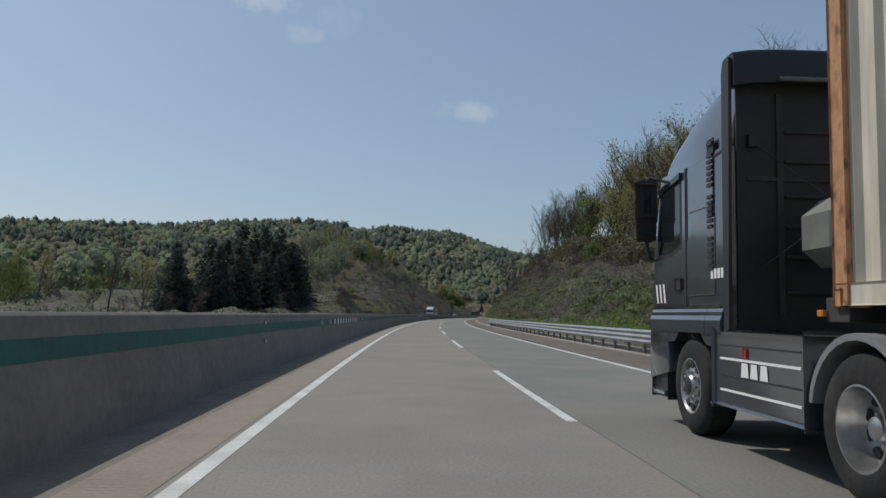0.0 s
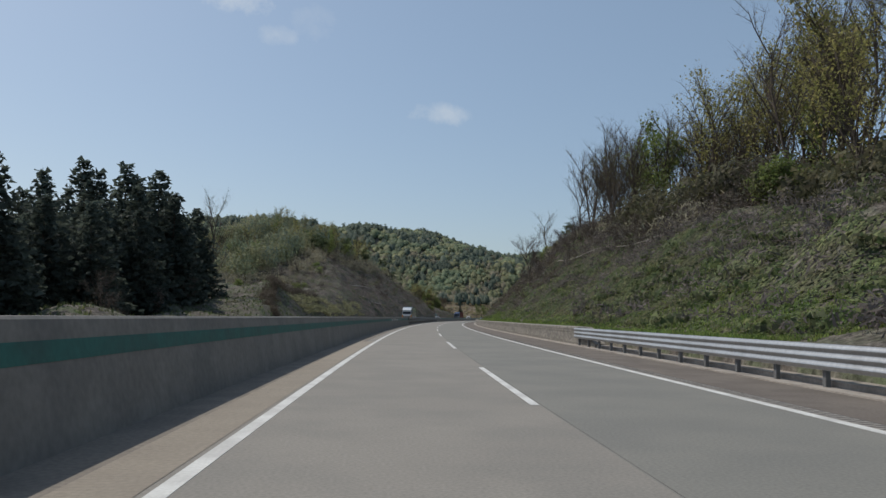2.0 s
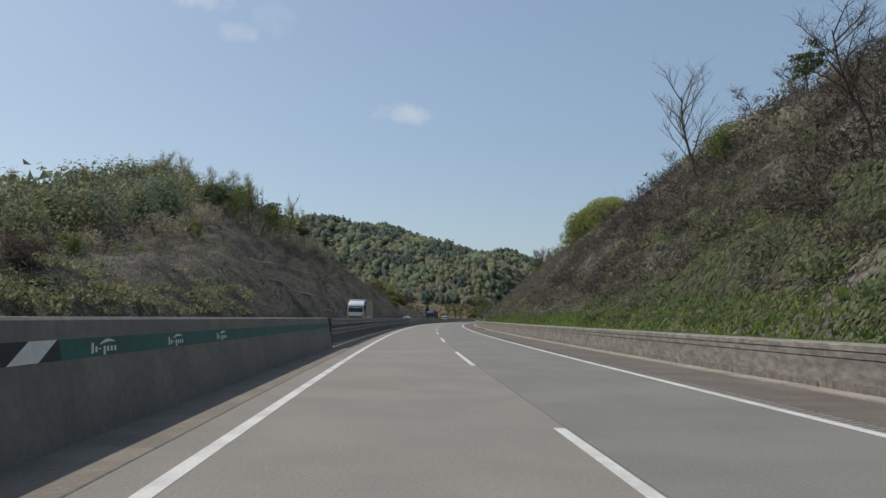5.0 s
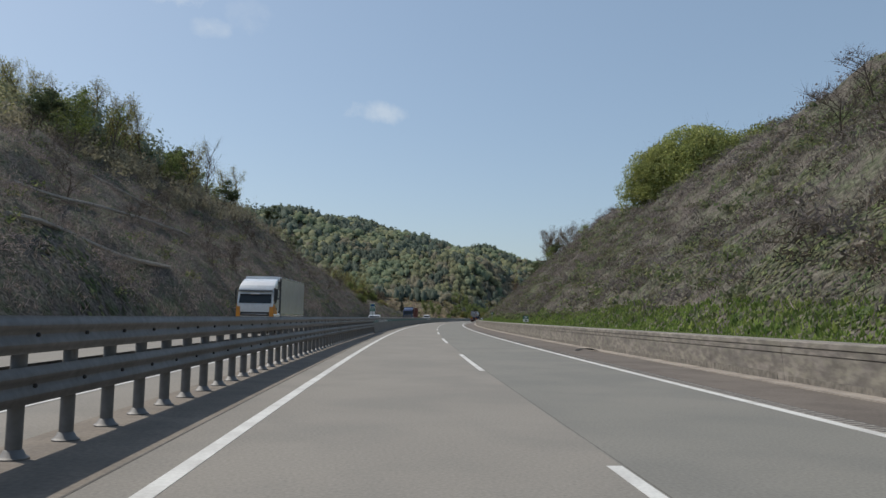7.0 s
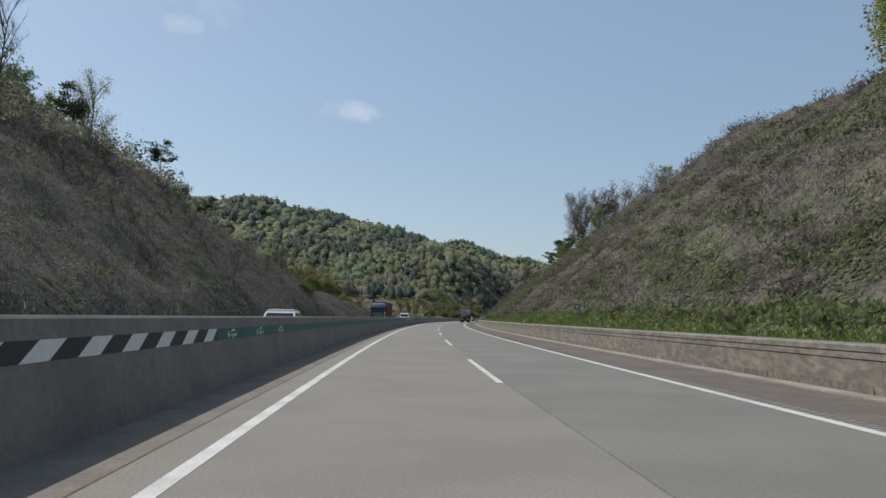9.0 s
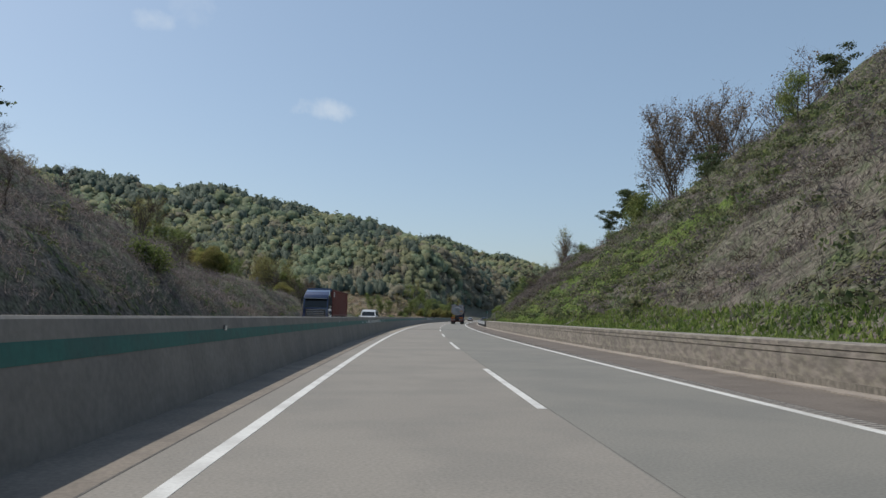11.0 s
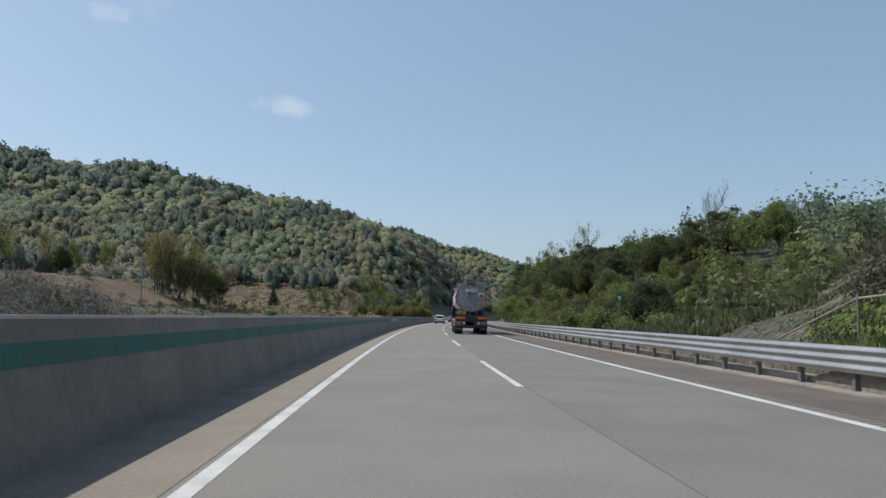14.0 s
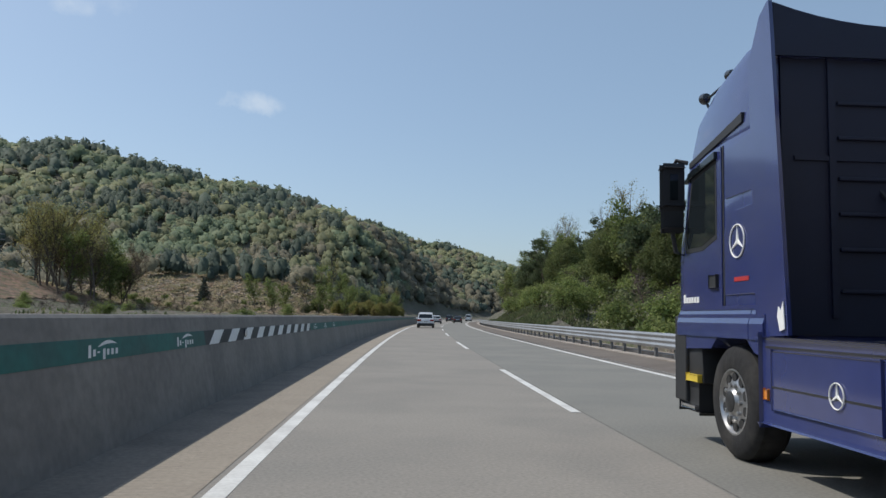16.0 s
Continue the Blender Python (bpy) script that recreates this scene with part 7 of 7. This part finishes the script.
def car(name, body, label, length=4.5, width=1.84, height=1.66, style="suv"):
    """A passenger car; origin on the road at its middle, y ahead."""
    c = tagged(new(name), label, "car")
    L, w, h = length / 2, width / 2, height
    belt = h * 0.6
    side = [(-L, 0.35), (-L - 0.02, 0.6), (-L + 0.06, belt), (L - 0.95, belt), (L - 0.1, belt - 0.22), (L, 0.55), (L - 0.05, 0.3)]
    part("body", Geo().prism(side, -w, w, 0.09), body, c, smooth=40)
    if style == "van":
        yb, yr, yf, yw = -L + 0.05, -L + 0.15, L - 1.3, L - 0.55
    elif style == "suv":
        yb, yr, yf, yw = -L + 0.08, -L + 0.5, L - 1.75, L - 1.05
    else:
        yb, yr, yf, yw = -L + 0.55, -L + 1.25, L - 2.0, L - 1.25
    lo = [(-w + 0.04, yb, belt - 0.04), (w - 0.04, yb, belt - 0.04), (w - 0.04, yw, belt - 0.04), (-w + 0.04, yw, belt - 0.04)]
    hi = [(-w + 0.18, yr, h - 0.07), (w - 0.18, yr, h - 0.07), (w - 0.18, yf, h - 0.07), (-w + 0.18, yf, h - 0.07)]
    g = Geo()
    mid = [tuple(a * 0.12 + b * 0.88 for a, b in zip(p, q)) for p, q in zip(lo, hi)]
    crown = [(p[0] * 0.93, p[1] * 0.96, h - 0.01) for p in hi]
    top = [(p[0] * 0.75, p[1] * 0.86, h + 0.03) for p in hi]
    g.loft([lo, mid, hi, crown, top])
    cabin = part("cabin", g, body, c, smooth=50)

    def pane(i, j, nm, a=0.18, b=0.82, e=0.06):
        p0, p1, q0, q1 = Vector(lo[i]), Vector(lo[j]), Vector(hi[i]), Vector(hi[j])
        pts = [p0.lerp(p1, e).lerp(q0.lerp(q1, e), a), p0.lerp(p1, 1 - e).lerp(q0.lerp(q1, 1 - e), a), p0.lerp(p1, 1 - e).lerp(q0.lerp(q1, 1 - e), b), p0.lerp(p1, e).lerp(q0.lerp(q1, e), b)]
        n = (pts[1] - pts[0]).cross(pts[3] - pts[0]).normalized()
        mid_p = sum(pts, Vector()) / 4
        if n.dot(mid_p - Vector((0, 0, belt))) < 0:
            n = -n
        part(nm, Geo().loft([[p - n * 0.01 for p in pts], [p + n * 0.012 for p in pts]]), glass, cabin)

    pane(0, 1, "rear_window")
    pane(2, 3, "windscreen")
    pane(1, 2, "side_window")
    pane(3, 0, "side_window")
    for k in (-1, 1):
        for y in (-L + 0.85, L - 0.9):
            wheel(c, k * (w - 0.0), y, 0.34, 0.22, k)
        part("tail_light", Geo().box(k * (w - 0.42), k * (w - 0.02), -L - 0.04, -L + 0.1, belt - 0.24, belt - 0.08, 0.02), red_l, c)
        part("headlight", Geo().box(k * (w - 0.45), k * (w - 0.03), L - 0.15, L - 0.0, 0.62, 0.76, 0.02), clear_l, c)
        part("mirror", Geo().box(k * w, k * (w + 0.17), yw - 0.25, yw - 0.12, belt - 0.02, belt + 0.13, 0.03), body, c)
        part("door_seam", Geo().box(k * (w - 0.005), k * (w + 0.004), 0.05, 0.065, 0.4, belt - 0.05), plastic, c)
    part("rear_bumper", Geo().box(-w + 0.03, w - 0.03, -L - 0.05, -L + 0.12, 0.26, 0.52, 0.04), plastic, c)
    part("front_bumper", Geo().box(-w + 0.05, w - 0.05, L - 0.12, L + 0.03, 0.26, 0.48, 0.04), plastic, c)
    p = part("number_plate", Geo().box(-0.26, 0.26, -L - 0.045, -L - 0.02, 0.66, 0.78), sign_w, c)
    part("plate_bars", Geo().box(-0.2, -0.02, -L - 0.05, -L - 0.044, 0.69, 0.75).box(0.03, 0.2, -L - 0.05, -L - 0.044, 0.69, 0.75), ink, p)
    part("shadow_pan", Geo().box(-w + 0.15, w - 0.15, -L + 0.2, L - 0.2, 0.2, 0.36), plastic, c)
    return c


ahead = "cars farther along the road"
suv = tagged(car("suv", white_p, "white sport utility car driving in the overtaking lane"), group=ahead)
suv.matrix_basis = placed(584, 1.75)
o = tagged(car("sedan", silver_p, "silver saloon car in the overtaking lane", 4.7, 1.82, 1.46, "sedan"), group=ahead)
o.matrix_basis = placed(640, 1.8)
o = tagged(car("sedan", black_p, "black saloon car in the slow lane", 4.7, 1.82, 1.46, "sedan"), group=ahead)
o.matrix_basis = placed(662, 5.4)
o = tagged(car("suv", black_p, "dark sport utility car far ahead in the overtaking lane"), group=ahead)
o.matrix_basis = placed(705, 1.8)
o = tagged(car("van", white_p, "white van far ahead in the slow lane", 5.0, 1.9, 2.1, "van"), group=ahead)
o.matrix_basis = placed(742, 5.4)
o = tagged(car("van", white_p, "white van coming along the opposite carriageway", 5.0, 1.92, 2.0, "van"))
o.matrix_basis = placed(431, -5.0, 0, 180)
o = tagged(car("sedan", white_p, "white saloon car coming along the opposite carriageway", 4.7, 1.82, 1.5, "sedan"))
o.matrix_basis = placed(314, -5.0, 0, 180)

# ---- small things beside the road ----
green_s = material("green_sign_sheet", (0.01, 0.13, 0.085), 0.4, vary=(((0.012, 0.1, 0.07), 0.4),), grain=0.05, bump=0)
post_m = material("grey_sign_post", (0.25, 0.25, 0.25), 0.5, 0.6, grain=0.1)


sign = tagged(new("distance_sign"), "small green and white distance sign on the median", "road sign")
part("post", Geo().tube([(0, 0, 1.15), (0, 0, 2.2)], 0.025, 8), post_m, sign)
panel = part("panel", Geo().box(-0.205, 0.205, -0.018, 0.0, 1.64, 2.25, 0.006), sign_w, sign)
part("panel_face", Geo().box(-0.19, 0.19, -0.02, -0.012, 1.66, 2.235), green_s, panel)
part("route_shield", Geo().box(-0.09, 0.09, -0.024, -0.018, 2.08, 2.2, 0.004), material("blue_shield", (0.02, 0.06, 0.3), 0.4, grain=0, bump=0), panel)
lower = part("lower_panel", Geo().box(-0.205, 0.205, -0.02, 0.0, 1.4, 1.63, 0.006), sign_w, sign)
lettering("남원", 0.2, 0.0, 1.9, sign_w, panel)
lettering("25", 0.22, -0.02, 1.7, sign_w, panel)
lettering("오수", 0.15, -0.07, 1.46, ink, lower)
lettering("7", 0.15, 0.13, 1.46, ink, lower)
sign.matrix_basis = placed(271.6, -1.7)


def marker_post(s, d, high, label, w=0.3, h=0.26):
    m = tagged(new("marker_post"), label, "marker post")
    part("post", Geo().tube([(0, 0, -0.3), (0, 0, high)], 0.03, 8), post_m, m)
    low = part("lower_board", Geo().box(-w / 2, w / 2, -0.05, -0.03, high - 2 * h, high - h - 0.004, 0.006), sign_w, m) if w > 0.42 else None
    if low:
        part("board_bar", Geo().box(-w * 0.1, w * 0.2, -0.056, -0.048, high - h * 1.8, high - h * 1.25), ink, low)
    b = part("board", Geo().box(-w / 2, w / 2, -0.05, -0.03, high - h, high + 0.02, 0.006), green_s, m)
    part("board_bar", Geo().box(-w * 0.3, w * 0.3, -0.056, -0.048, high - h * 0.45, high - h * 0.2), sign_w, b)
    part("board_bar", Geo().box(-w * 0.18, w * 0.18, -0.056, -0.048, high - h * 0.8, high - h * 0.55), sign_w, b)
    m.matrix_basis = placed(s, d, float(ground_at(s, d)))


marker_post(273.6, 10.7, 0.72, "green and white kilometre marker on a post", 0.45, 0.24)
marker_post(317, 10.9, 1.3, "small green kilometre marker on a post")
marker_post(29, 11.2, 0.9, "small green kilometre marker on the bank", 0.4, 0.3)
marker_post(470, 10.9, 1.6, "small green kilometre marker behind the rail")

# round and square reflectors on the median wall
lens_m = material("reflector_lens", (0.7, 0.7, 0.66), 0.2, grain=0, bump=0, coat=0.5)
for p, q in HATCHES[1:6]:
    for u in (p + 2.6,):
        r = tagged(new("round_reflector"), "round pale reflector on the median wall", "reflector", "wall reflectors")
        part("disc", Geo().lathe([(0.01, 0.03), (0.055, 0.03), (0.06, 0.02), (0.06, 0.0)], 16), lens_m, r)
        part("housing", Geo().lathe([(0.075, 0.018), (0.08, 0.0)], 16), plastic, r)
        r.matrix_basis = placed(u, face_d(0.9, 0.004), 0.9)
for s in (16.5, 16.8, 62, 118, 330, 352, 372, 430, 462, 486, 535):
    r = tagged(new("square_reflector"), "small square reflector on the median wall", "reflector", "wall reflectors")
    part("lens", Geo().box(0, 0.03, -0.05, 0.05, -0.04, 0.04, 0.006), lens_m, r)
    part("bracket", Geo().box(-0.002, 0.012, -0.09, 0.06, -0.05, 0.05, 0.004), plastic, r)
    z = 0.62 if int(s * 10) % 2 else 1.0
    r.matrix_basis = placed(s, face_d(z, 0.004), z)

# broken wire fence at the end of the cutting
fence = tagged(new("wire_fence"), "low grey pipe fence with a bent frame", "fence")
for s, top in ((450.8, 1.9), (446.6, 2.05), (443.4, 2.16)):
    part("post", Geo().tube([at(s, 10.9, 0.2), at(s, 10.9, top)], 0.03, 6), post_m, fence)
part("top_rail", Geo().tube([at(454.4, 10.9, 0.86), at(450.8, 10.9, 1.8), at(446.6, 10.9, 1.98), at(443.4, 10.9, 2.1), at(440.5, 11.2, 2.2)], 0.025, 6), pale, fence)
part("brace", Geo().tube([at(450.8, 10.92, 1.76), at(452.6, 10.92, 1.0)], 0.012, 5), post_m, fence)
for z in (1.32, 2.0):
    part("frame_bar", Geo().tube([at(445.4, 10.82, z), at(443.6, 10.82, z)], 0.035, 6), pale, fence)
for s, z0, z1 in ((445.4, 0.5, 2.02), (443.6, 0.9, 1.76)):
    part("frame_bar", Geo().tube([at(s, 10.82, z0), at(s, 10.82, z1)], 0.035, 6), pale, fence)

# pale drainage channels along the benches of the cuttings
chan = material("pale_drain_channel", (0.34, 0.31, 0.27), 0.9, vary=(((0.22, 0.19, 0.16), 0.7),), grain=0.2, grain_scale=5, bump=0.2, mask_scale=0.6)


def channel(s0, d0, s1, d1, w=0.13):
    n = int(abs(s1 - s0) / 3) + 2
    line = []
    for i in range(n):
        u = i / (n - 1)
        s, d = s0 + (s1 - s0) * u, d0 + (d1 - d0) * u
        line.append(at(s, d, float(np.mean(ground_at(s + np.linspace(-6, 6, 25), np.full(25, d)))) + 0.55))
    g = Geo().tube(line, w / 2, 6)
    return tagged(part("drain_channel", g, chan), "pale concrete drain channel along the bank", "drain", "", "structure")


channel(118, 21.8, 162, 19.4, 0.1)
channel(260, -24.2, 296, -24.3, 0.3)
channel(250, -18.9, 270, -17.3, 0.3)
channel(284, -30.6, 299, -27.4, 0.26)

# bare earth on the spur and the fallow field behind the meadow
def bare_patch(name, mat, label, s0, s1, d0, d1, lift, seed):
    lump = Lumps(seed)
    ss, dd2 = np.arange(s0, s1, 2.0), np.arange(d0, d1, 2.0)
    S, D = np.meshgrid(ss, dd2, indexing="ij")
    a = S / RADIUS
    Z = ground_at(S, D) + lift + 0.2 * lump(S / 3.1, D / 3.1)
    v = np.stack([RADIUS - (RADIUS - D) * np.cos(a), (RADIUS - D) * np.sin(a), Z], -1).reshape(-1, 3)
    n, m = len(ss), len(dd2)
    i, j = np.meshgrid(np.arange(n - 1), np.arange(m - 1), indexing="ij")
    edge = np.minimum(np.minimum(S - s0, s1 - S) / (s1 - s0), np.minimum(D - d0, d1 - D) / (d1 - d0))[:-1, :-1]
    keep = (edge + 0.3 * lump(S / 9, D / 9)[:-1, :-1] > 0.06).ravel()
    q = (i * m + j).ravel()[keep]
    ob = soup(name, v, np.stack([q, q + m, q + m + 1, q + 1], -1)[:, ::-1], mat, "structure", label, "ground")
    ob.data.shade_smooth()


red_earth = material("red_brown_bare_earth", (0.175, 0.124, 0.1), 0.95, vary=(((0.15, 0.115, 0.09), 0.9), ((0.27, 0.165, 0.115), 0.6), ((0.1, 0.1, 0.06), 0.8)), grain=0.35, grain_scale=1.2, bump=0.8, spec=0.1, mask_scale=0.16, relief=0.3)
fallow = material("fallow_field_stubble", (0.2, 0.162, 0.14), 0.95, vary=(((0.25, 0.21, 0.17), 0.8), ((0.15, 0.132, 0.11), 0.7), ((0.2, 0.2, 0.11), 0.5)), grain=0.35, grain_scale=1.5, bump=0.7, spec=0.1, mask_scale=0.09, relief=0.2)
bare_patch("bare_earth", red_earth, "red-brown bare earth on the cut spur", 640, 704, -132, -84, 0.14, 21)
bare_patch("fallow_field", fallow, "pale mauve-brown fallow field below the pines", 742, 790, -135, -50, 0.14, 22)
bare_patch("meadow_strip", straw, "pale straw-coloured meadow strip", 712, 744, -110, -46, 0.14, 23)
# posts of an orchard frame on the meadow
for i in range(8):
    s, d = 716 + 3.2 * i, -88 + 4.4 * i
    m = tagged(new("wooden_stake"), "short dark wooden stake in the meadow", "stake", "meadow stakes")
    part("stake_shaft", Geo().tube([(0, 0, -0.2), (0, 0, 1.9 + 0.5 * (i % 3))], 0.1, 6), bark, m)
    m.matrix_basis = placed(s, d, float(ground_at(s, d)))
pole = tagged(new("utility_pole"), "tall grey concrete utility pole with crossarms", "utility pole")
part("pole_shaft", Geo().tube([(0, 0, -0.5), (0, 0, 7), (0, 0, 14)], 0.19, 8), post_m, pole)
for z, w in ((13.4, 1.3), (12.3, 1.5), (10.9, 1.0)):
    arm = part("crossarm", Geo().box(-w, w, -0.08, 0.08, z, z + 0.16, 0.01), post_m, pole)
    for x in (-0.9, -0.45, 0.45, 0.9):
        part("insulator", Geo().lathe([(0.02, 0.0), (0.09, 0.04), (0.05, 0.12), (0.08, 0.18), (0.02, 0.26)], 8, Matrix.Translation((x * w, 0, z + 0.16)) @ Matrix.Rotation(radians(90), 4, "X")), pale, arm)
part("transformer", Geo().box(0.2, 0.75, -0.3, 0.3, 9.2, 10.3, 0.06), post_m, pole)
pole.matrix_basis = placed(656, -92, float(ground_at(656, -92)), 20)

# strip of torn tyre on the shoulder
scrap = tagged(new("tyre_scrap"), "curled strip of torn black tyre on the shoulder", "tyre debris")
rings = []
for i in range(15):
    u = i / 14
    x, y, z = -0.5 + u, 0.1 * math.sin(5 * u), 0.03 + 0.07 * math.sin(3.1 * u) ** 2
    tilt = 0.5 * math.sin(7 * u)
    w, c, s_ = 0.07 + 0.02 * math.sin(11 * u), math.cos(tilt), math.sin(tilt)
    rings.append([(x, y - w * c, z - w * s_ * 0.4), (x, y + w * c, z + w * s_ * 0.4), (x, y + w * c, z + w * s_ * 0.4 + 0.02), (x, y - w * c, z - w * s_ * 0.4 + 0.02)])
part("tread_strip", Geo().loft(rings), rubber, scrap, smooth=40)
scrap.matrix_basis = placed(241.7, 8.9, 0.0, 25)
